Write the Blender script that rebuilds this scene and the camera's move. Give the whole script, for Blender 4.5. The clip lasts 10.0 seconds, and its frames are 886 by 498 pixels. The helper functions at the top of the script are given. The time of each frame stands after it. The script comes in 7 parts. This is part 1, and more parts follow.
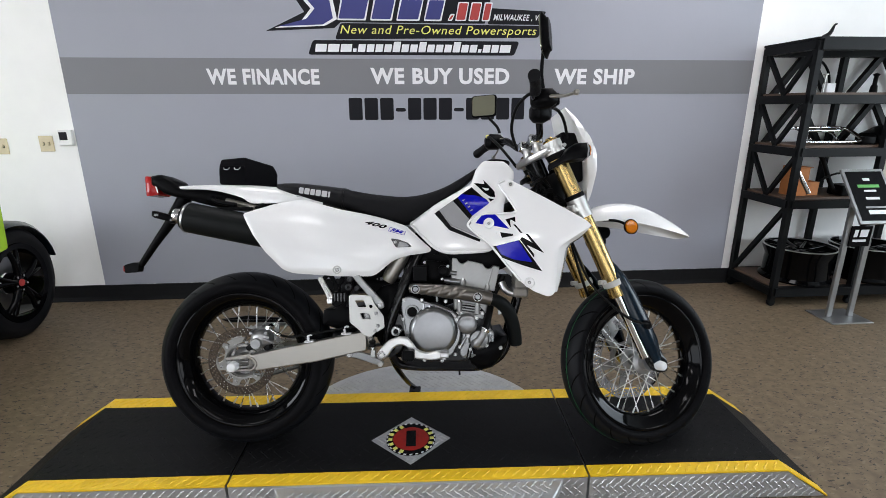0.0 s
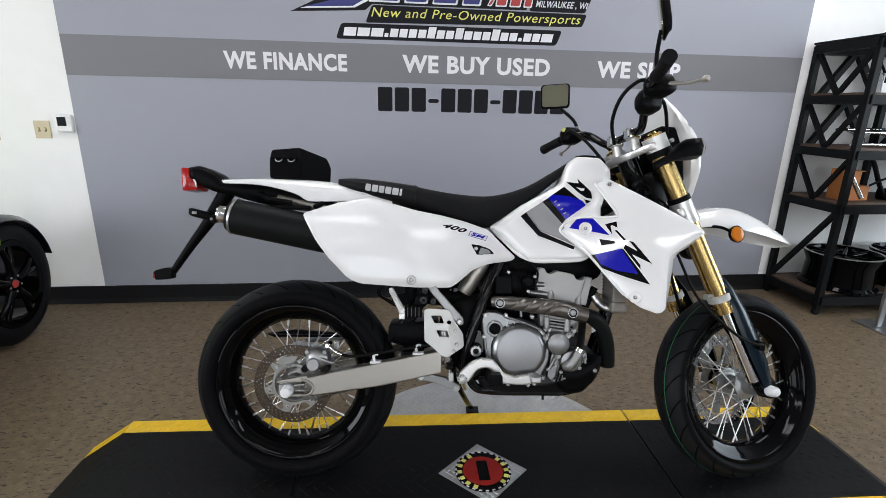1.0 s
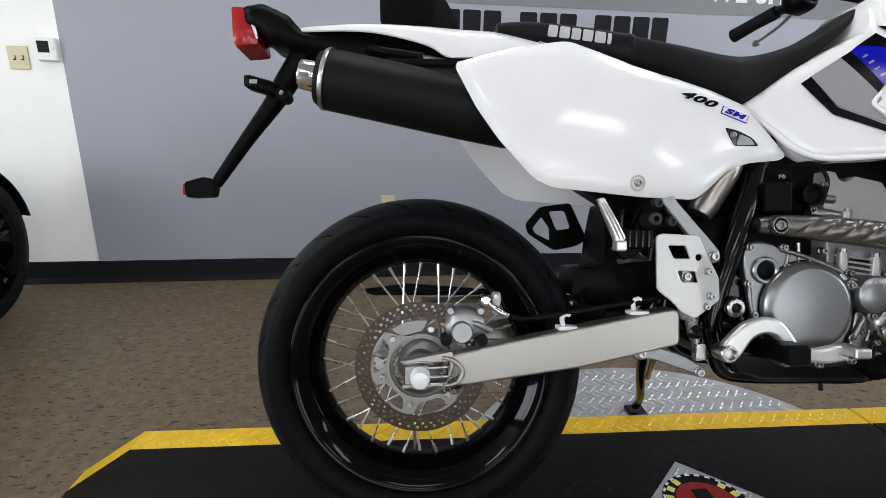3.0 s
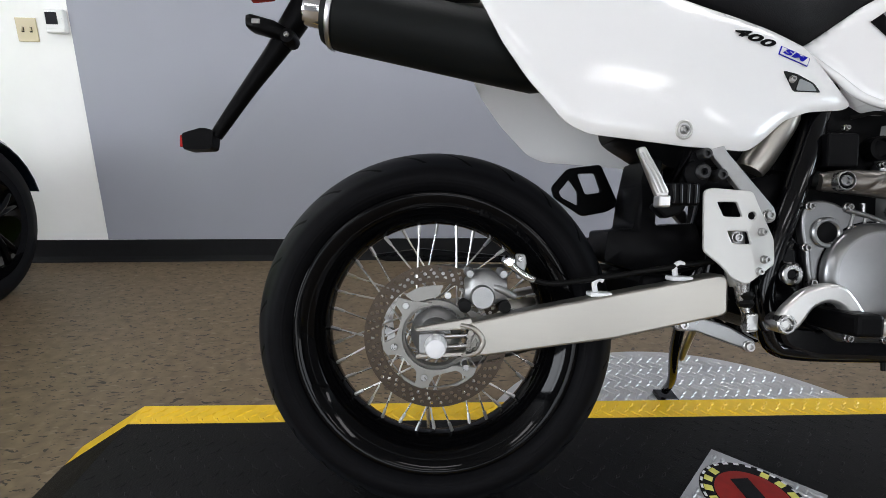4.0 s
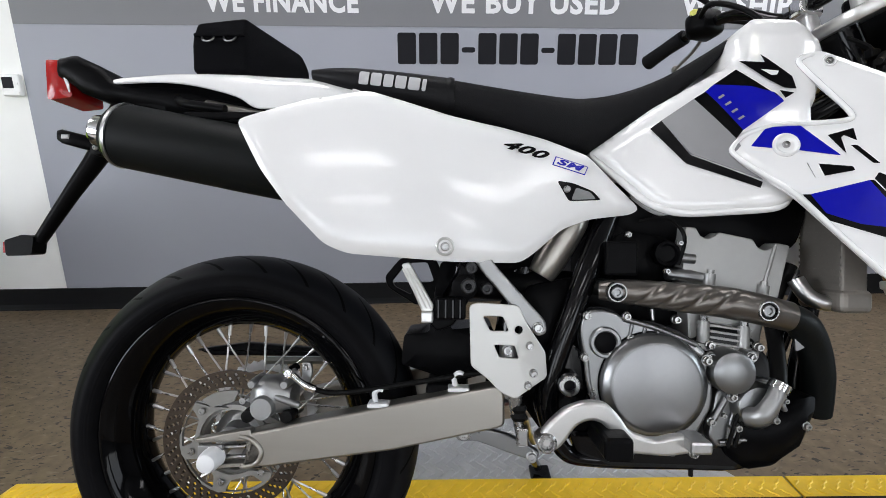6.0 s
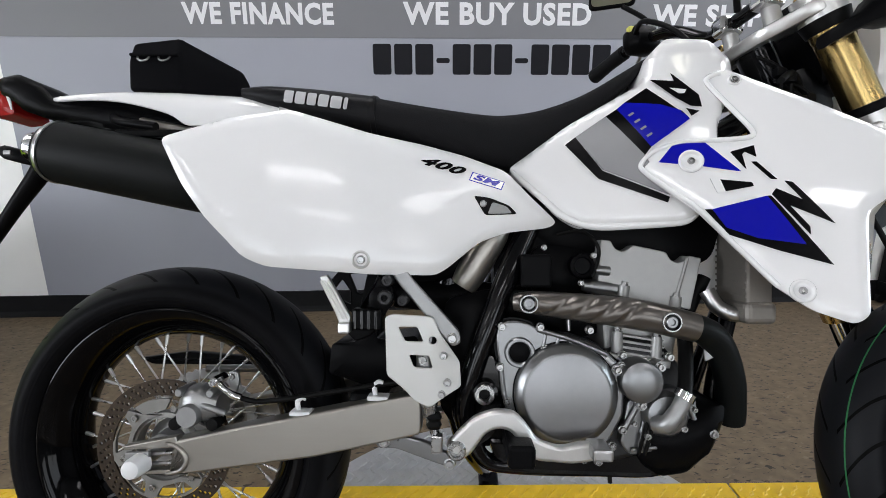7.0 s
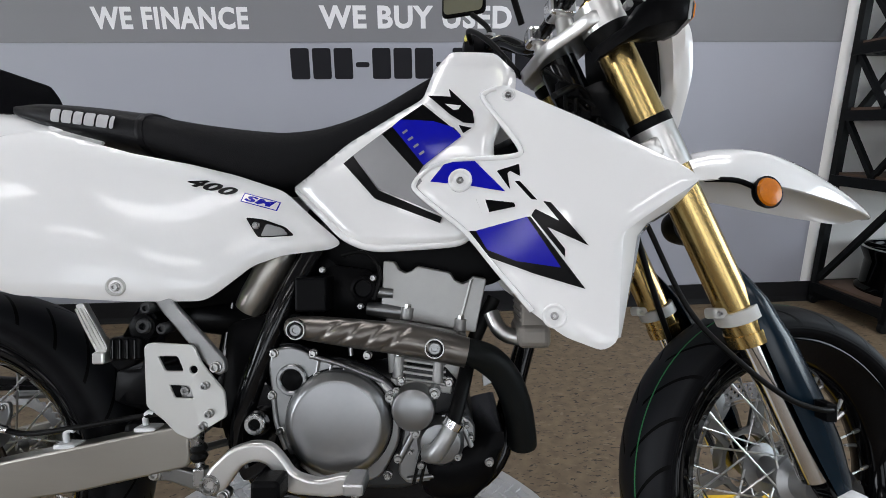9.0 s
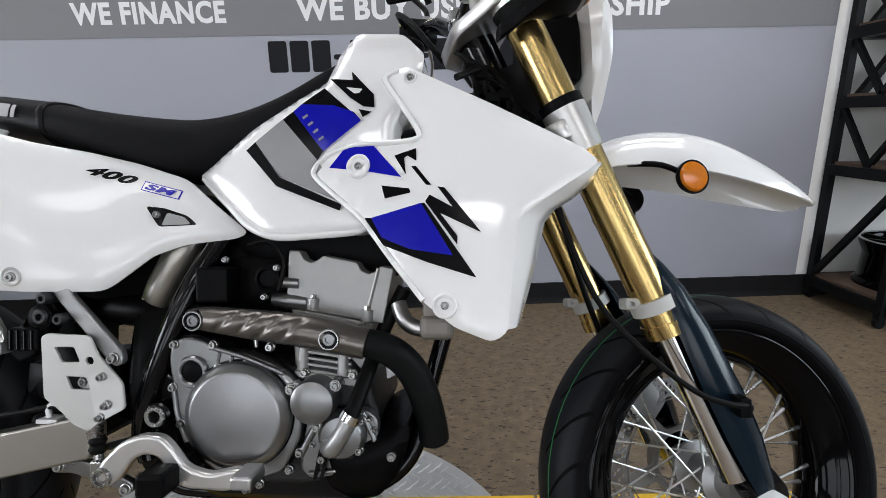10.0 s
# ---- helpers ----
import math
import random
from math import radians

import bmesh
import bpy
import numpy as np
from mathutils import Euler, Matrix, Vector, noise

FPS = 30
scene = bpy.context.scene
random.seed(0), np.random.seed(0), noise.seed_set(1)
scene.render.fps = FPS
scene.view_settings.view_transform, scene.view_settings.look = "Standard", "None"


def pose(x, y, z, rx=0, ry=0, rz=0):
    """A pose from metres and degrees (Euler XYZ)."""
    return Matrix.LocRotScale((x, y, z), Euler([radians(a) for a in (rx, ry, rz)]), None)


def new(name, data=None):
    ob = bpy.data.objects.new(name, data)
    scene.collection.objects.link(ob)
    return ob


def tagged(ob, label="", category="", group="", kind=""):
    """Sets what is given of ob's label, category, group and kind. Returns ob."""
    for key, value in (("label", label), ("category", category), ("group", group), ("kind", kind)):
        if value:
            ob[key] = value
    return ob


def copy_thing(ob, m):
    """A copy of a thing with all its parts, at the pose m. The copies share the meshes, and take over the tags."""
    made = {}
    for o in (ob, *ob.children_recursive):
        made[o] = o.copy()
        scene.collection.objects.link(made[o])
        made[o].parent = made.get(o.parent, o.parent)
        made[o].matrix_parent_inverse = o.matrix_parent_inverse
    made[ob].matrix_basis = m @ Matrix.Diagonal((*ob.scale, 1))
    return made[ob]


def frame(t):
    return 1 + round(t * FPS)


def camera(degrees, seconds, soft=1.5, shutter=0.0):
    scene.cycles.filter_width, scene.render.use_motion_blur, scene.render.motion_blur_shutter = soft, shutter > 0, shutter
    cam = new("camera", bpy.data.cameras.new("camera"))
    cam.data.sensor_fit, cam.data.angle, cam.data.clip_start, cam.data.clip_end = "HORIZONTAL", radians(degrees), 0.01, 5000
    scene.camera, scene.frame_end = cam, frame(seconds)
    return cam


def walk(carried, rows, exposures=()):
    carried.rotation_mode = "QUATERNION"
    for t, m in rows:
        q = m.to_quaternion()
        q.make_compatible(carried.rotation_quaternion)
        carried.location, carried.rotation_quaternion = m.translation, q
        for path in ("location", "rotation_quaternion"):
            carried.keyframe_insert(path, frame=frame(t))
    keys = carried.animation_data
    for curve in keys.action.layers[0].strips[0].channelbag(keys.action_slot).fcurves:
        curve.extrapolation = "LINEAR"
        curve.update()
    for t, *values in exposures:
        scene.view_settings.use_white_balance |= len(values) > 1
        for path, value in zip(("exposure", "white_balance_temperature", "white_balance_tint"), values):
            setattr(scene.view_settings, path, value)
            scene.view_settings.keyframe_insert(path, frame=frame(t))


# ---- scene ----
cam = camera(84.0, 10.0, 0.7)
# seconds, place in metres, yaw, pitch and roll in degrees
PATH = [
    (0.0, -0.1343, 0.2500, 1.3022, -4.35, -15.95, -0.16),
    (0.5, -0.2394, 0.3497, 1.2854, -3.98, -16.24, 1.45),
    (1.0, -0.4305, 0.4988, 1.2687, -6.38, -16.26, 1.14),
    (1.5, -0.5663, 0.6751, 1.2099, -6.18, -18.14, 1.98),
    (2.0, -0.6376, 0.8622, 1.1353, -5.30, -18.77, 1.77),
    (2.5, -0.7147, 0.9792, 1.0261, -6.50, -18.05, 1.40),
    (3.0, -0.7940, 1.0653, 0.8931, -7.07, -15.76, 1.03),
    (3.2, -0.8125, 1.0903, 0.8466, -7.41, -15.90, 1.05),
    (4.3, -0.7646, 1.1321, 0.8111, -4.50, -16.55, 1.14),
    (4.5, -0.7278, 1.1285, 0.8253, -3.99, -15.90, 1.06),
    (5.0, -0.6146, 1.1294, 0.8601, -3.31, -14.95, 1.10),
    (5.5, -0.5054, 1.1393, 0.9193, -2.96, -15.00, -0.07),
    (6.0, -0.4106, 1.1322, 0.9644, -2.98, -14.66, -0.10),
    (7.5, -0.2019, 1.0915, 0.9885, -2.64, -13.76, -0.21),
    (8.0, -0.0995, 1.0859, 1.0065, -5.34, -13.51, -0.19),
    (8.5, -0.0026, 1.1076, 1.0209, -4.05, -13.62, -0.97),
    (9.0, 0.0727, 1.1210, 1.0100, -3.46, -14.23, -0.65),
    (9.5, 0.1522, 1.1481, 1.0030, -2.09, -14.75, -0.48),
    (10.0, 0.2436, 1.1346, 0.9900, -1.66, -14.69, -1.32),
]
EXPOSURE = ((0.0, -0.59), (1.5, -0.56), (3.0, -0.44), (4.5, -0.38), (5.5, -0.42), (7.5, -0.65), (8.5, -0.71), (10.0, -0.62))
walk(cam, [(t, pose(x, y, z, 90 + pitch, 0, yaw) @ pose(0, 0, 0, 0, 0, roll)) for t, x, y, z, yaw, pitch, roll in PATH], EXPOSURE)

# ---- world and light ----
world = bpy.data.worlds.new("sky")
scene.world = world
world.use_nodes = True
_bg = world.node_tree.nodes["Background"]
_sky = world.node_tree.nodes.new("ShaderNodeTexSky")
_sky.sky_type, _sky.sun_disc = "NISHITA", False
_sky.sun_elevation, _sky.sun_rotation = radians(45), radians(150)
world.node_tree.links.new(_sky.outputs[0], _bg.inputs[0])
_bg.inputs[1].default_value = 0.1
scene.view_settings.exposure = -0.62


def area_lamp(name, m, w, h, power, colour=(1, 1, 1)):
    data = bpy.data.lights.new(name, "AREA")
    data.shape, data.size, data.size_y, data.energy, data.color = "RECTANGLE", w, h, power, colour
    ob = new(name, data)
    ob.matrix_world = m
    return ob


ROOM_W, ROOM_E, ROOM_S, ROOM_N, ROOM_H = -6.0, 5.5, -5.5, 3.677, 3.0
# daylight in the three shop windows of the south wall and the one each in the east and west walls
for _x in (-3.6, -0.4, 2.8):
    area_lamp("window_light", pose(_x, ROOM_S - 0.02, 1.6, 90, 0, 0), 2.4, 1.9, 75, (0.89, 0.93, 1.0))
area_lamp("window_light", pose(ROOM_E + 0.02, 0.9, 1.75, 90, 0, 90), 3.0, 1.9, 200, (0.80, 0.91, 1.0))
area_lamp("window_light", pose(ROOM_W - 0.02, -0.6, 1.6, 90, 0, -90), 2.6, 1.9, 260, (0.89, 0.93, 1.0))

# ---- materials ----


def nodes_of(m):
    m.use_nodes = True
    return m.node_tree.nodes, m.node_tree.links, m.node_tree.nodes["Principled BSDF"]


def mat(name, colour, rough=0.5, metal=0.0, vary=0.08, scale=30.0, bump=0.0, bump_scale=200.0, coat=0.0, stretch=None, vrough=0.1, emit=None, spec=0.5):
    """A painted, plastic or metal surface: colour that varies at two scales, uneven roughness, fine relief."""
    m = bpy.data.materials.new(name)
    n, l, p = nodes_of(m)
    p.inputs["Metallic"].default_value = metal
    p.inputs["Coat Weight"].default_value = coat
    p.inputs["Specular IOR Level"].default_value = spec
    tc = n.new("ShaderNodeTexCoord")
    mp = n.new("ShaderNodeMapping")
    l.new(tc.outputs["Object"], mp.inputs[0])
    if stretch:
        mp.inputs["Scale"].default_value = stretch
    n1 = n.new("ShaderNodeTexNoise")
    n1.inputs["Scale"].default_value, n1.inputs["Detail"].default_value = scale, 6
    n2 = n.new("ShaderNodeTexNoise")
    n2.inputs["Scale"].default_value, n2.inputs["Detail"].default_value = scale / 9, 3
    for k in (n1, n2):
        l.new(mp.outputs[0], k.inputs["Vector"])
    mix = n.new("ShaderNodeMath")
    mix.operation = "ADD"
    l.new(n1.outputs[0], mix.inputs[0])
    l.new(n2.outputs[0], mix.inputs[1])
    ramp = n.new("ShaderNodeMapRange")
    ramp.inputs[1].default_value, ramp.inputs[2].default_value = 0.6, 1.4
    ramp.inputs[3].default_value, ramp.inputs[4].default_value = 1 - vary, 1 + vary
    l.new(mix.outputs[0], ramp.inputs[0])
    mul = n.new("ShaderNodeVectorMath")
    mul.operation = "SCALE"
    mul.inputs[0].default_value = colour
    l.new(ramp.outputs[0], mul.inputs["Scale"])
    l.new(mul.outputs[0], p.inputs["Base Color"])
    rr = n.new("ShaderNodeMapRange")
    rr.inputs[1].default_value, rr.inputs[2].default_value = 0.6, 1.4
    rr.inputs[3].default_value, rr.inputs[4].default_value = max(0.02, rough * (1 - vrough)), min(1, rough * (1 + vrough))
    l.new(mix.outputs[0], rr.inputs[0])
    l.new(rr.outputs[0], p.inputs["Roughness"])
    if bump:
        n3 = n.new("ShaderNodeTexNoise")
        n3.inputs["Scale"].default_value, n3.inputs["Detail"].default_value = bump_scale, 4
        l.new(mp.outputs[0], n3.inputs["Vector"])
        b = n.new("ShaderNodeBump")
        b.inputs["Strength"].default_value, b.inputs["Distance"].default_value = bump, 0.002
        l.new(n3.outputs[0], b.inputs["Height"])
        l.new(b.outputs[0], p.inputs["Normal"])
    if emit:
        p.inputs["Emission Color"].default_value = (*colour, 1)
        p.inputs["Emission Strength"].default_value = emit
    return m


def floor_material():
    """Brown sheet flooring with a cloudy ground and short dark and pale flecks."""
    m = bpy.data.materials.new("flecked_vinyl")
    n, l, p = nodes_of(m)
    tc = n.new("ShaderNodeTexCoord")
    cloud = n.new("ShaderNodeTexNoise")
    cloud.inputs["Scale"].default_value, cloud.inputs["Detail"].default_value = 26, 10
    l.new(tc.outputs["Object"], cloud.inputs["Vector"])
    base = n.new("ShaderNodeValToRGB")
    base.color_ramp.elements[0].position, base.color_ramp.elements[0].color = 0.35, (0.118, 0.085, 0.050, 1)
    base.color_ramp.elements[1].position, base.color_ramp.elements[1].color = 0.68, (0.178, 0.131, 0.080, 1)
    l.new(cloud.outputs[0], base.inputs[0])
    last = base.outputs[0]
    for sx, sy, rz, low, high, colour in ((30, 78, 0.20, 0.622, 0.655, (0.026, 0.020, 0.013, 1)), (44, 105, -0.30, 0.636, 0.668, (0.030, 0.023, 0.015, 1)), (26, 60, -0.15, 0.60, 0.70, (0.200, 0.158, 0.105, 1))):
        mp = n.new("ShaderNodeMapping")
        mp.inputs["Scale"].default_value, mp.inputs["Rotation"].default_value = (sx, sy, 30), (0, 0, rz)
        warp = n.new("ShaderNodeTexNoise")
        warp.inputs["Scale"].default_value = 12
        l.new(tc.outputs["Object"], warp.inputs["Vector"])
        add = n.new("ShaderNodeVectorMath")
        add.operation = "MULTIPLY_ADD"
        add.inputs[1].default_value = (0.05, 0.05, 0)
        l.new(warp.outputs["Color"], add.inputs[0])
        l.new(tc.outputs["Object"], add.inputs[2])
        l.new(add.outputs[0], mp.inputs[0])
        spot = n.new("ShaderNodeTexNoise")
        spot.inputs["Scale"].default_value, spot.inputs["Detail"].default_value = 1.0, 2.5
        l.new(mp.outputs[0], spot.inputs["Vector"])
        r = n.new("ShaderNodeMapRange")
        r.inputs[1].default_value, r.inputs[2].default_value = low, high
        l.new(spot.outputs[0], r.inputs[0])
        mx = n.new("ShaderNodeMix")
        mx.data_type = "RGBA"
        l.new(r.outputs[0], mx.inputs[0])
        l.new(last, mx.inputs[6])
        mx.inputs[7].default_value = colour
        last = mx.outputs[2]
    l.new(last, p.inputs["Base Color"])
    p.inputs["Roughness"].default_value = 0.55
    b = n.new("ShaderNodeBump")
    b.inputs["Strength"].default_value, b.inputs["Distance"].default_value = 0.15, 0.002
    l.new(cloud.outputs[0], b.inputs["Height"])
    l.new(b.outputs[0], p.inputs["Normal"])
    return m


def tyre_material(name, count, lean, tread_r, line=None):
    """Black rubber with slanting rain grooves cut round the tread; groove shade and tread light are coloured in. The
    wheel's axis is the local y.
    """
    m = bpy.data.materials.new(name)
    n, l, p = nodes_of(m)
    tc = n.new("ShaderNodeTexCoord")
    sep = n.new("ShaderNodeSeparateXYZ")
    l.new(tc.outputs["Object"], sep.inputs[0])

    def op(kind, a, b=None):
        k = n.new("ShaderNodeMath")
        k.operation = kind
        for i, v in enumerate((a, b)):
            if v is not None:
                if isinstance(v, (int, float)):
                    k.inputs[i].default_value = v
                else:
                    l.new(v, k.inputs[i])
        return k.outputs[0]
    ang = op("ARCTAN2", sep.outputs[2], sep.outputs[0])
    side = op("ABSOLUTE", sep.outputs[1])
    turn = op("ADD", op("MULTIPLY", ang, count / (2 * math.pi)), op("MULTIPLY", side, lean))
    saw = op("ABSOLUTE", op("SUBTRACT", op("FRACT", turn), 0.5))
    groove = op("LESS_THAN", saw, 0.048)
    band = op("MULTIPLY", op("GREATER_THAN", side, 0.008), op("LESS_THAN", side, 0.060))
    rad = op("SQRT", op("ADD", op("MULTIPLY", sep.outputs[0], sep.outputs[0]), op("MULTIPLY", sep.outputs[2], sep.outputs[2])))
    band = op("MULTIPLY", band, op("GREATER_THAN", rad, 0.262))
    cut = op("MULTIPLY", groove, band)
    ns = n.new("ShaderNodeTexNoise")
    ns.inputs["Scale"].default_value, ns.inputs["Detail"].default_value = 60, 6
    l.new(tc.outputs["Object"], ns.inputs["Vector"])
    ramp = n.new("ShaderNodeValToRGB")
    ramp.color_ramp.elements[0].color, ramp.color_ramp.elements[1].color = (0.003, 0.003, 0.0035, 1), (0.006, 0.006, 0.007, 1)
    l.new(ns.outputs[0], ramp.inputs[0])
    crown = n.new("ShaderNodeMapRange")
    crown.inputs[1].default_value, crown.inputs[2].default_value = tread_r - 0.004, tread_r + 0.004
    l.new(rad, crown.inputs[0])
    # tread coloured paler than the sidewall for the light it catches
    pale = n.new("ShaderNodeMix")
    pale.data_type = "RGBA"
    l.new(crown.outputs[0], pale.inputs[0])
    l.new(ramp.outputs[0], pale.inputs[6])
    pale.inputs[7].default_value = (0.006, 0.0065, 0.008, 1)
    # darker colour in the grooves for their shade
    mx = n.new("ShaderNodeMix")
    mx.data_type = "RGBA"
    l.new(cut, mx.inputs[0])
    l.new(pale.outputs[2], mx.inputs[6])
    mx.inputs[7].default_value = (0.002, 0.002, 0.002, 1)
    colour = mx.outputs[2]
    if line:
        stripe = op("LESS_THAN", op("ABSOLUTE", op("ADD", sep.outputs[1], line)), 0.0012)
        mg = n.new("ShaderNodeMix")
        mg.data_type = "RGBA"
        l.new(op("MULTIPLY", stripe, op("GREATER_THAN", rad, 0.26)), mg.inputs[0])
        l.new(colour, mg.inputs[6])
        mg.inputs[7].default_value = (0.03, 0.16, 0.06, 1)
        colour = mg.outputs[2]
    l.new(colour, p.inputs["Base Color"])
    gl = n.new("ShaderNodeMapRange")
    gl.inputs[3].default_value, gl.inputs[4].default_value = 0.04, 0.16
    l.new(op("MULTIPLY", crown.outputs[0], op("SUBTRACT", 1.0, cut)), gl.inputs[0])
    l.new(gl.outputs[0], p.inputs["Specular IOR Level"])
    p.inputs["Roughness"].default_value = 0.5
    ribs = op("MULTIPLY", op("SINE", op("MULTIPLY", rad, 1250.0)), op("MULTIPLY", op("GREATER_THAN", rad, 0.254), op("LESS_THAN", rad, 0.261)))
    h = op("ADD", op("ADD", op("MULTIPLY", cut, -1.0), op("MULTIPLY", ns.outputs[0], 0.08)), op("MULTIPLY", ribs, 0.05))
    b = n.new("ShaderNodeBump")
    b.inputs["Strength"].default_value, b.inputs["Distance"].default_value = 0.9, 0.004
    l.new(h, b.inputs["Height"])
    l.new(b.outputs[0], p.inputs["Normal"])
    return m


WHITE_WALL = mat("white_wall_paint", (0.88, 0.88, 0.86), 0.7, vary=0.03, scale=8, bump=0.12, bump_scale=120)
GREY = mat("grey_mural_vinyl", (0.310, 0.320, 0.365), 0.55, vary=0.02, scale=5, bump=0.05, bump_scale=150)
DARK_GREY = mat("dark_grey_band_vinyl", (0.175, 0.177, 0.19), 0.55, vary=0.02, scale=5)
LETTER_WHITE = mat("white_letter_vinyl", (0.75, 0.75, 0.77), 0.5, vary=0.02)
LETTER_GREY = mat("pale_grey_print", (0.46, 0.46, 0.47), 0.6, vary=0.06)
LETTER_BLACK = mat("black_letter_vinyl", (0.010, 0.010, 0.013), 0.5, vary=0.02, spec=0.12)
LETTER_YELLOW = mat("yellow_letter_vinyl", (0.75, 0.72, 0.16), 0.5, vary=0.02)
SIGN_BLUE = mat("navy_sign_vinyl", (0.025, 0.03, 0.17), 0.45, vary=0.05)
SIGN_RED = mat("red_sign_vinyl", (0.42, 0.04, 0.035), 0.45, vary=0.05)
BASE_RUBBER = mat("black_rubber_base", (0.012, 0.012, 0.013), 0.5, vary=0.15, spec=0.10)
# unseen walls and ceiling, kept dark to cut bounce and deepen reflections
SHOP_WALL = mat("grey_unseen_wall_paint", (0.24, 0.24, 0.25), 0.7, vary=0.05, scale=8)
CEILING = mat("dim_unseen_ceiling_tile", (0.45, 0.45, 0.45), 0.9, vary=0.05, scale=40, bump=0.3)
FLOOR = floor_material()
IVORY = mat("ivory_plastic", (0.58, 0.50, 0.32), 0.4, vary=0.03)
PLASTIC_WHITE = mat("white_plastic", (0.78, 0.78, 0.76), 0.35, vary=0.03)
RUBBER_MAT = mat("black_rubber_deck", (0.0065, 0.0065, 0.007), 0.52, vary=0.35, scale=25, bump=0.5, bump_scale=260, spec=0.12)
YELLOW = mat("safety_yellow_paint", (0.78, 0.50, 0.015), 0.42, vary=0.12, scale=40, bump=0.1)
PLATE = mat("tread_plate_aluminium", (0.46, 0.465, 0.47), 0.38, 0.6, vary=0.18, scale=18, bump=0.15)
BODY_WHITE = mat("white_body_plastic", (0.82, 0.82, 0.815), 0.18, vary=0.004, scale=40, coat=1.0, vrough=0.02)
BODY_SATIN = mat("white_satin_body_plastic", (0.82, 0.82, 0.815), 0.22, vary=0.004, scale=40, coat=0.45, vrough=0.02)
BODY_BLUE = mat("blue_graphic_vinyl", (0.003, 0.004, 0.34), 0.14, vary=0.06, spec=0.3)
GRAPHIC_BLACK = mat("black_graphic_vinyl", (0.003, 0.003, 0.0035), 0.2, vary=0.05, spec=0.08)
GRAPHIC_GREY = mat("grey_graphic_vinyl", (0.25, 0.25, 0.26), 0.25, vary=0.04)
SEAT_VINYL = mat("black_seat_vinyl", (0.010, 0.010, 0.011), 0.6, vary=0.12, scale=60, bump=0.35, bump_scale=700, spec=0.07)
SEAT_SMOOTH = mat("smooth_black_seat_vinyl", (0.009, 0.009, 0.010), 0.38, vary=0.1, scale=60, bump=0.2, bump_scale=500, spec=0.10)
CORDURA = mat("black_woven_nylon", (0.004, 0.004, 0.005), 0.85, vary=0.2, scale=120, bump=0.6, bump_scale=900, spec=0.06)
FRAME_BLACK = mat("gloss_black_frame_paint", (0.002, 0.002, 0.0025), 0.12, vary=0.1, coat=0.1, spec=0.22)
BLACK_PLASTIC = mat("black_plastic", (0.003, 0.003, 0.0034), 0.36, vary=0.12, bump=0.15, bump_scale=500, spec=0.05)
MATT_BLACK = mat("matt_black_exhaust_paint", (0.005, 0.006, 0.006), 0.5, vary=0.15, bump=0.1, spec=0.12)
ALLOY = mat("brushed_aluminium", (0.345, 0.328, 0.297), 0.33, 0.88, vary=0.035, scale=90, bump=0.04, stretch=(0.12, 1, 1))
CAST = mat("cast_aluminium", (0.31, 0.312, 0.31), 0.38, 0.8, vary=0.1, scale=70, bump=0.12, bump_scale=400)
CASE_GREY = mat("silver_grey_engine_paint", (0.235, 0.238, 0.24), 0.30, 0.92, vary=0.05, scale=60, bump=0.012, bump_scale=500)
GUNMETAL = mat("gunmetal_heat_shield", (0.150, 0.138, 0.125), 0.30, 0.85, vary=0.08, scale=50, bump=0.03)
CLAMP_SILVER = mat("satin_clamp_aluminium", (0.62, 0.615, 0.60), 0.30, 0.85, vary=0.05, scale=60, bump=0.03, bump_scale=500)
CHROME = mat("bright_steel", (0.72, 0.72, 0.72), 0.14, 1.0, vary=0.05)
SATIN = mat("satin_silver_paint", (0.55, 0.55, 0.53), 0.38, 0.4, vary=0.03, scale=20)
STEEL = mat("zinc_steel", (0.48, 0.48, 0.48), 0.3, 1.0, vary=0.1, scale=80)
ROTOR = mat("brake_rotor_steel", (0.060, 0.047, 0.036), 0.42, 0.9, vary=0.14, scale=70)
GOLD = mat("gold_anodised", (0.50, 0.36, 0.145), 0.24, 1.0, vary=0.015, scale=60, vrough=0.02)
BLUE_BLACK = mat("dark_blue_fork_guard", (0.004, 0.011, 0.019), 0.18, vary=0.08, spec=0.22)
RED_LENS = mat("red_lens", (0.36, 0.010, 0.009), 0.2, vary=0.2, coat=0.15, spec=0.3)
AMBER_LENS = mat("amber_lens", (0.58, 0.165, 0.004), 0.15, vary=0.15, scale=150, coat=0.15, spec=0.3)
HOSE = mat("black_hose_rubber", (0.004, 0.004, 0.004), 0.45, vary=0.1, spec=0.10)
BOLT = mat("plated_bolt_steel", (0.37, 0.37, 0.365), 0.28, 1.0, vary=0.12, scale=200)
SPOKE = mat("stainless_spoke_wire", (0.62, 0.62, 0.61), 0.28, 0.9, vary=0.1)
# silver crankcase coloured dark for its shade; the dark socket bolts share it
ENGINE_DARK = mat("shaded_case_and_dark_bolt_metal", (0.022, 0.0225, 0.0235), 0.45, 0.5, vary=0.12, scale=60, bump=0.1, bump_scale=400)
CAP_FACE = mat("brushed_dark_silver", (0.27, 0.27, 0.275), 0.33, 0.9, vary=0.05, scale=80, bump=0.02, bump_scale=600)
HEAD_SILVER = mat("bright_silver_head_casting", (0.33, 0.33, 0.32), 0.38, 0.45, vary=0.05, scale=70, bump=0.08, bump_scale=500)
CLAMP_GREY = mat("grey_white_clamp_plastic", (0.50, 0.50, 0.48), 0.4, vary=0.05)
SPIDER = mat("cast_spider_aluminium", (0.25, 0.245, 0.23), 0.42, 0.75, vary=0.1, scale=60)
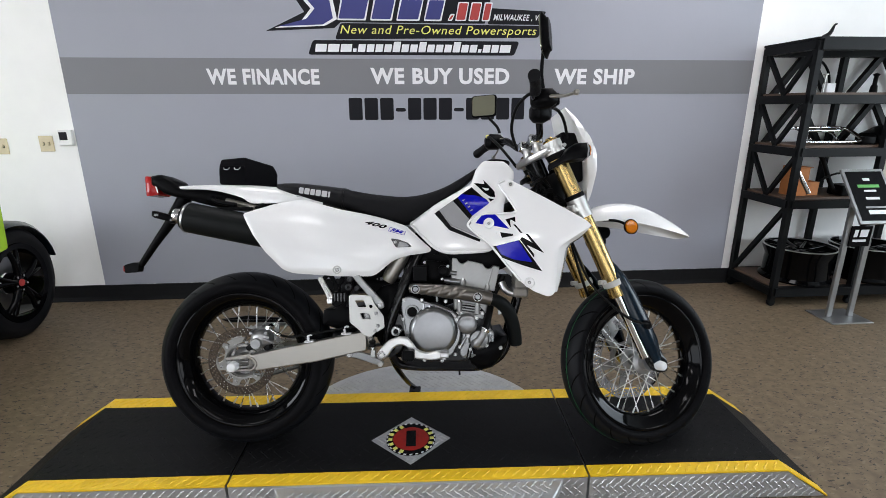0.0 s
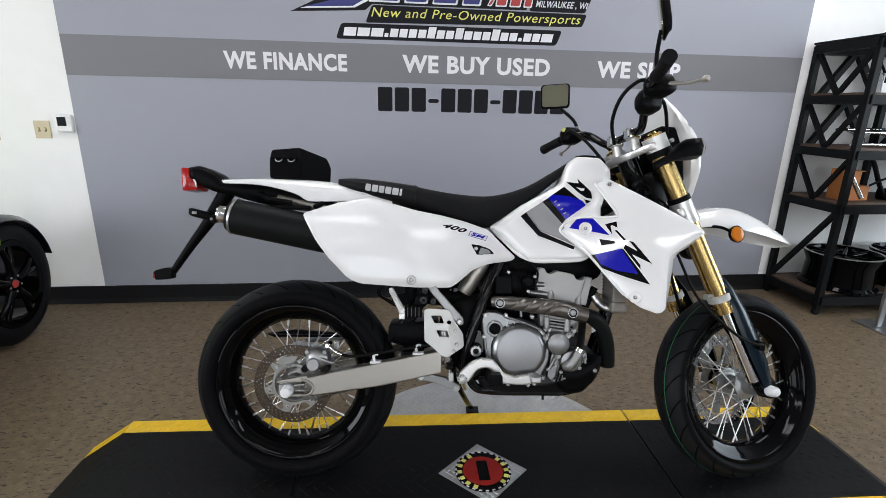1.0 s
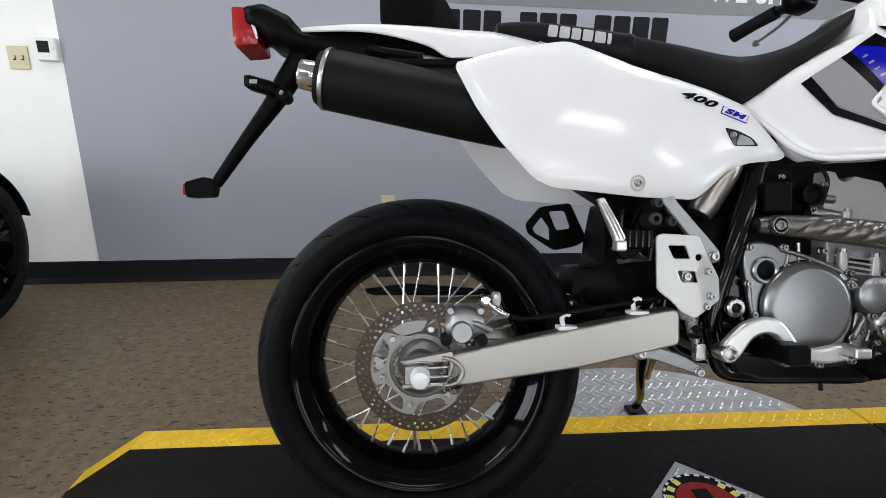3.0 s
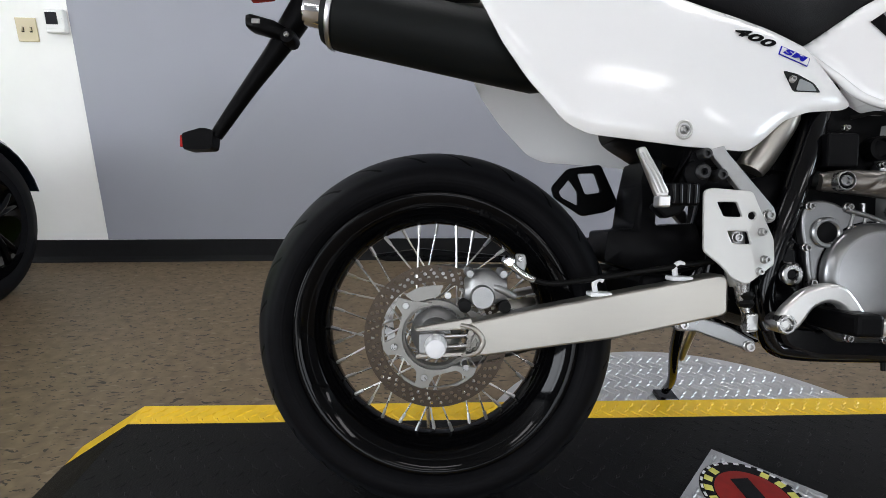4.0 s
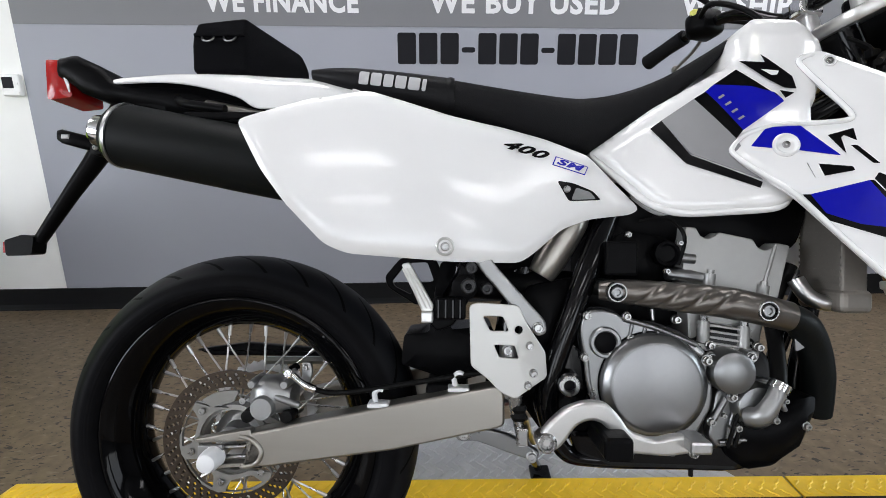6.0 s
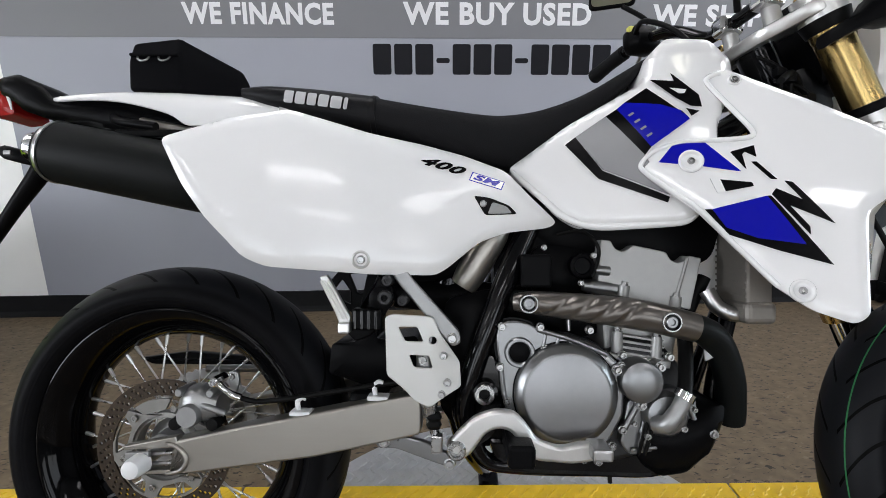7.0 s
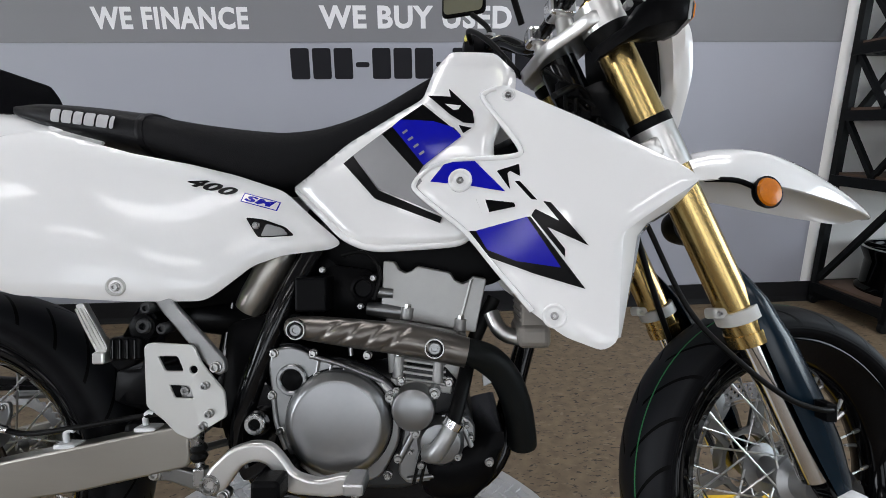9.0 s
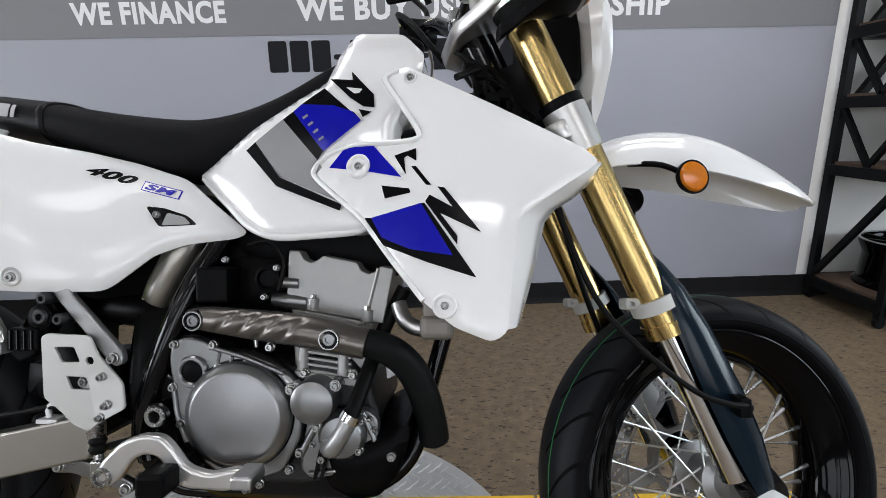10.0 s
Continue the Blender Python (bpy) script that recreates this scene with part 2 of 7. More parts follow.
NYLON = mat("white_nylon", (0.74, 0.75, 0.76), 0.35, vary=0.03)
EMBLEM_RED = mat("worn_red_emblem_print", (0.30, 0.014, 0.009), 0.4, vary=0.25, scale=60, spec=0.2)
RADIATOR = mat("dull_radiator_aluminium", (0.20, 0.185, 0.165), 0.5, 0.5, vary=0.1, scale=120)
RIM_BLACK = mat("gloss_black_rim", (0.0015, 0.0015, 0.0018), 0.06, vary=0.1, spec=0.13)
MIRROR = mat("mirror_glass", (0.60, 0.60, 0.46), 0.03, 1.0, vary=0.01)
SHELF_STEEL = mat("dark_steel_tube", (0.005, 0.0055, 0.006), 0.45, 0.0, vary=0.2, scale=30, spec=0.12)
SHELF_WOOD = mat("brown_shelf_board", (0.09, 0.055, 0.035), 0.6, vary=0.25, scale=20, stretch=(0.2, 1, 1))
LIME = mat("lime_green_body_paint", (0.42, 0.72, 0.02), 0.2, vary=0.03, coat=0.5)
ORANGE_BOX = mat("orange_cardboard", (0.48, 0.17, 0.04), 0.6, vary=0.2)
TYRE_REAR = tyre_material("rear_tyre_rubber", 24, 20.0, 0.284)
TYRE_FRONT = tyre_material("front_tyre_rubber", 22, 20.0, 0.272, 0.020)
GREEN_PRINT = mat("green_print", (0.10, 0.35, 0.08), 0.5)
BEIGE_PERF = mat("beige_perforated_panel", (0.45, 0.42, 0.35), 0.6, vary=0.08)

# ---- shape helpers ----


def link(name, bm, material, parent=None, label="", smooth=True, m=None):
    """Links a bmesh as one mesh object."""
    bmesh.ops.recalc_face_normals(bm, faces=bm.faces)
    me = bpy.data.meshes.new(name)
    bm.to_mesh(me)
    bm.free()
    if not smooth:
        for f in me.polygons:
            f.use_smooth = False
    for k in material if isinstance(material, (list, tuple)) else [material]:
        me.materials.append(k)
    ob = new(name, me)
    if parent:
        ob.parent = parent
    if m is not None:
        ob.matrix_local = m
    if label:
        tagged(ob, label)
    return ob


def part(name, bm, material, parent, label="", smooth=True, m=None):
    return link(name, bm, material, parent, label, smooth, m)


def smooth_by_angle(bm, angle=38):
    for f in bm.faces:
        f.smooth = True
    bm.normal_update()
    lim = radians(angle)
    for e in bm.edges:
        if len(e.link_faces) == 2 and e.calc_face_angle(0) > lim:
            e.smooth = False
    return bm


def box(x0, x1, y0, y1, z0, z1, bevel=0.0, segs=2, bm=None):
    own = bmesh.new()
    bmesh.ops.create_cube(own, size=1)
    for v in own.verts:
        v.co = Vector((x0 + (v.co.x + 0.5) * (x1 - x0), y0 + (v.co.y + 0.5) * (y1 - y0), z0 + (v.co.z + 0.5) * (z1 - z0)))
    if bevel:
        bmesh.ops.bevel(own, geom=own.edges[:], offset=bevel, segments=segs, affect="EDGES", profile=0.5)
    return merge(bm, own) if bm else own


def merge(bm, other):
    """Adds other to bm and frees it."""
    tmp = bpy.data.meshes.new("tmp")
    other.to_mesh(tmp)
    other.free()
    bm.from_mesh(tmp)
    bpy.data.meshes.remove(tmp)
    return bm


def catmull(pts, n=6, closed=False):
    """Points on a smooth curve through pts."""
    P = [Vector(p) for p in pts]
    out = []
    last = len(P) if closed else len(P) - 1
    for i in range(last):
        if closed:
            a, b, c, d = (P[(i + k) % len(P)] for k in (-1, 0, 1, 2))
        else:
            a, b, c, d = P[max(i - 1, 0)], P[i], P[i + 1], P[min(i + 2, len(P) - 1)]
        for k in range(n):
            t = k / n
            out.append(0.5 * (2 * b + (c - a) * t + (2 * a - 5 * b + 4 * c - d) * t * t + (3 * b - a - 3 * c + d) * t ** 3))
    if not closed:
        out.append(P[-1])
    return out


def tube(pts, radius, segs=10, n=5, bm=None, cap=True, flat=1.0, smooth=True):
    """A round bar or hose along a smooth line; radius may be a list, one for each point."""
    own = bmesh.new()
    line = catmull(pts, n) if smooth and len(pts) > 2 else [Vector(p) for p in pts]
    rs = [radius] * len(line) if isinstance(radius, (int, float)) else [float(np.interp(i, np.linspace(0, len(line) - 1, len(radius)), radius)) for i in range(len(line))]
    up = None
    rings = []
    for i, p in enumerate(line):
        d = (line[min(i + 1, len(line) - 1)] - line[max(i - 1, 0)]).normalized()
        if up is None:
            up = Vector((0, 1, 0)) if abs(d.y) < 0.9 else Vector((0, 0, 1))
        a = (up - d * up.dot(d)).normalized()
        b = d.cross(a)
        up = a
        rings.append([own.verts.new(p + rs[i] * (math.cos(2 * math.pi * k / segs) * a * flat + math.sin(2 * math.pi * k / segs) * b)) for k in range(segs)])
    for r0, r1 in zip(rings, rings[1:]):
        for k in range(segs):
            own.faces.new((r0[k], r0[(k + 1) % segs], r1[(k + 1) % segs], r1[k]))
    if cap:
        own.faces.new(rings[0])
        own.faces.new(rings[-1])
    smooth_by_angle(own, 50)
    return merge(bm, own) if bm else own


def lathe(profile, segs=32, origin=(0, 0, 0), axis="y", bm=None, closed=False, angle=38):
    """Turns (radius, along) pairs round an axis through origin."""
    own = bmesh.new()
    rings = []
    for r, a in profile:
        ring = []
        for k in range(segs):
            c, s = math.cos(2 * math.pi * k / segs) * r, math.sin(2 * math.pi * k / segs) * r
            ring.append(own.verts.new(Vector(origin) + Vector({"y": (c, a, s), "z": (c, s, a), "x": (a, c, s)}[axis])))
        rings.append(ring)
    pairs = list(zip(rings, rings[1:])) + ([(rings[-1], rings[0])] if closed else [])
    for r0, r1 in pairs:
        for k in range(segs):
            own.faces.new((r0[k], r0[(k + 1) % segs], r1[(k + 1) % segs], r1[k]))
    if not closed:
        for ring, (r, a) in ((rings[0], profile[0]), (rings[-1], profile[-1])):
            if r > 1e-5:
                own.faces.new(ring)
        bmesh.ops.remove_doubles(own, verts=own.verts, dist=1e-6)
    bmesh.ops.recalc_face_normals(own, faces=own.faces)
    smooth_by_angle(own, angle)
    return merge(bm, own) if bm else own


def inside(x, z, poly):
    hit = False
    for (x0, z0), (x1, z1) in zip(poly, poly[1:] + poly[:1]):
        if (z0 > z) != (z1 > z) and x < (x1 - x0) * (z - z0) / (z1 - z0) + x0:
            hit = not hit
    return hit


def edge_gap(x, z, poly):
    best = 9.0
    for (x0, z0), (x1, z1) in zip(poly, poly[1:] + poly[:1]):
        dx, dz = x1 - x0, z1 - z0
        q = dx * dx + dz * dz
        t = 0 if q < 1e-12 else min(1, max(0, ((x - x0) * dx + (z - z0) * dz) / q))
        best = min(best, math.hypot(x - x0 - t * dx, z - z0 - t * dz))
    return best


def rounded(pts, n=4):
    return [(p.x, p.y) for p in catmull([(x, z, 0) for x, z in pts], n, True)]


def corners(pts, r=0.008, n=3):
    """The polygon with its corners rounded by about r."""
    out = []
    P = [Vector((x, z)) for x, z in pts]
    for i, p in enumerate(P):
        a, b = P[i - 1] - p, P[(i + 1) % len(P)] - p
        ra, rb = min(r, a.length * 0.45), min(r, b.length * 0.45)
        s, e = p + a.normalized() * ra, p + b.normalized() * rb
        for k in range(n + 1):
            t = k / n
            q = s * (1 - t) ** 2 + p * 2 * t * (1 - t) + e * t * t
            out.append((q.x, q.y))
    return out


def sheet(poly, step, holes=()):
    """A flat gridded face over the polygon in x and z, cut fine enough to be bent."""
    bm = bmesh.new()
    f = bm.faces.new([bm.verts.new((x, 0, z)) for x, z in poly])
    xs, zs = [p[0] for p in poly], [p[1] for p in poly]
    bmesh.ops.inset_region(bm, faces=[f], thickness=min(0.006, step / 2), use_even_offset=True)
    for lo, hi, ax in ((min(xs), max(xs), 0), (min(zs), max(zs), 2)):
        k = max(1, int((hi - lo) / step))
        for i in range(1, k):
            co, no = [0, 0, 0], [0, 0, 0]
            co[ax], no[ax] = lo + (hi - lo) * i / k, 1
            bmesh.ops.bisect_plane(bm, geom=bm.verts[:] + bm.edges[:] + bm.faces[:], plane_co=co, plane_no=no)
    return bm


def shell(poly, depth, thick=0.003, step=0.03, edge=0.012, drop=0.008):
    """A moulded panel: outline in x and z, its outer face at y = depth(x, z), rounded in at the rim."""
    bm = sheet(poly, step)
    for v in bm.verts:
        g = edge_gap(v.co.x, v.co.z, poly)
        k = max(0.0, 1 - g / edge)
        v.co.y = depth(v.co.x, v.co.z) + drop * k * k
    top = bm.faces[:]
    ext = bmesh.ops.extrude_face_region(bm, geom=top)
    for v in [g for g in ext["geom"] if isinstance(g, bmesh.types.BMVert)]:
        v.co.y += thick
    return smooth_by_angle(bm, 45)


def decal(poly, depth, lift=0.0012, step=0.03):
    """A thin sticker that follows a panel's face."""
    bm = sheet(poly, step)
    for v in bm.verts:
        v.co.y = depth(v.co.x, v.co.z) - lift
    ext = bmesh.ops.extrude_face_region(bm, geom=bm.faces[:])
    for v in [g for g in ext["geom"] if isinstance(g, bmesh.types.BMVert)]:
        v.co.y += 0.0008
    return smooth_by_angle(bm, 30)


def plate(poly, y0, y1, bevel=0.002, holes=(), segs=2):
    """A flat part cut from plate: outline in x and z, from y0 to y1, with a bevelled rim."""
    bm = bmesh.new()
    loops = [poly, *holes]
    edges = []
    for lp in loops:
        vs = [bm.verts.new((x, y0, z)) for x, z in lp]
        edges += [bm.edges.new((a, b)) for a, b in zip(vs, vs[1:] + vs[:1])]
    if holes:
        bmesh.ops.triangle_fill(bm, edges=edges, use_beauty=True)
    else:
        bm.faces.new(bm.verts[:])
    bmesh.ops.recalc_face_normals(bm, faces=bm.faces)
    ext = bmesh.ops.extrude_face_region(bm, geom=bm.faces[:])
    for v in [g for g in ext["geom"] if isinstance(g, bmesh.types.BMVert)]:
        v.co.y = y1
    bmesh.ops.recalc_face_normals(bm, faces=bm.faces)
    if bevel:
        rim = [e for e in bm.edges if len(e.link_faces) == 2 and e.calc_face_angle(0) > 1.0 and abs(e.verts[0].co.y - e.verts[1].co.y) < 1e-6]
        bmesh.ops.bevel(bm, geom=rim, offset=bevel, segments=segs, affect="EDGES", profile=0.5)
    smooth_by_angle(bm, 40)
    # the two flat faces stay flat up to the rounded rim
    for e in bm.edges:
        flat = [abs(f.normal.y) > 0.9995 for f in e.link_faces]
        if any(flat) and not all(flat):
            e.smooth = False
    return bm


def loft(stations, segs=20, power=2.6, bm=None, cap=True):
    """A body along x: stations of (x, y, z, half width, half height), each a rounded cross-section."""
    own = bmesh.new()
    rings = []
    for x, y, z, w, h in stations:
        ring = []
        for k in range(segs):
            a = 2 * math.pi * k / segs
            c, s = math.cos(a), math.sin(a)
            ring.append(own.verts.new((x, y + w * math.copysign(abs(c) ** (2 / power), c), z + h * math.copysign(abs(s) ** (2 / power), s))))
        rings.append(ring)
    for r0, r1 in zip(rings, rings[1:]):
        for k in range(segs):
            own.faces.new((r0[k], r0[(k + 1) % segs], r1[(k + 1) % segs], r1[k]))
    if cap:
        own.faces.new(rings[0])
        own.faces.new(rings[-1])
    bmesh.ops.recalc_face_normals(own, faces=own.faces)
    smooth_by_angle(own, 50)
    return merge(bm, own) if bm else own


def bolt(at, r=0.008, depth=0.008, axis="y", out=-1):
    """A hexagon socket or flange bolt head that faces along -y."""
    x, y, z = at
    return lathe([(r * 1.18, 0.004), (r * 1.18, 0.0), (r * 1.12, -0.0015), (r * 0.92, -0.002), (r * 0.92, -0.0025), (r * 0.92, -depth), (r * 0.82, -depth - 0.001), (r * 0.5, -depth - 0.001), (r * 0.45, -depth + 0.003), (0, -depth + 0.003)], 12, (x, y, z))


def words(body, x0, x1, z0, z1, bold=0.0, shear=0.0, depth=0.0015):
    """Raised flat letters that fill the box x0..x1, z0..z1 and face -y."""
    cu = bpy.data.curves.new("words", "FONT")
    cu.body, cu.offset, cu.extrude, cu.shear, cu.resolution_u = body, bold, 0.01, shear, 3
    cu.space_character = 1.09
    tmp = bpy.data.objects.new("words", cu)
    scene.collection.objects.link(tmp)
    me = bpy.data.meshes.new_from_object(tmp.evaluated_get(bpy.context.evaluated_depsgraph_get()))
    bpy.data.objects.remove(tmp)
    bm = bmesh.new()
    bm.from_mesh(me)
    bpy.data.meshes.remove(me)
    xs, ys = [v.co.x for v in bm.verts], [v.co.y for v in bm.verts]
    for v in bm.verts:
        v.co = Vector((x0 + (v.co.x - min(xs)) / (max(xs) - min(xs)) * (x1 - x0), -v.co.z / 0.01 * depth, z0 + (v.co.y - min(ys)) / (max(ys) - min(ys)) * (z1 - z0)))
    return bm


def thing(name, label, category, group="", kind="", m=None):
    ob = new(name)
    ob.empty_display_size = 0.1
    if m is not None:
        ob.matrix_world = m
    return tagged(ob, label, category, group, kind)

# ---- the room ----
tagged(link("floor", box(ROOM_W, ROOM_E, ROOM_S, ROOM_N, -0.1, 0.0), FLOOR, smooth=False), "brown flecked sheet flooring of the showroom", "floor", kind="structure")
tagged(link("ceiling", box(ROOM_W, ROOM_E, ROOM_S, ROOM_N, ROOM_H, ROOM_H + 0.1), CEILING, smooth=False), "unseen tiled showroom ceiling, kept mid grey to cut bounce light", "ceiling", kind="structure")
tagged(link("wall_north", box(ROOM_W, ROOM_E, ROOM_N, ROOM_N + 0.15, 0, ROOM_H), WHITE_WALL, smooth=False), "white painted wall behind the motorcycle", "wall", kind="structure")


def pierced_wall(name, along, at, lo, hi, openings, thick, label):
    """A wall along x or y with rectangular window openings (centre, width, sill, head)."""
    bm = bmesh.new()
    edge = lo

    def slab(a, b, z0, z1):
        if along == "x":
            box(a, b, at - thick, at, z0, z1, bm=bm)
        else:
            box(min(at, at + thick), max(at, at + thick), a, b, z0, z1, bm=bm)
    for c, w, sill, head in openings:
        slab(edge, c - w / 2, 0, ROOM_H)
        slab(c - w / 2, c + w / 2, 0, sill)
        slab(c - w / 2, c + w / 2, head, ROOM_H)
        edge = c + w / 2
    slab(edge, hi, 0, ROOM_H)
    return tagged(link(name, bm, SHOP_WALL, smooth=False), label, "wall", kind="structure")


# walls out of view, grey so that less light bounces back
pierced_wall("wall_south", "x", ROOM_S, ROOM_W, ROOM_E, [(x, 2.4, 0.65, 2.55) for x in (-3.6, -0.4, 2.8)], 0.15, "unseen wall with three shop windows, kept grey to cut bounce light")
pierced_wall("wall_west", "y", ROOM_W, ROOM_S, ROOM_N, [(-0.6, 2.6, 0.65, 2.55)], -0.15, "unseen side wall with one wide window, kept grey to cut bounce light")
pierced_wall("wall_east", "y", ROOM_E, ROOM_S, ROOM_N, [(0.9, 3.0, 0.80, 2.70)], 0.15, "unseen side wall with one wide window, kept grey to cut bounce light")


def baseboard(x0, x1):
    prof = [(0, 0), (-0.016, 0), (-0.010, 0.012), (-0.006, 0.03), (-0.006, 0.112), (-0.003, 0.116), (0, 0.116)]
    bm = bmesh.new()
    a = [bm.verts.new((x0, ROOM_N + y, z)) for y, z in prof]
    b = [bm.verts.new((x1, ROOM_N + y, z)) for y, z in prof]
    for i in range(len(prof)):
        j = (i + 1) % len(prof)
        bm.faces.new((a[i], a[j], b[j], b[i]))
    bm.faces.new(a)
    bm.faces.new(b)
    return tagged(link("baseboard", bm, BASE_RUBBER), "black rubber cove baseboard along the wall", "baseboard", kind="structure")


baseboard(ROOM_W, ROOM_E)


def ceiling_light(x, y):
    """A recessed fluorescent panel with a metal frame, out of view, added to light the room."""
    ob = thing("ceiling_light", "unseen white fluorescent ceiling panel light, added to light the room", "ceiling light", "ceiling panel lights", m=pose(x, y, ROOM_H))
    bm = bmesh.new()
    for x0, x1, y0, y1 in ((-0.62, -0.58, -0.32, 0.32), (0.58, 0.62, -0.32, 0.32), (-0.58, 0.58, -0.32, -0.28), (-0.58, 0.58, 0.28, 0.32)):
        box(x0, x1, y0, y1, -0.025, 0.0, bm=bm)
    part("frame", bm, PLASTIC_WHITE, ob, smooth=False)
    part("diffuser", box(-0.58, 0.58, -0.28, 0.28, -0.018, -0.004), DIFFUSER, ob, "glowing white diffuser", smooth=False)
    return ob


DIFFUSER = mat("lit_diffuser", (0.985, 0.968, 1.0), 0.5, vary=0.01, emit=12.0)
_lamp = ceiling_light(-3.4, 2.35)
# places chosen for the light they give; the two at 1.75 brighten the mural
for _x, _y in ((-0.9, 2.35), (1.75, 2.85), (1.75, 1.95), (-3.4, -1.2), (-0.9, -1.2), (1.6, -1.2), (4.0, -1.2), (-3.4, -3.6), (-0.9, -3.6), (1.6, -3.6)):
    copy_thing(_lamp, pose(_x, _y, ROOM_H))


# ---- the mural on the wall ----
def mural():
    """Grey vinyl mural, sixteen feet wide, with its band, lettering and sign."""
    y = ROOM_N
    ob = thing("mural", "grey vinyl wall mural with a dark band and sales lettering", "wall mural", kind="structure", m=pose(0, y, 0))
    part("mural_sheet", box(-2.25, 2.27, -0.004, 0.0, 0.118, 2.75), GREY, ob, smooth=False)
    part("band", box(-2.248, 2.268, -0.0065, -0.004, 1.395, 1.612), DARK_GREY, ob, "dark grey band", smooth=False)

    def lettering(body, x0, x1, z0, z1, material, bold=0.0, shear=0.0, lift=0.0065):
        part("lettering", words(body, x0, x1, z0, z1, bold, shear), material, ob, smooth=False, m=pose(0, -lift, 0))
    lettering("WE FINANCE", -1.380, -0.674, 1.452, 1.550, LETTER_WHITE, 0.036)
    lettering("WE BUY USED", -0.345, 0.572, 1.455, 1.558, LETTER_WHITE, 0.036)
    lettering("WE SHIP", 0.876, 1.431, 1.455, 1.556, LETTER_WHITE, 0.036)
    # the number, as plain bars of its size
    x = -0.495
    for ch in "000-000-0000":
        w = 0.066 if ch == "-" else 0.0885
        z0, z1 = (1.282, 1.306) if ch == "-" else (1.228, 1.370)
        bm = plate(corners([(x, z0), (x + w, z0), (x + w, z1), (x, z1)], 0.012), -0.0015, 0, 0)
        part("number_bar", bm, LETTER_BLACK, ob, smooth=False, m=pose(0, -0.004, 0))
        x += w + 0.0145
    # web address, as plain white bars on a black cartouche
    part("address_backing", plate(corners([(-0.735, 1.635), (0.600, 1.635), (0.632, 1.722), (-0.700, 1.722)], 0.02), -0.0015, 0, 0), LETTER_BLACK, ob, smooth=False, m=pose(0, -0.004, 0))
    x = -0.69
    for k in range(22):
        w = 0.022 if k in (3, 18) else (0.07 if k in (0, 1, 2, 21) else 0.046)
        hgt = 0.02 if k in (3, 18) else 0.046
        if k in (8, 11, 15):
            hgt = 0.062
        s = hgt * 0.2
        part("address_bar", plate([(x, 1.653), (x + w, 1.653), (x + w + s, 1.653 + hgt), (x + s, 1.653 + hgt)], -0.0015, 0, 0), LETTER_WHITE, ob, smooth=False, m=pose(0, -0.0056, 0))
        x += w + 0.0095
    # slogan on its black backing
    part("slogan_backing", plate(corners([(-0.56, 1.727), (0.755, 1.745), (0.78, 1.817), (-0.52, 1.823)], 0.016), -0.0015, 0, 0), LETTER_BLACK, ob, smooth=False, m=pose(0, -0.0042, 0))
    lettering("New and Pre-Owned Powersports", -0.525, 0.742, 1.745, 1.811, LETTER_YELLOW, 0.0, 0.25, 0.0058)
    part("town_backing", plate(corners([(0.42, 1.823), (0.765, 1.823), (0.80, 1.903), (0.42, 1.920)], 0.012), -0.0015, 0, 0), LETTER_BLACK, ob, smooth=False, m=pose(0, -0.0044, 0))
    lettering("MILWAUKEE , WI", 0.455, 0.782, 1.841, 1.883, LETTER_WHITE, 0.012, 0.3, 0.006)
    # the trade sign: plain italic blocks in its colours
    part("sign_backing", plate([(-0.985, 1.773), (-0.56, 1.793), (-0.52, 1.827), (0.40, 1.827), (0.44, 1.985), (0.74, 1.985), (0.80, 2.045), (-0.70, 2.075), (-0.80, 1.975), (-0.74, 1.885)], -0.0015, 0, 0), LETTER_BLACK, ob, smooth=False, m=pose(0, -0.0046, 0))
    part("sign_outline", plate([(-0.93, 1.791), (-0.62, 1.805), (-0.54, 1.845), (-0.56, 1.955), (-0.66, 2.045), (-0.77, 1.985), (-0.70, 1.905), (-0.76, 1.835)], -0.0015, 0, 0), LETTER_WHITE, ob, smooth=False, m=pose(0, -0.0062, 0))
    part("sign_initial", plate([(-0.905, 1.800), (-0.63, 1.813), (-0.565, 1.850), (-0.58, 1.950), (-0.66, 2.025), (-0.745, 1.985), (-0.675, 1.905), (-0.73, 1.845)], -0.0015, 0, 0), SIGN_BLUE, ob, "navy blue swoosh shape", smooth=False, m=pose(0, -0.0078, 0))
    for k, (x, w) in enumerate(((-0.53, 0.19), (-0.325, 0.15), (-0.16, 0.16), (0.015, 0.125))):
        for g, mt, y2 in ((0.009, LETTER_WHITE, 0.0062), (0.0, SIGN_BLUE, 0.0078)):
            part("sign_block", plate(corners([(x - g, 1.848 - g), (x + w - 0.03 + g, 1.848 - g), (x + w + g, 1.960 + g), (x + 0.03 - g, 1.960 + g)], 0.008), -0.0015, 0, 0), mt, ob, smooth=False, m=pose(0, -y2, 0))
    for x, w in ((0.165, 0.035), (0.215, 0.075), (0.30, 0.075), (0.385, 0.058)):
        hi = 1.875 if w < 0.04 else 1.945
        for g, mt, y2 in ((0.007, LETTER_WHITE, 0.0064), (0.0, SIGN_RED, 0.008)):
            part("sign_block", plate(corners([(x - g, 1.848 - g), (x + w - 0.02 + g, 1.848 - g), (x + w + g, hi + g), (x + 0.02 - g, hi + g)], 0.008), -0.0015, 0, 0), mt, ob, smooth=False, m=pose(0, -y2, 0))
    return ob


mural()


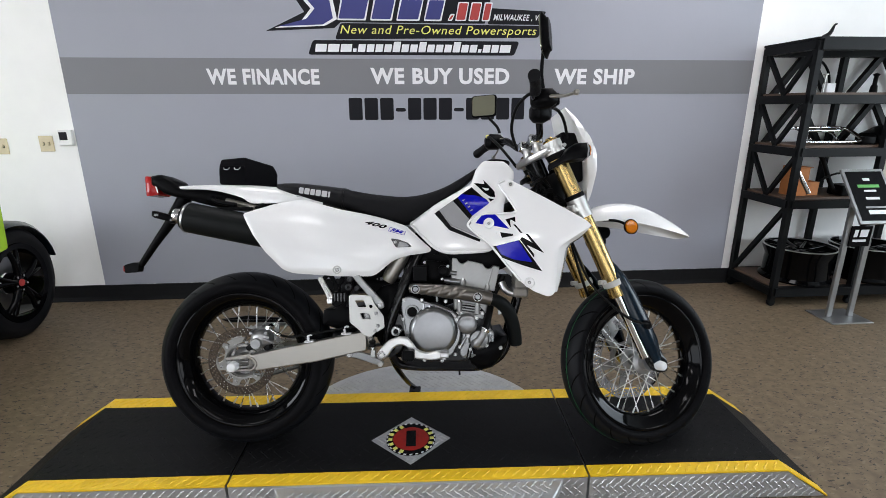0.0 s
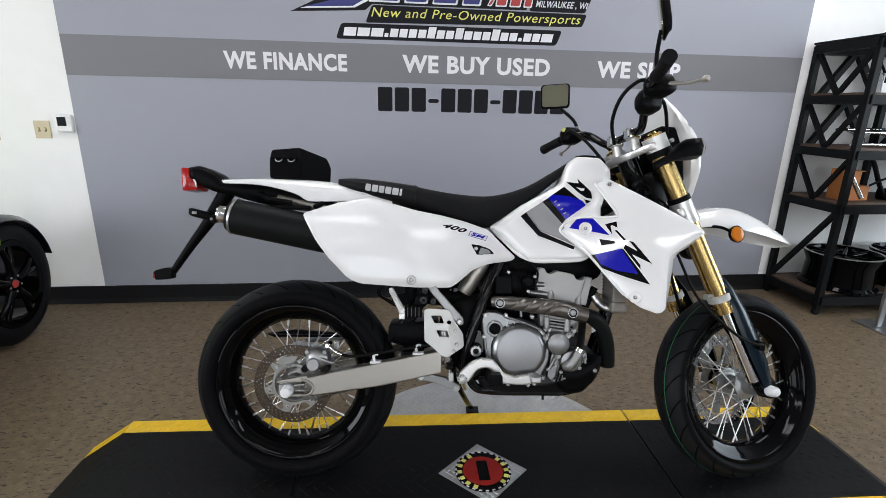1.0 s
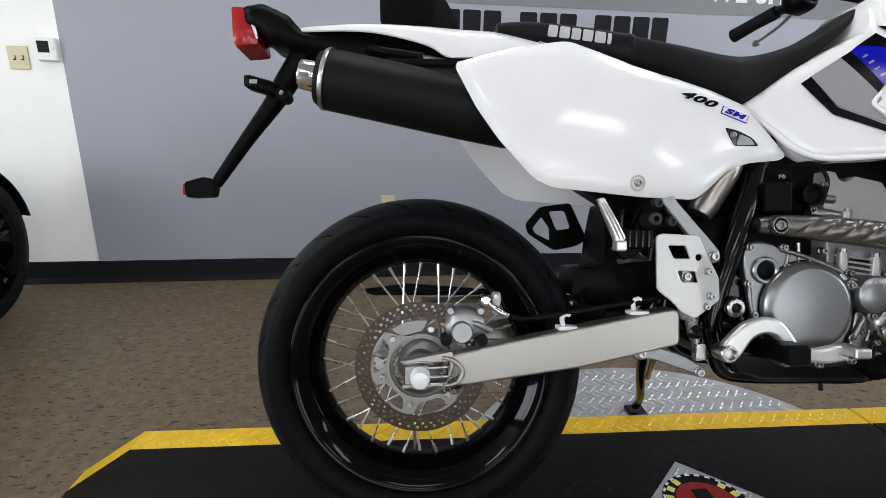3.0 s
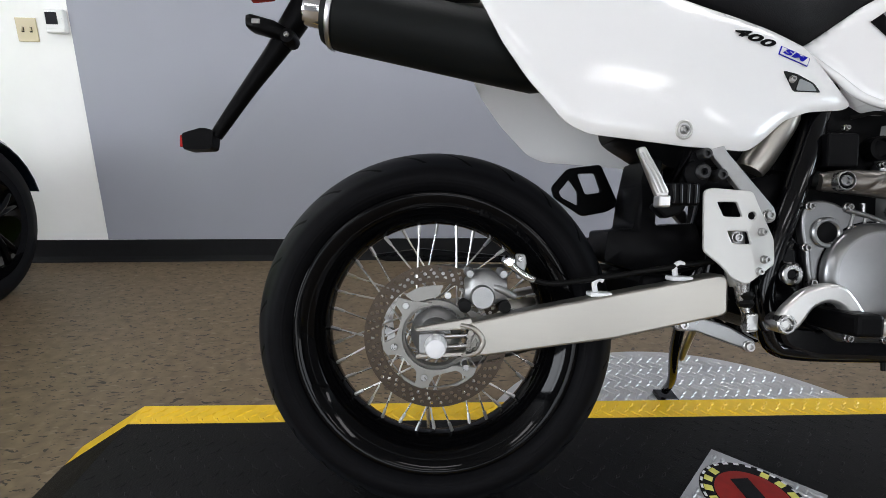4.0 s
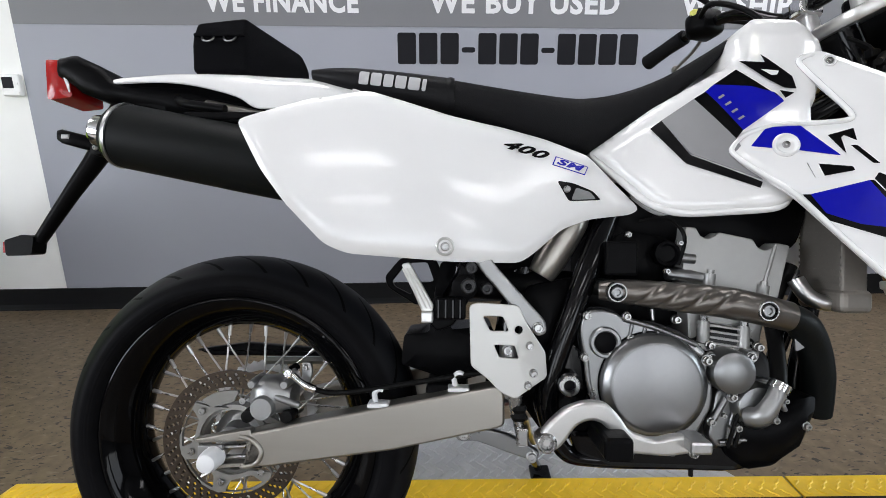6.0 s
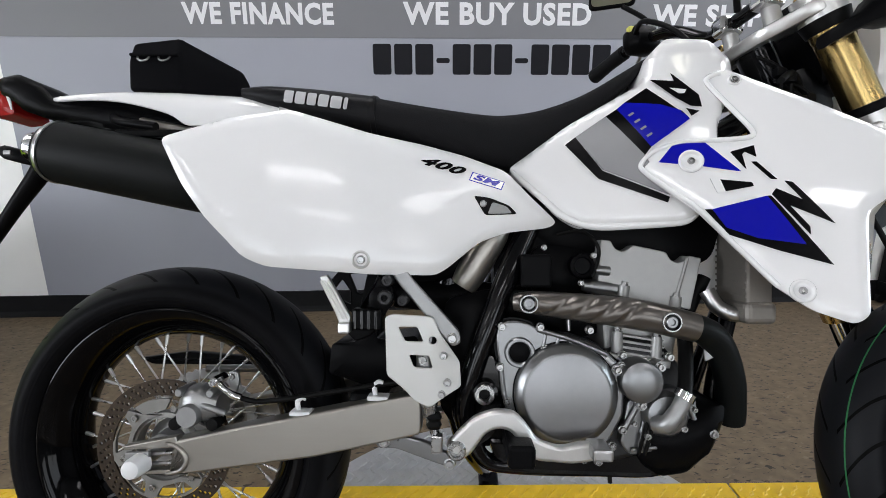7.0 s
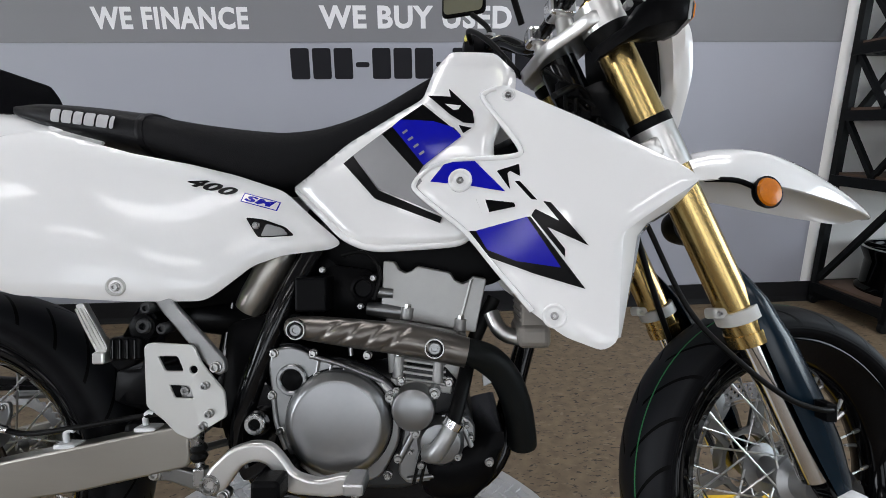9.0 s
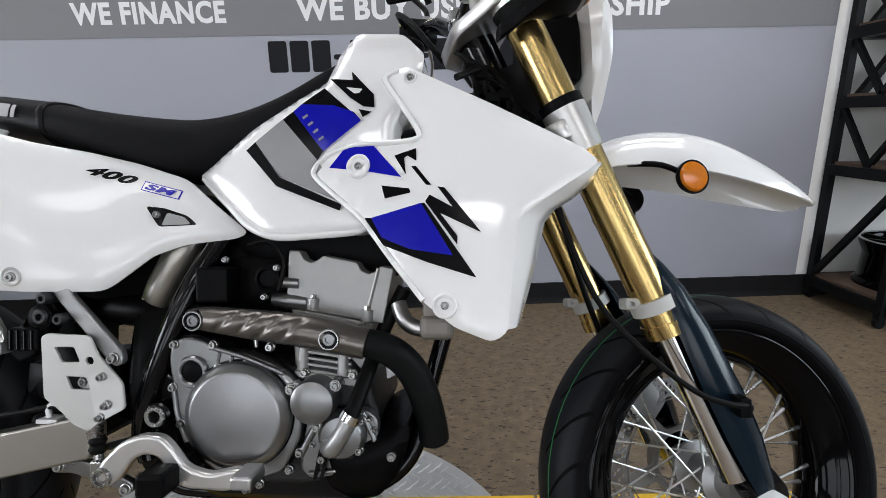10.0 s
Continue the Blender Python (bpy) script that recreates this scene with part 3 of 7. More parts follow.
def wall_switch(x, z):
    ob = thing("light_switch", "ivory double toggle light switch on the white wall", "light switch", "wall switches", m=pose(x, ROOM_N, z))
    part("cover_plate", box(-0.044, 0.044, -0.006, 0, -0.050, 0.050, 0.003), IVORY, ob)
    for dx in (-0.017, 0.017):
        part("toggle", box(dx - 0.004, dx + 0.004, -0.016, -0.0066, -0.006, 0.009, 0.002), IVORY, ob)
        part("slot", box(dx - 0.006, dx + 0.006, -0.0066, -0.006, -0.011, 0.011), BLACK_PLASTIC, ob, smooth=False)
    return ob


wall_switch(-2.435, 1.090)
wall_switch(-2.715, 1.075)


def thermostat():
    ob = thing("thermostat", "small white wall thermostat with a dark display", "thermostat", m=pose(-2.300, ROOM_N, 1.127))
    part("body", box(-0.042, 0.042, -0.028, 0, -0.050, 0.050, 0.006), PLASTIC_WHITE, ob)
    part("display", box(-0.034, 0.014, -0.0296, -0.028, -0.014, 0.036), LETTER_BLACK, ob, "dark display", smooth=False)
    part("button", box(0.022, 0.035, -0.031, -0.028, 0.0, 0.012, 0.001), PLASTIC_WHITE, ob)
    part("cover", box(-0.038, 0.038, -0.033, -0.028, -0.046, -0.030, 0.002), PLASTIC_WHITE, ob)


thermostat()


def outlet():
    ob = thing("power_outlet", "ivory duplex power outlet low on the grey wall", "power outlet", m=pose(-0.772, ROOM_N - 0.004, 0.395))
    part("cover_plate", box(-0.036, 0.036, -0.006, 0, -0.058, 0.058, 0.003), IVORY, ob)
    for dz in (-0.02, 0.02):
        part("socket", lathe([(0.016, -0.006), (0.016, -0.0085), (0.014, -0.009), (0, -0.009)], 16, (0, 0, dz)), IVORY, ob)
        for dx in (-0.006, 0.006):
            part("slot", box(dx - 0.0012, dx + 0.0012, -0.0096, -0.009, dz - 0.003, dz + 0.006), BLACK_PLASTIC, ob, smooth=False)
    part("screw", lathe([(0.003, -0.006), (0.003, -0.0075), (0, -0.008)], 8, (0, 0, 0)), STEEL, ob)


outlet()

# ---- the display deck and its turntable ----
DECK_Z, DECK_F, DECK_B = 0.115, 1.612, 2.142


def lug(bm, x, y, z, a, size=1.0):
    """One raised lozenge of tread plate, lying in the xy plane."""
    c, s = math.cos(a), math.sin(a)
    base = [(0.015, 0), (0, 0.0046), (-0.015, 0), (0, -0.0046)]
    v = [bm.verts.new((x + size * (c * px - s * py), y + size * (s * px + c * py), z)) for px, py in base]
    t = [bm.verts.new((x + size * 0.55 * (c * px - s * py), y + size * 0.55 * (s * px + c * py), z + 0.0024)) for px, py in base]
    for i in range(4):
        j = (i + 1) % 4
        bm.faces.new((v[i], v[j], t[j], t[i]))
    bm.faces.new(t)


def lug_field(keep, x0, x1, y0, y1, z=0.0, pitch=0.030):
    bm = bmesh.new()
    i = 0
    x = x0
    while x < x1:
        j = 0
        y = y0 + (pitch / 2 if i % 2 else 0)
        while y < y1:
            if keep(x, y):
                lug(bm, x, y, z, radians(45 if (i + j) % 2 else -45))
            y += pitch
            j += 1
        x += pitch / 2
        i += 1
    return bm


def turntable():
    ob = thing("turntable", "round aluminium tread-plate turntable under the display deck", "turntable", m=pose(-0.10, 1.877, 0))
    part("disc", lathe([(0.0, 0.062), (0.0, 0.098), (0.545, 0.098), (0.549, 0.094), (0.549, 0.066), (0.54, 0.062)], 96, axis="z"), PLATE, ob)
    part("plinth", lathe([(0.0, 0.0), (0.50, 0.0), (0.50, 0.062), (0.0, 0.062)], 64, axis="z"), BASE_RUBBER, ob)
    tagged(part("tread_lug", lug_field(lambda x, y: x * x + y * y < 0.53 ** 2 and abs(y - 0.0) > 0.27, -0.55, 0.55, -0.55, 0.55, 0.098), PLATE, ob, "raised tread lozenges"), kind="stuff")
    return ob


turntable()


def deck_section(x0, x1, ramp, label):
    """One section of the deck: rubber top, two yellow borders, tread-plate side faces; ramp -1 or 1 slopes an end to the floor."""
    ob = thing("display_deck_section", label, "display deck", "deck sections", m=pose(-0.12, 1.877, 0, 0, 0, -2.3) @ pose(0.12, -1.877, 0))
    f, b, z = DECK_F, DECK_B, DECK_Z
    g = 0.004
    xa, xb = x0 + g, x1 - g
    lo, hi = (xa, xb)
    run = 0.16

    def strip(name, y0, y1, z_off, material, lab="", thick=0.004, shrink=0.0):
        bm = bmesh.new()
        pts = [(xa, z), (xb, z)]
        if ramp > 0:
            pts = [(xa, z), (xb, z), (xb + run, 0.006)]
        elif ramp < 0:
            pts = [(xa - run, 0.006), (xa, z), (xb, z)]
        rows = []
        for px, pz in pts:
            t = (z - pz) / z
            rows.append([bm.verts.new((px, y, pz + zz)) for y in (y0, y1) for zz in (z_off, z_off - thick)])
        for r0, r1 in zip(rows, rows[1:]):
            for i, j in ((0, 2), (2, 3), (3, 1), (1, 0)):
                bm.faces.new((r0[i], r0[j], r1[j], r1[i]))
        for r in (rows[0], rows[-1]):
            bm.faces.new((r[0], r[1], r[3], r[2]))
        return part(name, bm, material, ob, lab, smooth=False)
    strip("rubber_top", f + 0.051, b - 0.070, 0.0015, RUBBER_MAT, "black ribbed rubber top", 0.008)
    strip("yellow_border", f, f + 0.050, 0.0, YELLOW, "safety yellow border", 0.006)
    strip("yellow_border", b - 0.069, b, 0.0, YELLOW, "safety yellow border", 0.006)
    # body below the top, with faces of tread plate
    pts = [(xa, 0.002), (xb, 0.002), (xb, z - 0.009), (xa, z - 0.009)]
    if ramp > 0:
        pts = [(xa, 0.002), (xb + run - 0.01, 0.002), (xb, z - 0.009), (xa, z - 0.009)]
    elif ramp < 0:
        pts = [(xa - run + 0.01, 0.002), (xb, 0.002), (xb, z - 0.009), (xa, z - 0.009)]
    part("side_plate", plate(pts, f + 0.002, b - 0.002, 0), PLATE, ob, "aluminium tread-plate side", smooth=False)

    def keep(x, y):
        top = z - 0.012
        if ramp > 0 and x > xb:
            top *= 1 - (x - xb) / run
        if ramp < 0 and x < xa:
            top *= 1 - (xa - x) / run
        return 0.012 < y < top - 0.008
    bm = lug_field(keep, xa - (run if ramp < 0 else 0) + 0.02, xb + (run if ramp > 0 else 0) - 0.01, 0.0, z, 0.0)
    bm.transform(Matrix.Translation((0, f + 0.002, 0)) @ Matrix.Rotation(radians(90), 4, "X"))
    tagged(part("tread_lug", bm, PLATE, ob, "raised tread lozenges"), kind="stuff")
    # raised tread on the yellow borders
    bm = lug_field(lambda x, y: f + 0.010 < y < f + 0.044 or b - 0.06 < y < b - 0.012, xa + 0.015, xb - 0.01, f, b, z, 0.034)
    tagged(part("border_lug", bm, YELLOW, ob), kind="stuff")
    # shallow ribs of the rubber
    bm = lug_field(lambda x, y: True, xa + 0.02, xb - 0.015, f + 0.067, b - 0.085, z + 0.0002, 0.046)
    tagged(part("rubber_rib", bm, RUBBER_MAT, ob), kind="stuff")
    return ob


deck_section(-1.405, -0.735, -1, "black rubber and yellow deck section with a ramp end")
deck_section(-0.735, 0.470, 0, "black rubber and yellow middle deck section carrying a round emblem")
deck_section(0.470, 1.160, 1, "black rubber and yellow deck section with a ramp end")


def emblem():
    """Diamond-shaped tread-plate badge with a red disc, let into the deck."""
    ob = thing("deck_emblem", "diamond tread-plate badge with a red and yellow round emblem", "emblem", m=pose(-0.136, 1.822, DECK_Z + 0.0035) @ pose(0, 0, 0, 0, 0, -1.5))
    bm = bmesh.new()
    vs = [bm.verts.new(p) for p in ((-0.146, 0, 0), (0, -0.135, 0), (0.146, 0, 0), (0, 0.135, 0))]
    fc = bm.faces.new(vs)
    ext = bmesh.ops.extrude_face_region(bm, geom=[fc])
    for v in [q for q in ext["geom"] if isinstance(q, bmesh.types.BMVert)]:
        v.co.z = -0.003
    part("diamond_plate", bm, PLATE, ob, smooth=False)
    tagged(part("tread_lug", lug_field(lambda x, y: abs(x) / 0.146 + abs(y) / 0.135 < 0.9 and math.hypot(x, y) > 0.096, -0.14, 0.14, -0.13, 0.13, 0.0, 0.022), PLATE, ob), kind="stuff")
    part("rim", lathe([(0.0, 0), (0.092, 0), (0.092, 0.0022), (0.0, 0.0022)], 48, axis="z"), GRAPHIC_BLACK, ob, "black toothed rim")
    for k in range(26):
        a = 2 * math.pi * k / 26
        part("tooth", box(-0.005, 0.005, 0.086, 0.0905, 0.0022, 0.0032), LETTER_WHITE, ob, smooth=False, m=pose(0, 0, 0, 0, 0, math.degrees(a)))
    part("red_disc", lathe([(0.0, 0.0022), (0.066, 0.0022), (0.066, 0.0034), (0.0, 0.0034)], 48, axis="z"), EMBLEM_RED, ob, "worn red disc")
    for k in range(7):
        a = radians(118 + 21 * k)
        part("emblem_bar", box(-0.007, 0.007, -0.0075, 0.0075, 0.0022, 0.0032), LETTER_YELLOW, ob, smooth=False, m=pose(0.077 * math.cos(a), 0.077 * math.sin(a), 0, 0, 0, math.degrees(a) - 90))
    for k in range(5):
        a = radians(42 - 21 * k)
        part("emblem_bar", box(-0.007, 0.007, -0.0075, 0.0075, 0.0022, 0.0032), LETTER_YELLOW, ob, smooth=False, m=pose(0.077 * math.cos(a), 0.077 * math.sin(a), 0, 0, 0, math.degrees(a) - 90))
    part("dark_figure", box(-0.018, 0.018, -0.045, 0.045, 0.0034, 0.0044, 0.0004), GRAPHIC_BLACK, ob, "dark worn centre mark")
    return ob


emblem()

# ---- the motorcycle: x forward from the rear axle, y to its left, z up from the deck ----
BIKE = thing("motorcycle", "white supermoto motorcycle with blue graphics leaning on its side stand", "motorcycle", m=pose(-0.732, 1.867, 0.1160) @ pose(0, 0, 0, 0, 0, -4.9) @ pose(0, 0, 0, -14.3, 0, 0))
RAKE = radians(24.3)
HEAD = Vector((1.25, 0, 0.6))
STEER = Matrix.Translation(HEAD) @ Matrix.Rotation(radians(15), 4, Vector((-math.sin(RAKE), 0, math.cos(RAKE)))) @ Matrix.Translation(-HEAD)


def leg_point(z, side=0.0):
    """A point of a fork leg's centre line, before the bars are turned."""
    return Vector((1.280 - (z - 0.6) * math.tan(RAKE), side, z))


def bike(name, bm, material, label="", parent=None, steer=False):
    if steer:
        bm.transform(STEER)
    return part(name, bm, material, parent or BIKE, label)


def pillow(poly, width, rim=0.35, edge=0.04, step=0.025):
    """A closed body with the given side outline, its half width at (x, z) rounded off towards the outline."""
    bm = sheet(poly, step)

    def half(x, z):
        k = 1 - min(1.0, edge_gap(x, z, poly) / edge)
        return width(x, z) * (rim + (1 - rim) * math.sqrt(max(0.0, 1 - k * k)))
    for v in bm.verts:
        v.co.y = -half(v.co.x, v.co.z)
    ext = bmesh.ops.extrude_face_region(bm, geom=bm.faces[:])
    for v in [g for g in ext["geom"] if isinstance(g, bmesh.types.BMVert)]:
        v.co.y = -v.co.y
    return smooth_by_angle(bm, 50)


def channel(stations, thick=0.003, segs=10, power=2.4):
    """A mudguard: stations of (x, z of the crown, half width, skirt depth), an upturned channel of even thickness."""
    bm = bmesh.new()
    grids = []
    for inner in (0, 1):
        rows = []
        for x, z, w, s in stations:
            w2, s2, z2 = w - thick * inner, s - thick * 0.5 * inner, z - thick * inner
            row = []
            for k in range(segs + 1):
                a = math.pi * k / segs
                c, q = math.cos(a), math.sin(a)
                row.append(bm.verts.new((x, -w2 * math.copysign(abs(c) ** (2 / power), c), z2 - s2 + s2 * abs(q) ** (2 / power))))
            rows.append(row)
        grids.append(rows)
    for rows in grids:
        for r0, r1 in zip(rows, rows[1:]):
            for k in range(segs):
                bm.faces.new((r0[k], r0[k + 1], r1[k + 1], r1[k]))
    o, i = grids
    for k in (0, segs):
        for n in range(len(o) - 1):
            bm.faces.new((o[n][k], o[n + 1][k], i[n + 1][k], i[n][k]))
    for n in (0, -1):
        for k in range(segs):
            bm.faces.new((o[n][k], o[n][k + 1], i[n][k + 1], i[n][k]))
    bmesh.ops.recalc_face_normals(bm, faces=bm.faces)
    return smooth_by_angle(bm, 50)


def resample(st, n=4):
    """Stations filled in along a smooth curve."""
    st = [tuple(map(float, s)) for s in st]
    out = []
    for i in range(len(st) - 1):
        a, b, c, d = st[max(i - 1, 0)], st[i], st[i + 1], st[min(i + 2, len(st) - 1)]
        for k in range(n):
            t = k / n
            out.append(tuple(0.5 * (2 * q + (r - p) * t + (2 * p - 5 * q + 4 * r - s) * t * t + (3 * q - p - 3 * r + s) * t ** 3) for p, q, r, s in zip(a, b, c, d)))
    return out + [st[-1]]


def lerp(x, table):
    """A smooth curve through the (x, value) pairs of the table."""
    if x <= table[0][0]:
        return table[0][1]
    if x >= table[-1][0]:
        return table[-1][1]
    i = max(k for k in range(len(table) - 1) if table[k][0] <= x)

    def slope(k):
        a, b = table[max(k - 1, 0)], table[min(k + 1, len(table) - 1)]
        return (b[1] - a[1]) / (b[0] - a[0])
    (x0, y0), (x1, y1) = table[i], table[i + 1]
    h = x1 - x0
    t = (x - x0) / h
    return y0 * (2 * t ** 3 - 3 * t * t + 1) + slope(i) * h * (t ** 3 - 2 * t * t + t) + y1 * (3 * t * t - 2 * t ** 3) + slope(i + 1) * h * (t ** 3 - t * t)


def on_panel(bm, depth, x, z, lift=0.0):
    """Sets a small part, made round the origin and facing -y, square on a panel's face."""
    e = 0.004
    n = Vector(((depth(x + e, z) - depth(x - e, z)) / (2 * e), -1, (depth(x, z + e) - depth(x, z - e)) / (2 * e))).normalized()
    turn = Vector((0, -1, 0)).rotation_difference(n).to_matrix().to_4x4()
    bm.transform(Matrix.Translation(Vector((x, depth(x, z), z)) + n * lift) @ turn)
    return bm


# -- wheels --
def wheel(name, m, tyre_profile, tyre_mat, rim_half, rotor_side, rotor_r, label):
    rh = rim_half
    rim = lathe([(0.241, -rh), (0.245, -rh + 0.003), (0.241, -rh + 0.007), (0.220, -rh + 0.010), (0.204, -0.024), (0.198, -0.012), (0.198, 0.012), (0.204, 0.024), (0.220, rh - 0.010), (0.241, rh - 0.007), (0.245, rh - 0.003), (0.241, rh),
                 (0.236, rh - 0.0005), (0.228, rh - 0.004), (0.215, rh - 0.014), (0.198, 0.030), (0.190, 0.014), (0.1885, 0.0), (0.190, -0.014), (0.198, -0.030), (0.215, -rh + 0.014), (0.228, -rh + 0.004), (0.236, -rh + 0.0005)], 72, closed=True, angle=50)
    w = part("wheel", rim, RIM_BLACK, BIKE, label, m=m)
    half = [(r, -y) for r, y in tyre_profile]
    smooth = [(p.x, p.y) for p in catmull([(r, y, 0) for r, y in half + [(r, -y) for r, y in half[-2::-1]]], 3)]
    part("tyre", lathe(smooth, 96, angle=60, closed=True), tyre_mat, w, "black rubber tyre")
    hub = lathe([(0.012, -0.075), (0.026, -0.075), (0.028, -0.045), (0.044, -0.038), (0.044, -0.031), (0.024, -0.024), (0.021, 0.0), (0.024, 0.024), (0.044, 0.031), (0.044, 0.038), (0.028, 0.045), (0.026, 0.075), (0.012, 0.075)], 36)
    part("hub", hub, CAST, w, "cast aluminium hub")
    # spokes: four kinds, nine of each, on shared meshes
    kinds = []
    for side in (-1, 1):
        for lean in (-1, 1):
            a = radians(52 * lean)
            p0 = Vector((0.041 * math.cos(a), side * (0.034 + 0.003 * lean), 0.041 * math.sin(a)))
            p1 = Vector((0.190, side * 0.007, 0.0))
            bm = tube([p0, p1], 0.0018, 6, smooth=False)
            sp = link("spoke", bm, SPOKE)
            d = (p1 - p0).normalized()
            nip = link("nipple", tube([p1 - d * 0.019, p1 - d * 0.002], [0.0030, 0.0036], 6, smooth=False), STEEL)
            kinds.append((sp, nip, side, lean))
    for sp, nip, side, lean in kinds:
        off = (0 if side < 0 else 10) + (0 if lean < 0 else 20)
        for k in range(9):
            turn = pose(0, 0, 0, 0, k * 40 + off, 0)
            for src in (sp, nip):
                if k == 0:
                    src.parent, src.matrix_local = w, turn
                else:
                    c = new(src.name.split(".")[0], src.data)
                    c.parent, c.matrix_local = w, turn
    return w


def rotor(w, y, r_out, r_in, rows, count, material, wave=False):
    """A drilled brake disc with its spider."""
    part("carrier_flange", lathe([(0.052, y + 0.002), (0.060, y + 0.004), (0.060, y + 0.026), (0.052, y + 0.026)], 36, closed=True), SPIDER, w)
    def ring(r, n, amp=0.0):
        return [((r + amp * math.cos(10 * 2 * math.pi * i / n)) * math.cos(2 * math.pi * i / n), (r + amp * math.cos(10 * 2 * math.pi * i / n)) * math.sin(2 * math.pi * i / n)) for i in range(n)]
    holes = [ring(r_in, 60)]
    for k in range(count):
        for q in range(rows):
            a = 2 * math.pi * (k + 0.33 * q) / count
            r = r_in + (r_out - r_in) * (0.25 + 0.5 * q / max(1, rows - 1))
            holes.append([(r * math.cos(a) + 0.0034 * math.cos(t * 1.0472), r * math.sin(a) + 0.0034 * math.sin(t * 1.0472)) for t in range(6)])
    bm = plate(ring(r_out, 100, 0.003 if wave else 0), y - 0.002, y + 0.002, 0, holes)
    part("brake_rotor", bm, material, w, "drilled steel brake disc")
    def window(a):
        r0, r1 = 0.067, r_in - 0.005
        w0, w1 = 0.30, 0.40
        arc = [(r1, -w1), (r1, -w1 / 3), (r1, w1 / 3), (r1, w1), (r0, w0), (r0, -w0)]
        return corners([(r * math.cos(a + w), r * math.sin(a + w)) for r, w in arc], 0.004, 2)
    scallop = [((r_in - (0.006 if k % 6 in (2, 3, 4) else 0.001)) * math.cos(2 * math.pi * (k + 0.5) / 36), (r_in - (0.006 if k % 6 in (2, 3, 4) else 0.001)) * math.sin(2 * math.pi * (k + 0.5) / 36)) for k in range(36)]
    part("rotor_carrier", plate(scallop, y - 0.003, y + 0.003, 0, [ring(0.057, 48)] + [window(2 * math.pi * (k + 0.5) / 6 + 0.26) for k in range(6)]), SPIDER, w, "aluminium rotor spider")
    for k in range(6):
        a = 2 * math.pi * k / 6 + 0.26
        part("carrier_rivet", lathe([(0.0060, y - 0.006), (0.0052, y - 0.007), (0.003, y - 0.007), (0.003, y - 0.004), (0.0, y - 0.004)], 12, (0.072 * math.cos(a), 0, 0.072 * math.sin(a))), BOLT, w)


REAR_T = [(0.238, 0.046), (0.246, 0.059), (0.254, 0.068), (0.267, 0.072), (0.281, 0.067), (0.298, 0.052), (0.310, 0.029), (0.314, 0.0)]
FRONT_T = [(0.238, 0.037), (0.245, 0.049), (0.252, 0.057), (0.263, 0.059), (0.277, 0.053), (0.289, 0.040), (0.297, 0.022), (0.300, 0.0)]
rear = wheel("rear", pose(0, 0, 0.314), REAR_T, TYRE_REAR, 0.060, -1, 0.12, "gloss black spoked rear wheel")
rotor(rear, -0.068, 0.120, 0.092, 3, 44, ROTOR)
FRONT_M = STEER @ pose(1.438, 0, 0.300)
front = wheel("front", FRONT_M, FRONT_T, TYRE_FRONT, 0.050, 1, 0.15, "gloss black spoked front wheel")
rotor(front, 0.062, 0.150, 0.118, 3, 48, CHROME, True)

# -- swingarm, chain side and rear brake --
ARM = [(-0.020, 0.300), (-0.020, 0.333), (0.042, 0.346), (0.159, 0.373), (0.276, 0.397), (0.444, 0.432), (0.455, 0.425), (0.456, 0.372), (0.450, 0.366), (0.281, 0.327), (0.077, 0.296), (0.030, 0.292)]
for s in (-1, 1):
    y0, y1 = sorted((s * 0.128, s * 0.090))
    sw = bike("swingarm", plate(corners([(0.040, 0.299), (0.060, 0.304), (0.070, 0.319), (0.062, 0.334), (0.045, 0.341), (0.050, 0.348), *ARM[3:-1]], 0.006), y0, y1, 0.004, segs=3), ALLOY, "brushed aluminium swingarm beam")
    part("axle_fork", plate(corners([(-0.036, 0.338), (0.055, 0.356), (0.060, 0.338), (-0.030, 0.332)], 0.003), s * 0.118 - 0.009, s * 0.118 + 0.009, 0.002), ALLOY, sw)
    part("axle_fork", plate(corners([(-0.032, 0.290), (-0.030, 0.298), (0.060, 0.303), (0.078, 0.296)], 0.003), s * 0.118 - 0.009, s * 0.118 + 0.009, 0.002), ALLOY, sw)
    y0, y1 = sorted((s * 0.134, s * 0.126))
    part("chain_adjuster", plate(corners([(-0.026, 0.300), (-0.026, 0.331), (0.014, 0.333), (0.014, 0.301)], 0.003), y0, y1, 0.0015), CAST, sw, "square cast chain adjuster plate")
    part("slot_rim", tube([(0.038, s * 0.127, 0.345), (0.058, s * 0.128, 0.340), (0.071, s * 0.128, 0.327), (0.0725, s * 0.128, 0.314), (0.062, s * 0.128, 0.301), (0.040, s * 0.127, 0.296)], [0.003, 0.0042, 0.0045, 0.0045, 0.0042, 0.003], 8), ALLOY, sw, "rounded weld round the axle slot")
    part("adjuster_rod", tube([(0.012, s * 0.121, 0.325), (0.064, s * 0.121, 0.329)], 0.004, 8, smooth=False), BOLT, sw)
    part("adjuster_rod", tube([(0.012, s * 0.121, 0.309), (0.062, s * 0.121, 0.312)], 0.004, 8, smooth=False), BOLT, sw)
bm = box(0.33, 0.40, -0.10, 0.10, 0.355, 0.425, 0.012)
bike("swingarm_bridge", bm, BLACK_PLASTIC)
bike("axle", lathe([(0.0, -0.132), (0.010, -0.132), (0.010, 0.132), (0.0, 0.132)], 16, (0, 0, 0.314)), STEEL)
bike("axle_slider", lathe([(0.0, -0.162), (0.010, -0.162), (0.014, -0.160), (0.0165, -0.152), (0.0175, -0.130), (0.012, -0.128), (0, -0.128)], 24, (0, 0, 0.314)), NYLON, "white nylon axle slider")
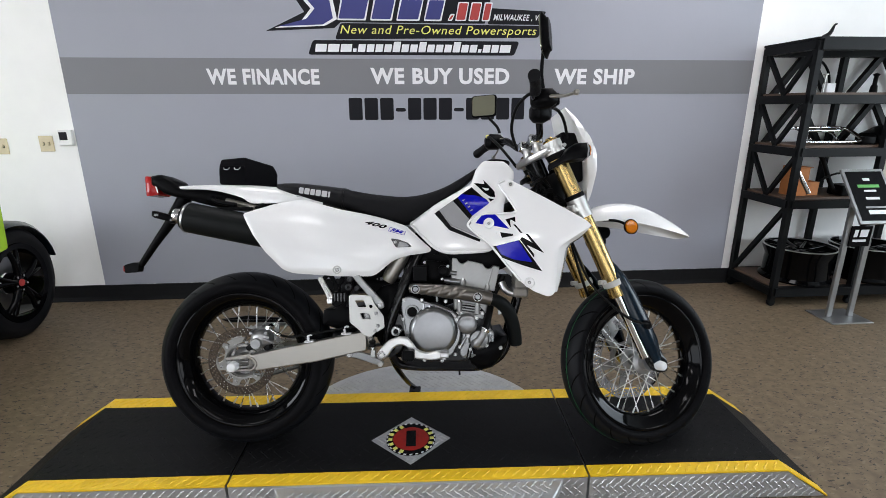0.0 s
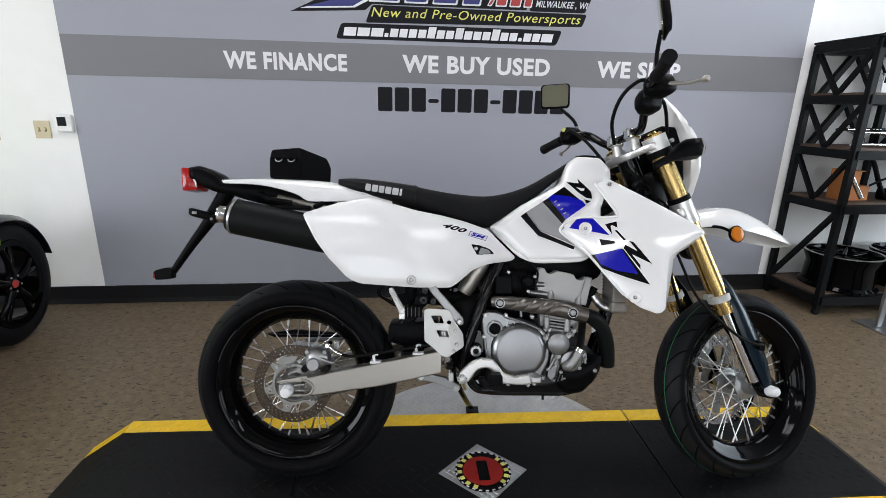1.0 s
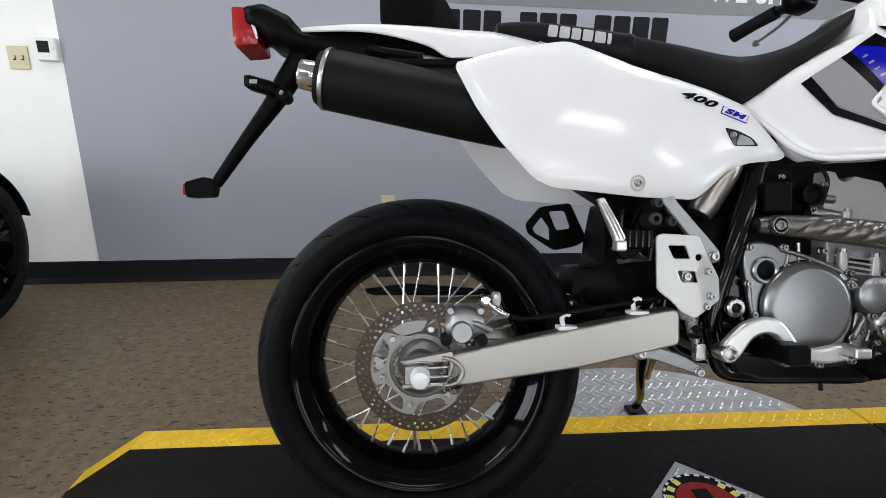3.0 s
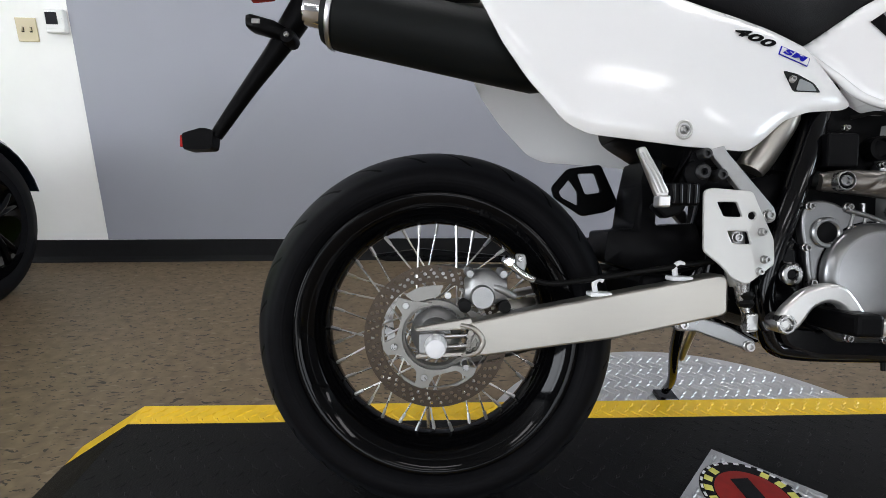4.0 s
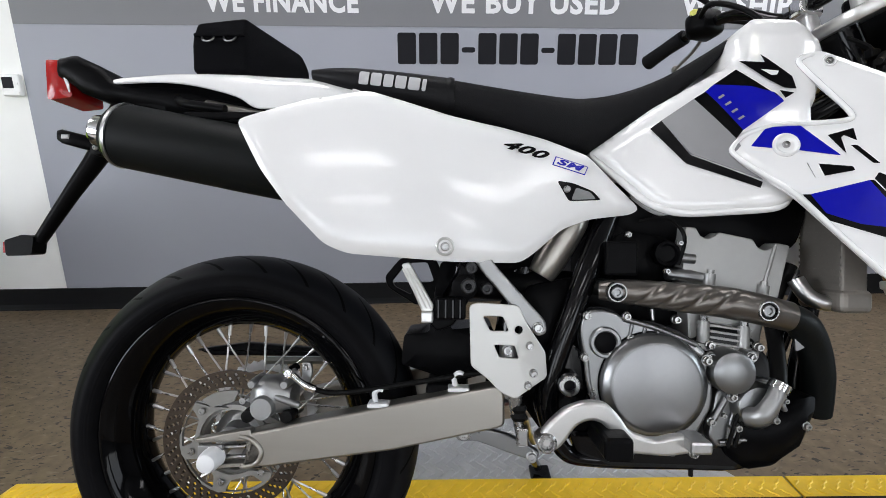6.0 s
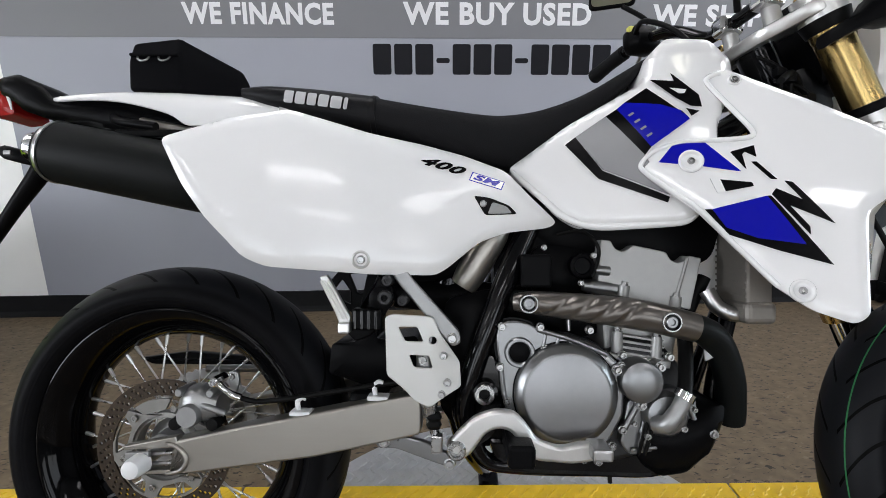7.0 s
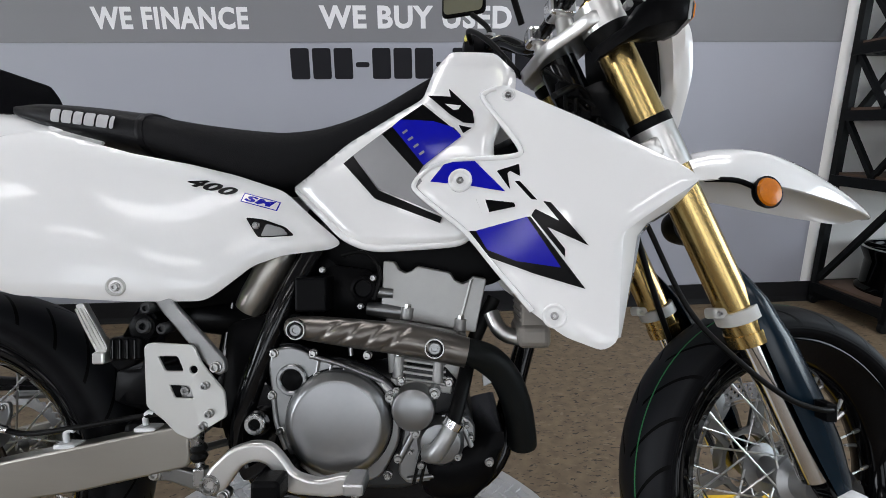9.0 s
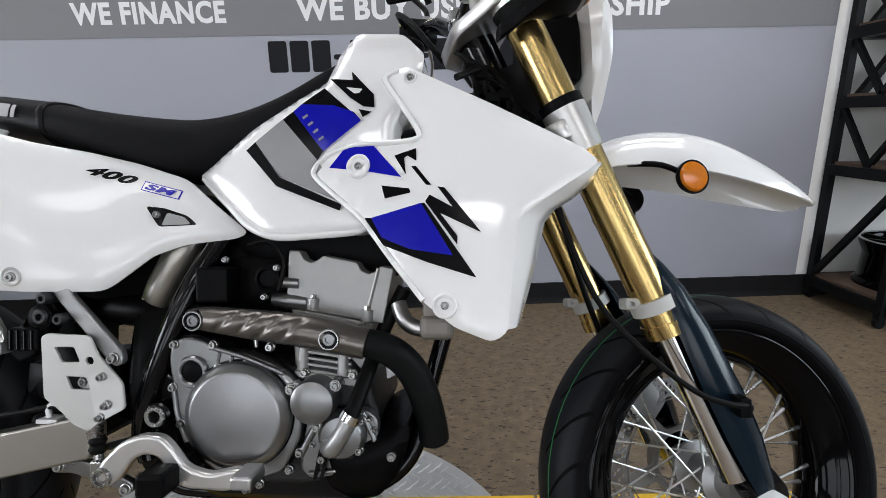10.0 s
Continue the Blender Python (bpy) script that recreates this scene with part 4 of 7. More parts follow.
bike("axle_slider", lathe([(0.0, 0.162), (0.0175, 0.155), (0.0175, 0.130), (0, 0.128)], 24, (0, 0, 0.314)), NYLON, "white nylon axle slider")
for x, z in ((0.256, 0.392), (0.383, 0.419)):
    bm = box(x - 0.016, x + 0.018, -0.126, -0.100, z, z + 0.007, 0.002)
    tube([(x - 0.004, -0.112, z + 0.006), (x - 0.006, -0.112, z + 0.020), (x + 0.001, -0.112, z + 0.027), (x + 0.008, -0.112, z + 0.025)], 0.0045, 8, bm=bm)
    bike("hose_clip", bm, NYLON, "white plastic hose clip")
bike("brake_hose", tube([(0.150, -0.110, 0.417), (0.185, -0.108, 0.410), (0.256, -0.112, 0.420), (0.383, -0.112, 0.442), (0.44, -0.11, 0.45)], 0.0045, 8), HOSE, "black rear brake hose")
cal = loft([(0.045, -0.082, 0.395, 0.022, 0.018), (0.06, -0.085, 0.40, 0.030, 0.030), (0.085, -0.086, 0.402, 0.032, 0.030), (0.112, -0.084, 0.396, 0.026, 0.020)], 16, 3)
lathe([(0.0, -0.128), (0.017, -0.128), (0.019, -0.124), (0.019, -0.10), (0, -0.10)], 20, (0.072, 0, 0.388), bm=cal)
lathe([(0.0, -0.118), (0.0055, -0.118), (0.007, -0.115), (0.008, -0.07), (0, -0.07)], 12, (0.052, 0, 0.424), bm=cal)
lathe([(0.0, -0.118), (0.0055, -0.118), (0.007, -0.115), (0.008, -0.07), (0, -0.07)], 12, (0.105, 0, 0.424), bm=cal)
tube([(0.085, -0.11, 0.405), (0.10, -0.112, 0.400), (0.125, -0.104, 0.388)], 0.006, 8, bm=cal)
cp = bike("brake_caliper", cal, CAST, "cast aluminium rear brake caliper")
part("banjo", lathe([(0.0085, -0.085), (0.0085, -0.122), (0.006, -0.124), (0, -0.124)], 8, (0.113, 0, 0.444)), CHROME, cp, "bright banjo bolt")
part("hose_end", tube([(0.116, -0.112, 0.440), (0.128, -0.112, 0.430), (0.142, -0.112, 0.421), (0.154, -0.110, 0.416)], [0.0065, 0.0055, 0.0068, 0.0060], 10), CHROME, cp, "chromed hose fitting")
part("bracket_ear", plate(corners([(0.126, 0.456), (0.142, 0.456), (0.145, 0.440), (0.138, 0.415), (0.128, 0.415)], 0.005), -0.096, -0.088, 0.002), CAST, cp)
part("bolt", bolt((0.134, -0.096, 0.448), 0.005, 0.005), BOLT, cp)
for x, z in ((0.045, 0.372), (0.108, 0.372)):
    part("slide_boot", lathe([(0.0, -0.118), (0.010, -0.116), (0.011, -0.100), (0.008, -0.096), (0.010, -0.085), (0, -0.08)], 14, (x, 0, z)), HOSE, cp, "black rubber boot")
bike("chain_guard", plate(corners([(-0.13, 0.442), (-0.10, 0.43), (0.16, 0.432), (0.17, 0.442), (-0.03, 0.456)], 0.005), 0.055, 0.075, 0.003), BLACK_PLASTIC)
bike("sprocket", plate([(0.105 * (1 if k % 2 else 0.95) * math.cos(2 * math.pi * k / 80), 0.314 + 0.105 * (1 if k % 2 else 0.95) * math.sin(2 * math.pi * k / 80)) for k in range(80)], 0.072, 0.078, 0, [[(0.085 * math.cos(-2 * math.pi * k / 40), 0.314 + 0.085 * math.sin(-2 * math.pi * k / 40)) for k in range(40)]]), STEEL)
for zc in ((0.418, 0.43), (0.214, 0.36)):
    bike("chain_run", tube([(0.0, 0.075, zc[0]), (0.54, 0.075, zc[1])], 0.008, 6, smooth=False), STEEL)

# -- rear suspension and black inner parts --
bike("inner_mudguard", pillow(corners([(0.285, 0.445), (0.290, 0.496), (0.333, 0.500), (0.340, 0.560), (0.352, 0.620), (0.380, 0.625), (0.372, 0.560), (0.370, 0.505), (0.440, 0.512), (0.462, 0.44), (0.38, 0.415)], 0.006), lambda x, z: 0.060, 0.85, 0.012), BLACK_PLASTIC)
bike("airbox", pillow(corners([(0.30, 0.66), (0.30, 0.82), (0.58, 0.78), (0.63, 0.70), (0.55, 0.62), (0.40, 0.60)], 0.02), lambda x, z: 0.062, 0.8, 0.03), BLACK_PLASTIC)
# dark tube added to stand for the shade inside the engine gap
bike("engine_shade_tube", tube([(0.40, 0.0, 0.585), (0.50, -0.03, 0.58), (0.60, -0.04, 0.575)], 0.030, 14), BLACK_PLASTIC)
# three black blocks added so the gaps between engine parts read as deep shade
bike("tank_gap_fill", pillow(corners([(0.60, 0.715), (0.62, 0.78), (0.75, 0.80), (0.94, 0.86), (0.99, 0.80), (0.95, 0.65), (0.91, 0.635), (0.76, 0.655), (0.68, 0.655)], 0.02), lambda x, z: 0.052, 0.85, 0.02), BLACK_PLASTIC, "black filler block for the dark gap under the tank")
bike("carburettor_gap_fill", pillow(corners([(0.575, 0.51), (0.575, 0.70), (0.66, 0.72), (0.765, 0.69), (0.765, 0.52), (0.68, 0.50)], 0.02), lambda x, z: 0.048, 0.85, 0.02), BLACK_PLASTIC, "black filler block for the dark gap behind the carburettor")
bike("frame_gap_fill", pillow(corners([(0.48, 0.40), (0.49, 0.58), (0.58, 0.60), (0.62, 0.50), (0.60, 0.33), (0.53, 0.33)], 0.02), lambda x, z: 0.085, 0.85, 0.02), BLACK_PLASTIC)
bike("shock_absorber", tube([(0.46, -0.02, 0.40), (0.50, -0.02, 0.62)], 0.030, 16, smooth=False), FRAME_BLACK)
bike("exhaust_middle_pipe", tube([(0.520, -0.062, 0.600), (0.535, -0.062, 0.625), (0.572, -0.062, 0.69), (0.578, -0.027, 0.715)], [0.022, 0.0265, 0.0265, 0.022], 20), ALLOY, "brushed steel exhaust middle pipe")
mm = Matrix.Translation((0.035, -0.104, 0.786)) @ Matrix.Rotation(math.atan2(0.083, 0.43), 4, "Y")
mf = lathe([(0.0, -0.222), (0.030, -0.222), (0.044, -0.218), (0.0505, -0.206), (0.052, -0.19), (0.0535, 0.02), (0.053, 0.12), (0.045, 0.15), (0, 0.15)], 36, axis="x")
mf.transform(mm)
mu = bike("muffler", mf, MATT_BLACK, "matt black silencer")
tp = lathe([(0.0, -0.235), (0.019, -0.235), (0.022, -0.25), (0.0245, -0.25), (0.026, -0.246), (0.0265, -0.222), (0, -0.222)], 28, axis="x")
tp.transform(mm)
part("tail_pipe", tp, CHROME, mu, "bright steel tail pipe")
er = lathe([(0.0500, -0.2075), (0.0512, -0.2075), (0.0530, -0.2040), (0.0535, -0.1995), (0.0515, -0.1990)], 40, axis="x", closed=True)
er.transform(mm)
part("end_ring", er, STEEL, mu, "thin bright end ring")
bm = tube([(0.0, -0.100, 0.868), (-0.07, -0.09, 0.880), (-0.10, -0.06, 0.895)], 0.008, 8)
tube([(0.07, -0.10, 0.856), (0.09, -0.08, 0.87)], 0.008, 8, bm=bm)
box(-0.06, 0.06, -0.118, -0.100, 0.848, 0.860, 0.003, bm=bm)
bike("muffler_hanger", bm, BLACK_PLASTIC)

# -- subframe, heel guards, footpegs --
for s in (-1, 1):
    bm = plate(corners([(0.392, 0.650), (0.424, 0.650), (0.438, 0.620), (0.516, 0.534), (0.518, 0.516), (0.505, 0.510), (0.494, 0.520), (0.416, 0.612)], 0.006), -0.139, -0.126, 0.003)
    if s > 0:
        bmesh.ops.scale(bm, vec=(1, -1, 1), verts=bm.verts)
    bike("subframe_strut", bm, CAST, "bare aluminium subframe strut")
    bm = tube([(0.50, s * 0.07, 0.76), (0.36, s * 0.085, 0.80), (0.15, s * 0.085, 0.84), (-0.05, s * 0.06, 0.885)], 0.011, 10)
    bike("subframe_rail", bm, ALLOY)
PLATE_O = [(0.399, 0.558), (0.410, 0.563), (0.474, 0.559), (0.486, 0.532), (0.516, 0.487), (0.519, 0.448), (0.488, 0.431), (0.470, 0.417), (0.447, 0.427), (0.430, 0.445), (0.402, 0.467)]
hole1 = corners([(0.420, 0.542), (0.450, 0.542), (0.459, 0.520), (0.431, 0.520)], 0.003)
hole2 = corners([(0.437, 0.499), (0.468, 0.498), (0.474, 0.479), (0.445, 0.480)], 0.003)
hole3 = [(0.474 + 0.006 * math.cos(k * math.pi / 6), 0.522 + 0.006 * math.sin(k * math.pi / 6)) for k in range(12)]
bm = plate(corners(PLATE_O, 0.006), -0.149, -0.144, 0.0015, [hole1, hole2, hole3])
for v in bm.verts:
    if v.co.x > 0.486:
        v.co.y += (v.co.x - 0.486) * 0.35
hg = bike("heel_guard", bm, SATIN, "white-silver aluminium heel guard plate")
for x, z in ((0.491, 0.498), (0.497, 0.456), (0.488, 0.438)):
    part("bolt", bolt((x, -0.148, z), 0.0055, 0.006), BOLT, hg)
bike("frame_bolt", bolt((0.504, -0.140, 0.524), 0.0075, 0.007), BOLT, "bright hexagon bolt")
bike("cylinder_lever", tube([(0.47, -0.135, 0.425), (0.472, -0.136, 0.395), (0.478, -0.138, 0.372), (0.482, -0.14, 0.345)], [0.013, 0.009, 0.007, 0.009], 10), BOLT, "rear brake master cylinder pushrod")
bike("master_cylinder", tube([(0.46, -0.128, 0.50), (0.463, -0.128, 0.44), (0.468, -0.13, 0.415)], [0.014, 0.015, 0.012], 12), CAST)
bike("clevis", box(0.472, 0.490, -0.150, -0.132, 0.346, 0.374, 0.003), BOLT, "steel pushrod clevis")
bike("pushrod_boot", lathe([(0.0, -0.012), (0.010, -0.012), (0.013, -0.006), (0.010, 0.0), (0.013, 0.006), (0.010, 0.012), (0.0, 0.012)], 16, (0.476, -0.137, 0.394), axis="z"), HOSE, "ribbed black pushrod boot")
bike("cylinder_bolt", bolt((0.458, -0.138, 0.489), 0.0075, 0.006), BOLT)
pg = bike("passenger_peg", plate(corners([(0.296, 0.620), (0.308, 0.623), (0.346, 0.556), (0.341, 0.543), (0.328, 0.547)], 0.004), -0.152, -0.140, 0.002), CLAMP_SILVER, "folded ribbed aluminium passenger footpeg")
for dx in (0.0, 0.0065, 0.013):
    part("peg_rib", tube([(0.2985 + dx * 0.8, -0.152, 0.614), (0.315 + dx, -0.153, 0.582), (0.329 + dx, -0.152, 0.554)], 0.0022, 6), CLAMP_SILVER, pg)
part("peg_end", box(0.327, 0.345, -0.160, -0.138, 0.532, 0.550, 0.003), CLAMP_SILVER, pg, "square silver peg end")
bm = plate(corners([(0.33, 0.535), (0.36, 0.555), (0.385, 0.625), (0.412, 0.60), (0.40, 0.565), (0.375, 0.525), (0.35, 0.515)], 0.006), -0.135, -0.110, 0.004)
lathe([(0.02, -0.115), (0.02, -0.142), (0.012, -0.146), (0, -0.146)], 18, (0.392, 0, 0.585), bm=bm)
pk = bike("peg_bracket", bm, BLACK_PLASTIC, "black footpeg bracket")
part("hinge_block", box(0.346, 0.394, -0.150, -0.120, 0.536, 0.570, 0.004), BLACK_PLASTIC, pk)
for k in range(4):
    part("hinge_rib", box(0.350 + k * 0.011, 0.355 + k * 0.011, -0.153, -0.148, 0.538, 0.568, 0.0015), FRAME_BLACK, pk)
for x, z, r in ((0.398, 0.587, 0.012), (0.426, 0.583, 0.009), (0.402, 0.614, 0.009)):
    part("round_bolt", lathe([(r, -0.120), (r, -0.148), (r * 0.8, -0.151), (r * 0.45, -0.151), (r * 0.4, -0.146), (0, -0.146)], 20, (x, 0, z)), ENGINE_DARK, pk, "dark socket bolt")
outer = [(0.230, 0.584), (0.262, 0.622), (0.330, 0.632), (0.370, 0.55), (0.345, 0.535), (0.295, 0.525), (0.236, 0.562)]
holeA = corners([(0.246, 0.574), (0.266, 0.600), (0.284, 0.575), (0.285, 0.547), (0.252, 0.563)], 0.004)
holeB = corners([(0.282, 0.612), (0.318, 0.614), (0.332, 0.575), (0.30, 0.57)], 0.006)
bike("far_peg_bracket", plate(corners(outer, 0.008), 0.118, 0.130, 0.003, [holeA, holeB]), BLACK_PLASTIC, "black cast passenger peg hanger")

# -- frame --
for s in (-1, 1):
    bm = tube([(1.085, s * 0.03, 0.94), (0.95, s * 0.045, 0.86), (0.78, s * 0.05, 0.80), (0.70, s * 0.045, 0.772), (0.655, s * 0.050, 0.742), (0.628, s * 0.064, 0.692), (0.595, s * 0.088, 0.62), (0.563, s * 0.100, 0.54), (0.535, s * 0.102, 0.46), (0.525, s * 0.10, 0.40), (0.535, s * 0.10, 0.36)], 0.0195, 14)
    bike("frame_spar", bm, FRAME_BLACK, "gloss black frame spar")
    bm = tube([(0.53, s * 0.095, 0.38), (0.555, s * 0.08, 0.315), (0.61, s * 0.07, 0.297), (0.75, s * 0.065, 0.294), (0.86, s * 0.06, 0.297), (0.935, s * 0.05, 0.345), (0.965, s * 0.03, 0.45), (1.02, s * 0.012, 0.64), (1.095, 0, 0.88)], 0.014, 12)
    bike("frame_cradle", bm, FRAME_BLACK, "gloss black lower frame tube")
bike("steering_head", tube([leg_point(0.82) + Vector((-0.04, 0, 0)), leg_point(1.03) + Vector((-0.04, 0, 0))], 0.033, 20, smooth=False), FRAME_BLACK)
bm = plate(corners([(0.50, 0.40), (0.56, 0.50), (0.60, 0.46), (0.575, 0.36), (0.53, 0.33)], 0.015), -0.106, -0.092, 0.004)
lathe([(0.020, -0.10), (0.020, -0.120), (0.012, -0.122), (0.011, -0.112), (0, -0.112)], 20, (0.558, 0, 0.432), bm=bm)
bike("frame_plate", bm, FRAME_BLACK)
bike("pivot_bushing", lathe([(0.0165, -0.115), (0.0165, -0.1255), (0.0150, -0.127), (0.0095, -0.127), (0.0085, -0.125), (0.0085, -0.115)], 24, (0.556, 0, 0.432)), BOLT)
# black disc puts the shade of the hole into colour
bike("bushing_hole", lathe([(0.0084, -0.115), (0.0084, -0.1215), (0, -0.1215)], 18, (0.556, 0, 0.432)), GRAPHIC_BLACK)
lk = plate(corners([(0.378, 0.345), (0.392, 0.360), (0.415, 0.361), (0.464, 0.349), (0.514, 0.322), (0.508, 0.306), (0.470, 0.318), (0.412, 0.338), (0.385, 0.337)], 0.008), -0.112, -0.098, 0.003)
bike("linkage_arm", lk, CASE_GREY, "cast aluminium suspension linkage")
for x, z in ((0.393, 0.349), (0.500, 0.315)):
    bike("linkage_bolt", bolt((x, -0.112, z), 0.008, 0.006), STEEL)
st = tube([(0.50, 0.10, 0.33), (0.52, 0.17, 0.24), (0.56, 0.26, 0.148), (0.585, 0.345, 0.095)], [0.012, 0.011, 0.010, 0.010], 12)
sd = bike("side_stand", st, FRAME_BLACK, "black side stand, folded out")
bm = box(0.565, 0.615, 0.325, 0.375, 0.068, 0.080, 0.004)
bm.transform(Matrix.Translation((0.59, 0.35, 0.0815)) @ Matrix.Rotation(radians(14.3), 4, "X") @ Matrix.Translation((-0.59, -0.35, -0.078)))
part("stand_foot", bm, FRAME_BLACK, sd)
part("stand_spring", tube([(0.515, 0.08, 0.31), (0.55, 0.20, 0.215)], 0.007, 8, smooth=False), STEEL, sd)

# -- engine --
CASE = [(0.577, 0.500), (0.580, 0.525), (0.597, 0.538), (0.628, 0.537), (0.652, 0.520), (0.705, 0.512), (0.765, 0.498), (0.785, 0.520), (0.845, 0.515), (0.880, 0.475), (0.895, 0.42), (0.850, 0.340), (0.78, 0.316), (0.66, 0.318), (0.600, 0.37), (0.583, 0.42)]
# shade behind the covers is put into the case's colour
bike("crankcase", plate(corners(CASE, 0.012), -0.092, 0.11, 0.010, segs=3), ENGINE_DARK, "engine case, coloured dark for the shade behind the covers")
COVER = [(0.575, 0.500), (0.574, 0.528), (0.583, 0.547), (0.606, 0.551), (0.632, 0.545), (0.648, 0.531), (0.690, 0.528), (0.735, 0.512), (0.768, 0.488), (0.780, 0.455), (0.778, 0.400), (0.750, 0.348), (0.70, 0.332), (0.655, 0.338), (0.612, 0.372), (0.590, 0.415), (0.584, 0.46)]
# black plate, a little larger than the cover, draws the shaded gap round it
bike("cover_gap_plate", plate(corners([(0.682 + (x - 0.682) * 1.028, 0.44 + (z - 0.44) * 1.028) for x, z in COVER], 0.012), -0.1015, -0.0985, 0), GRAPHIC_BLACK, "black plate drawing the shaded gap round the clutch cover")
cv = bike("clutch_cover", plate(corners(COVER, 0.012), -0.116, -0.098, 0.004, segs=3), CASE_GREY, "silver-grey clutch-side engine cover")
part("clutch_cap", lathe([(0.0815, -0.112), (0.0815, -0.1245), (0.0805, -0.1272), (0.0785, -0.1298), (0.0700, -0.1362), (0.0680, -0.1372), (0.0655, -0.1376)], 96, (0.685, 0, 0.434)), CASE_GREY, cv, "round clutch cap with a broad bevel")
part("cap_face", lathe([(0.0656, -0.1360), (0.0656, -0.1377), (0.0640, -0.1380), (0.0, -0.1380)], 72, (0.685, 0, 0.434)), CAP_FACE, cv, "darker brushed face")
# black ring for the shade between cap and cover
part("cap_gap_ring", lathe([(0.0840, -0.112), (0.0840, -0.1170), (0.0812, -0.1170), (0.0812, -0.112)], 72, (0.685, 0, 0.434), closed=True), GRAPHIC_BLACK, cv, "black ring drawing the shaded gap round the cap")
part("cover_ring", lathe([(0.0245, -0.110), (0.0245, -0.120), (0.0225, -0.1225), (0.0185, -0.1225), (0.0165, -0.120), (0.0165, -0.110)], 36, (0.612, 0, 0.499), closed=True), CASE_GREY, cv)
part("oil_plug", lathe([(0.0164, -0.112), (0.0164, -0.1185), (0.0150, -0.1195), (0, -0.1195)], 28, (0.612, 0, 0.499)), BLACK_PLASTIC, cv, "black oil filler plug")
rib = tube([(0.640, -0.117, 0.536), (0.69, -0.117, 0.522), (0.752, -0.117, 0.497)], 0.0042, 8)
tube([(0.583, -0.117, 0.470), (0.588, -0.117, 0.430), (0.602, -0.117, 0.392)], 0.0042, 8, bm=rib)
for q in range(5):
    x = 0.654 + 0.020 * q
    tube([(x, -0.117, 0.528 - 0.28 * (x - 0.654)), (x - 0.004, -0.117, 0.508 - 0.10 * (x - 0.654))], 0.0028, 6, bm=rib, smooth=False)
part("cover_rib", rib, CASE_GREY, cv)
for x, z in ((0.584, 0.540), (0.581, 0.475), (0.645, 0.540), (0.652, 0.505), (0.593, 0.420), (0.774, 0.480), (0.776, 0.378), (0.760, 0.352), (0.715, 0.330), (0.655, 0.332), (0.606, 0.374)):
    part("bolt", bolt((x, -0.117, z), 0.006, 0.006), BOLT, cv)
fc = bike("oil_filter_cover", lathe([(0.0335, -0.10), (0.0335, -0.132), (0.0315, -0.1365), (0.026, -0.139), (0.014, -0.1405), (0, -0.141)], 40, (0.801, 0, 0.458)), CASE_GREY, "round oil filter cap")
for a in (35, 155, 275):
    x, z = 0.801 + 0.039 * math.cos(radians(a)), 0.458 + 0.039 * math.sin(radians(a))
    part("bolt_ear", lathe([(0.009, -0.10), (0.009, -0.124), (0, -0.124)], 12, (x, 0, z)), CASE_GREY, fc)
    part("bolt", bolt((x, -0.124, z), 0.006, 0.006), BOLT, fc)
wp = bike("water_pump", lathe([(0.036, -0.098), (0.036, -0.122), (0.030, -0.130), (0.016, -0.133), (0, -0.133)], 32, (0.842, 0, 0.405)), CASE_GREY, "cast water pump housing")
part("outlet_elbow", tube([(0.825, -0.130, 0.392), (0.835, -0.145, 0.398), (0.85, -0.148, 0.42), (0.862, -0.145, 0.442)], [0.0145, 0.014, 0.0125, 0.0125], 16), CAST, wp, "aluminium coolant elbow")
part("hose_clamp", tube([(0.858, -0.146, 0.437), (0.864, -0.145, 0.447)], 0.0155, 18, smooth=False), CHROME, wp)
for x, z in ((0.872, 0.43), (0.812, 0.372), (0.868, 0.385)):
    part("bolt", bolt((x, -0.122, z), 0.006, 0.008), BOLT, wp)
bike("coolant_hose", tube([(0.860, -0.145, 0.440), (0.868, -0.132, 0.462), (0.880, -0.105, 0.50), (0.895, -0.07, 0.55), (0.93, -0.06, 0.62)], 0.0115, 14), HOSE, "black coolant hose")
for dx in (0.0, 0.010):
    bike("cable", tube([(0.80 + dx, -0.12, 0.34), (0.815 + dx, -0.125, 0.40), (0.83 + dx, -0.122, 0.436)], 0.003, 6), HOSE)
HEADP = [(0.745, 0.594), (0.750, 0.682), (0.767, 0.680), (0.774, 0.667), (0.785, 0.662), (0.796, 0.666), (0.804, 0.673), (0.858, 0.662), (0.865, 0.649), (0.877, 0.644), (0.888, 0.648), (0.895, 0.656), (0.916, 0.652), (0.898, 0.566)]
hd = bike("cylinder_head", plate(corners(HEADP, 0.003, 2), -0.082, 0.08, 0.0018, segs=2), HEAD_SILVER, "silver-grey cylinder head cover")
for (x0, z0), (x1, z1) in (((0.787, 0.588), (0.789, 0.606)), ((0.872, 0.570), (0.874, 0.588))):
    part("head_boss", tube([(x0, -0.082, z0), (x1, -0.082, z1)], 0.0095, 12, smooth=False), HEAD_SILVER, hd)
    part("bolt", tube([(x1, -0.084, z1), (x1 + 0.001, -0.084, z1 + 0.006)], 0.0055, 6, smooth=False), BOLT, hd)
part("head_seam", tube([(0.892, -0.083, 0.652), (0.878, -0.083, 0.60), (0.868, -0.083, 0.565)], 0.003, 6), HEAD_SILVER, hd)
bl = bike("cylinder_barrel", plate(corners([(0.757, 0.488), (0.752, 0.592), (0.884, 0.566), (0.868, 0.470)], 0.006), -0.080, 0.07, 0.004), HEAD_SILVER, "finned cylinder barrel")
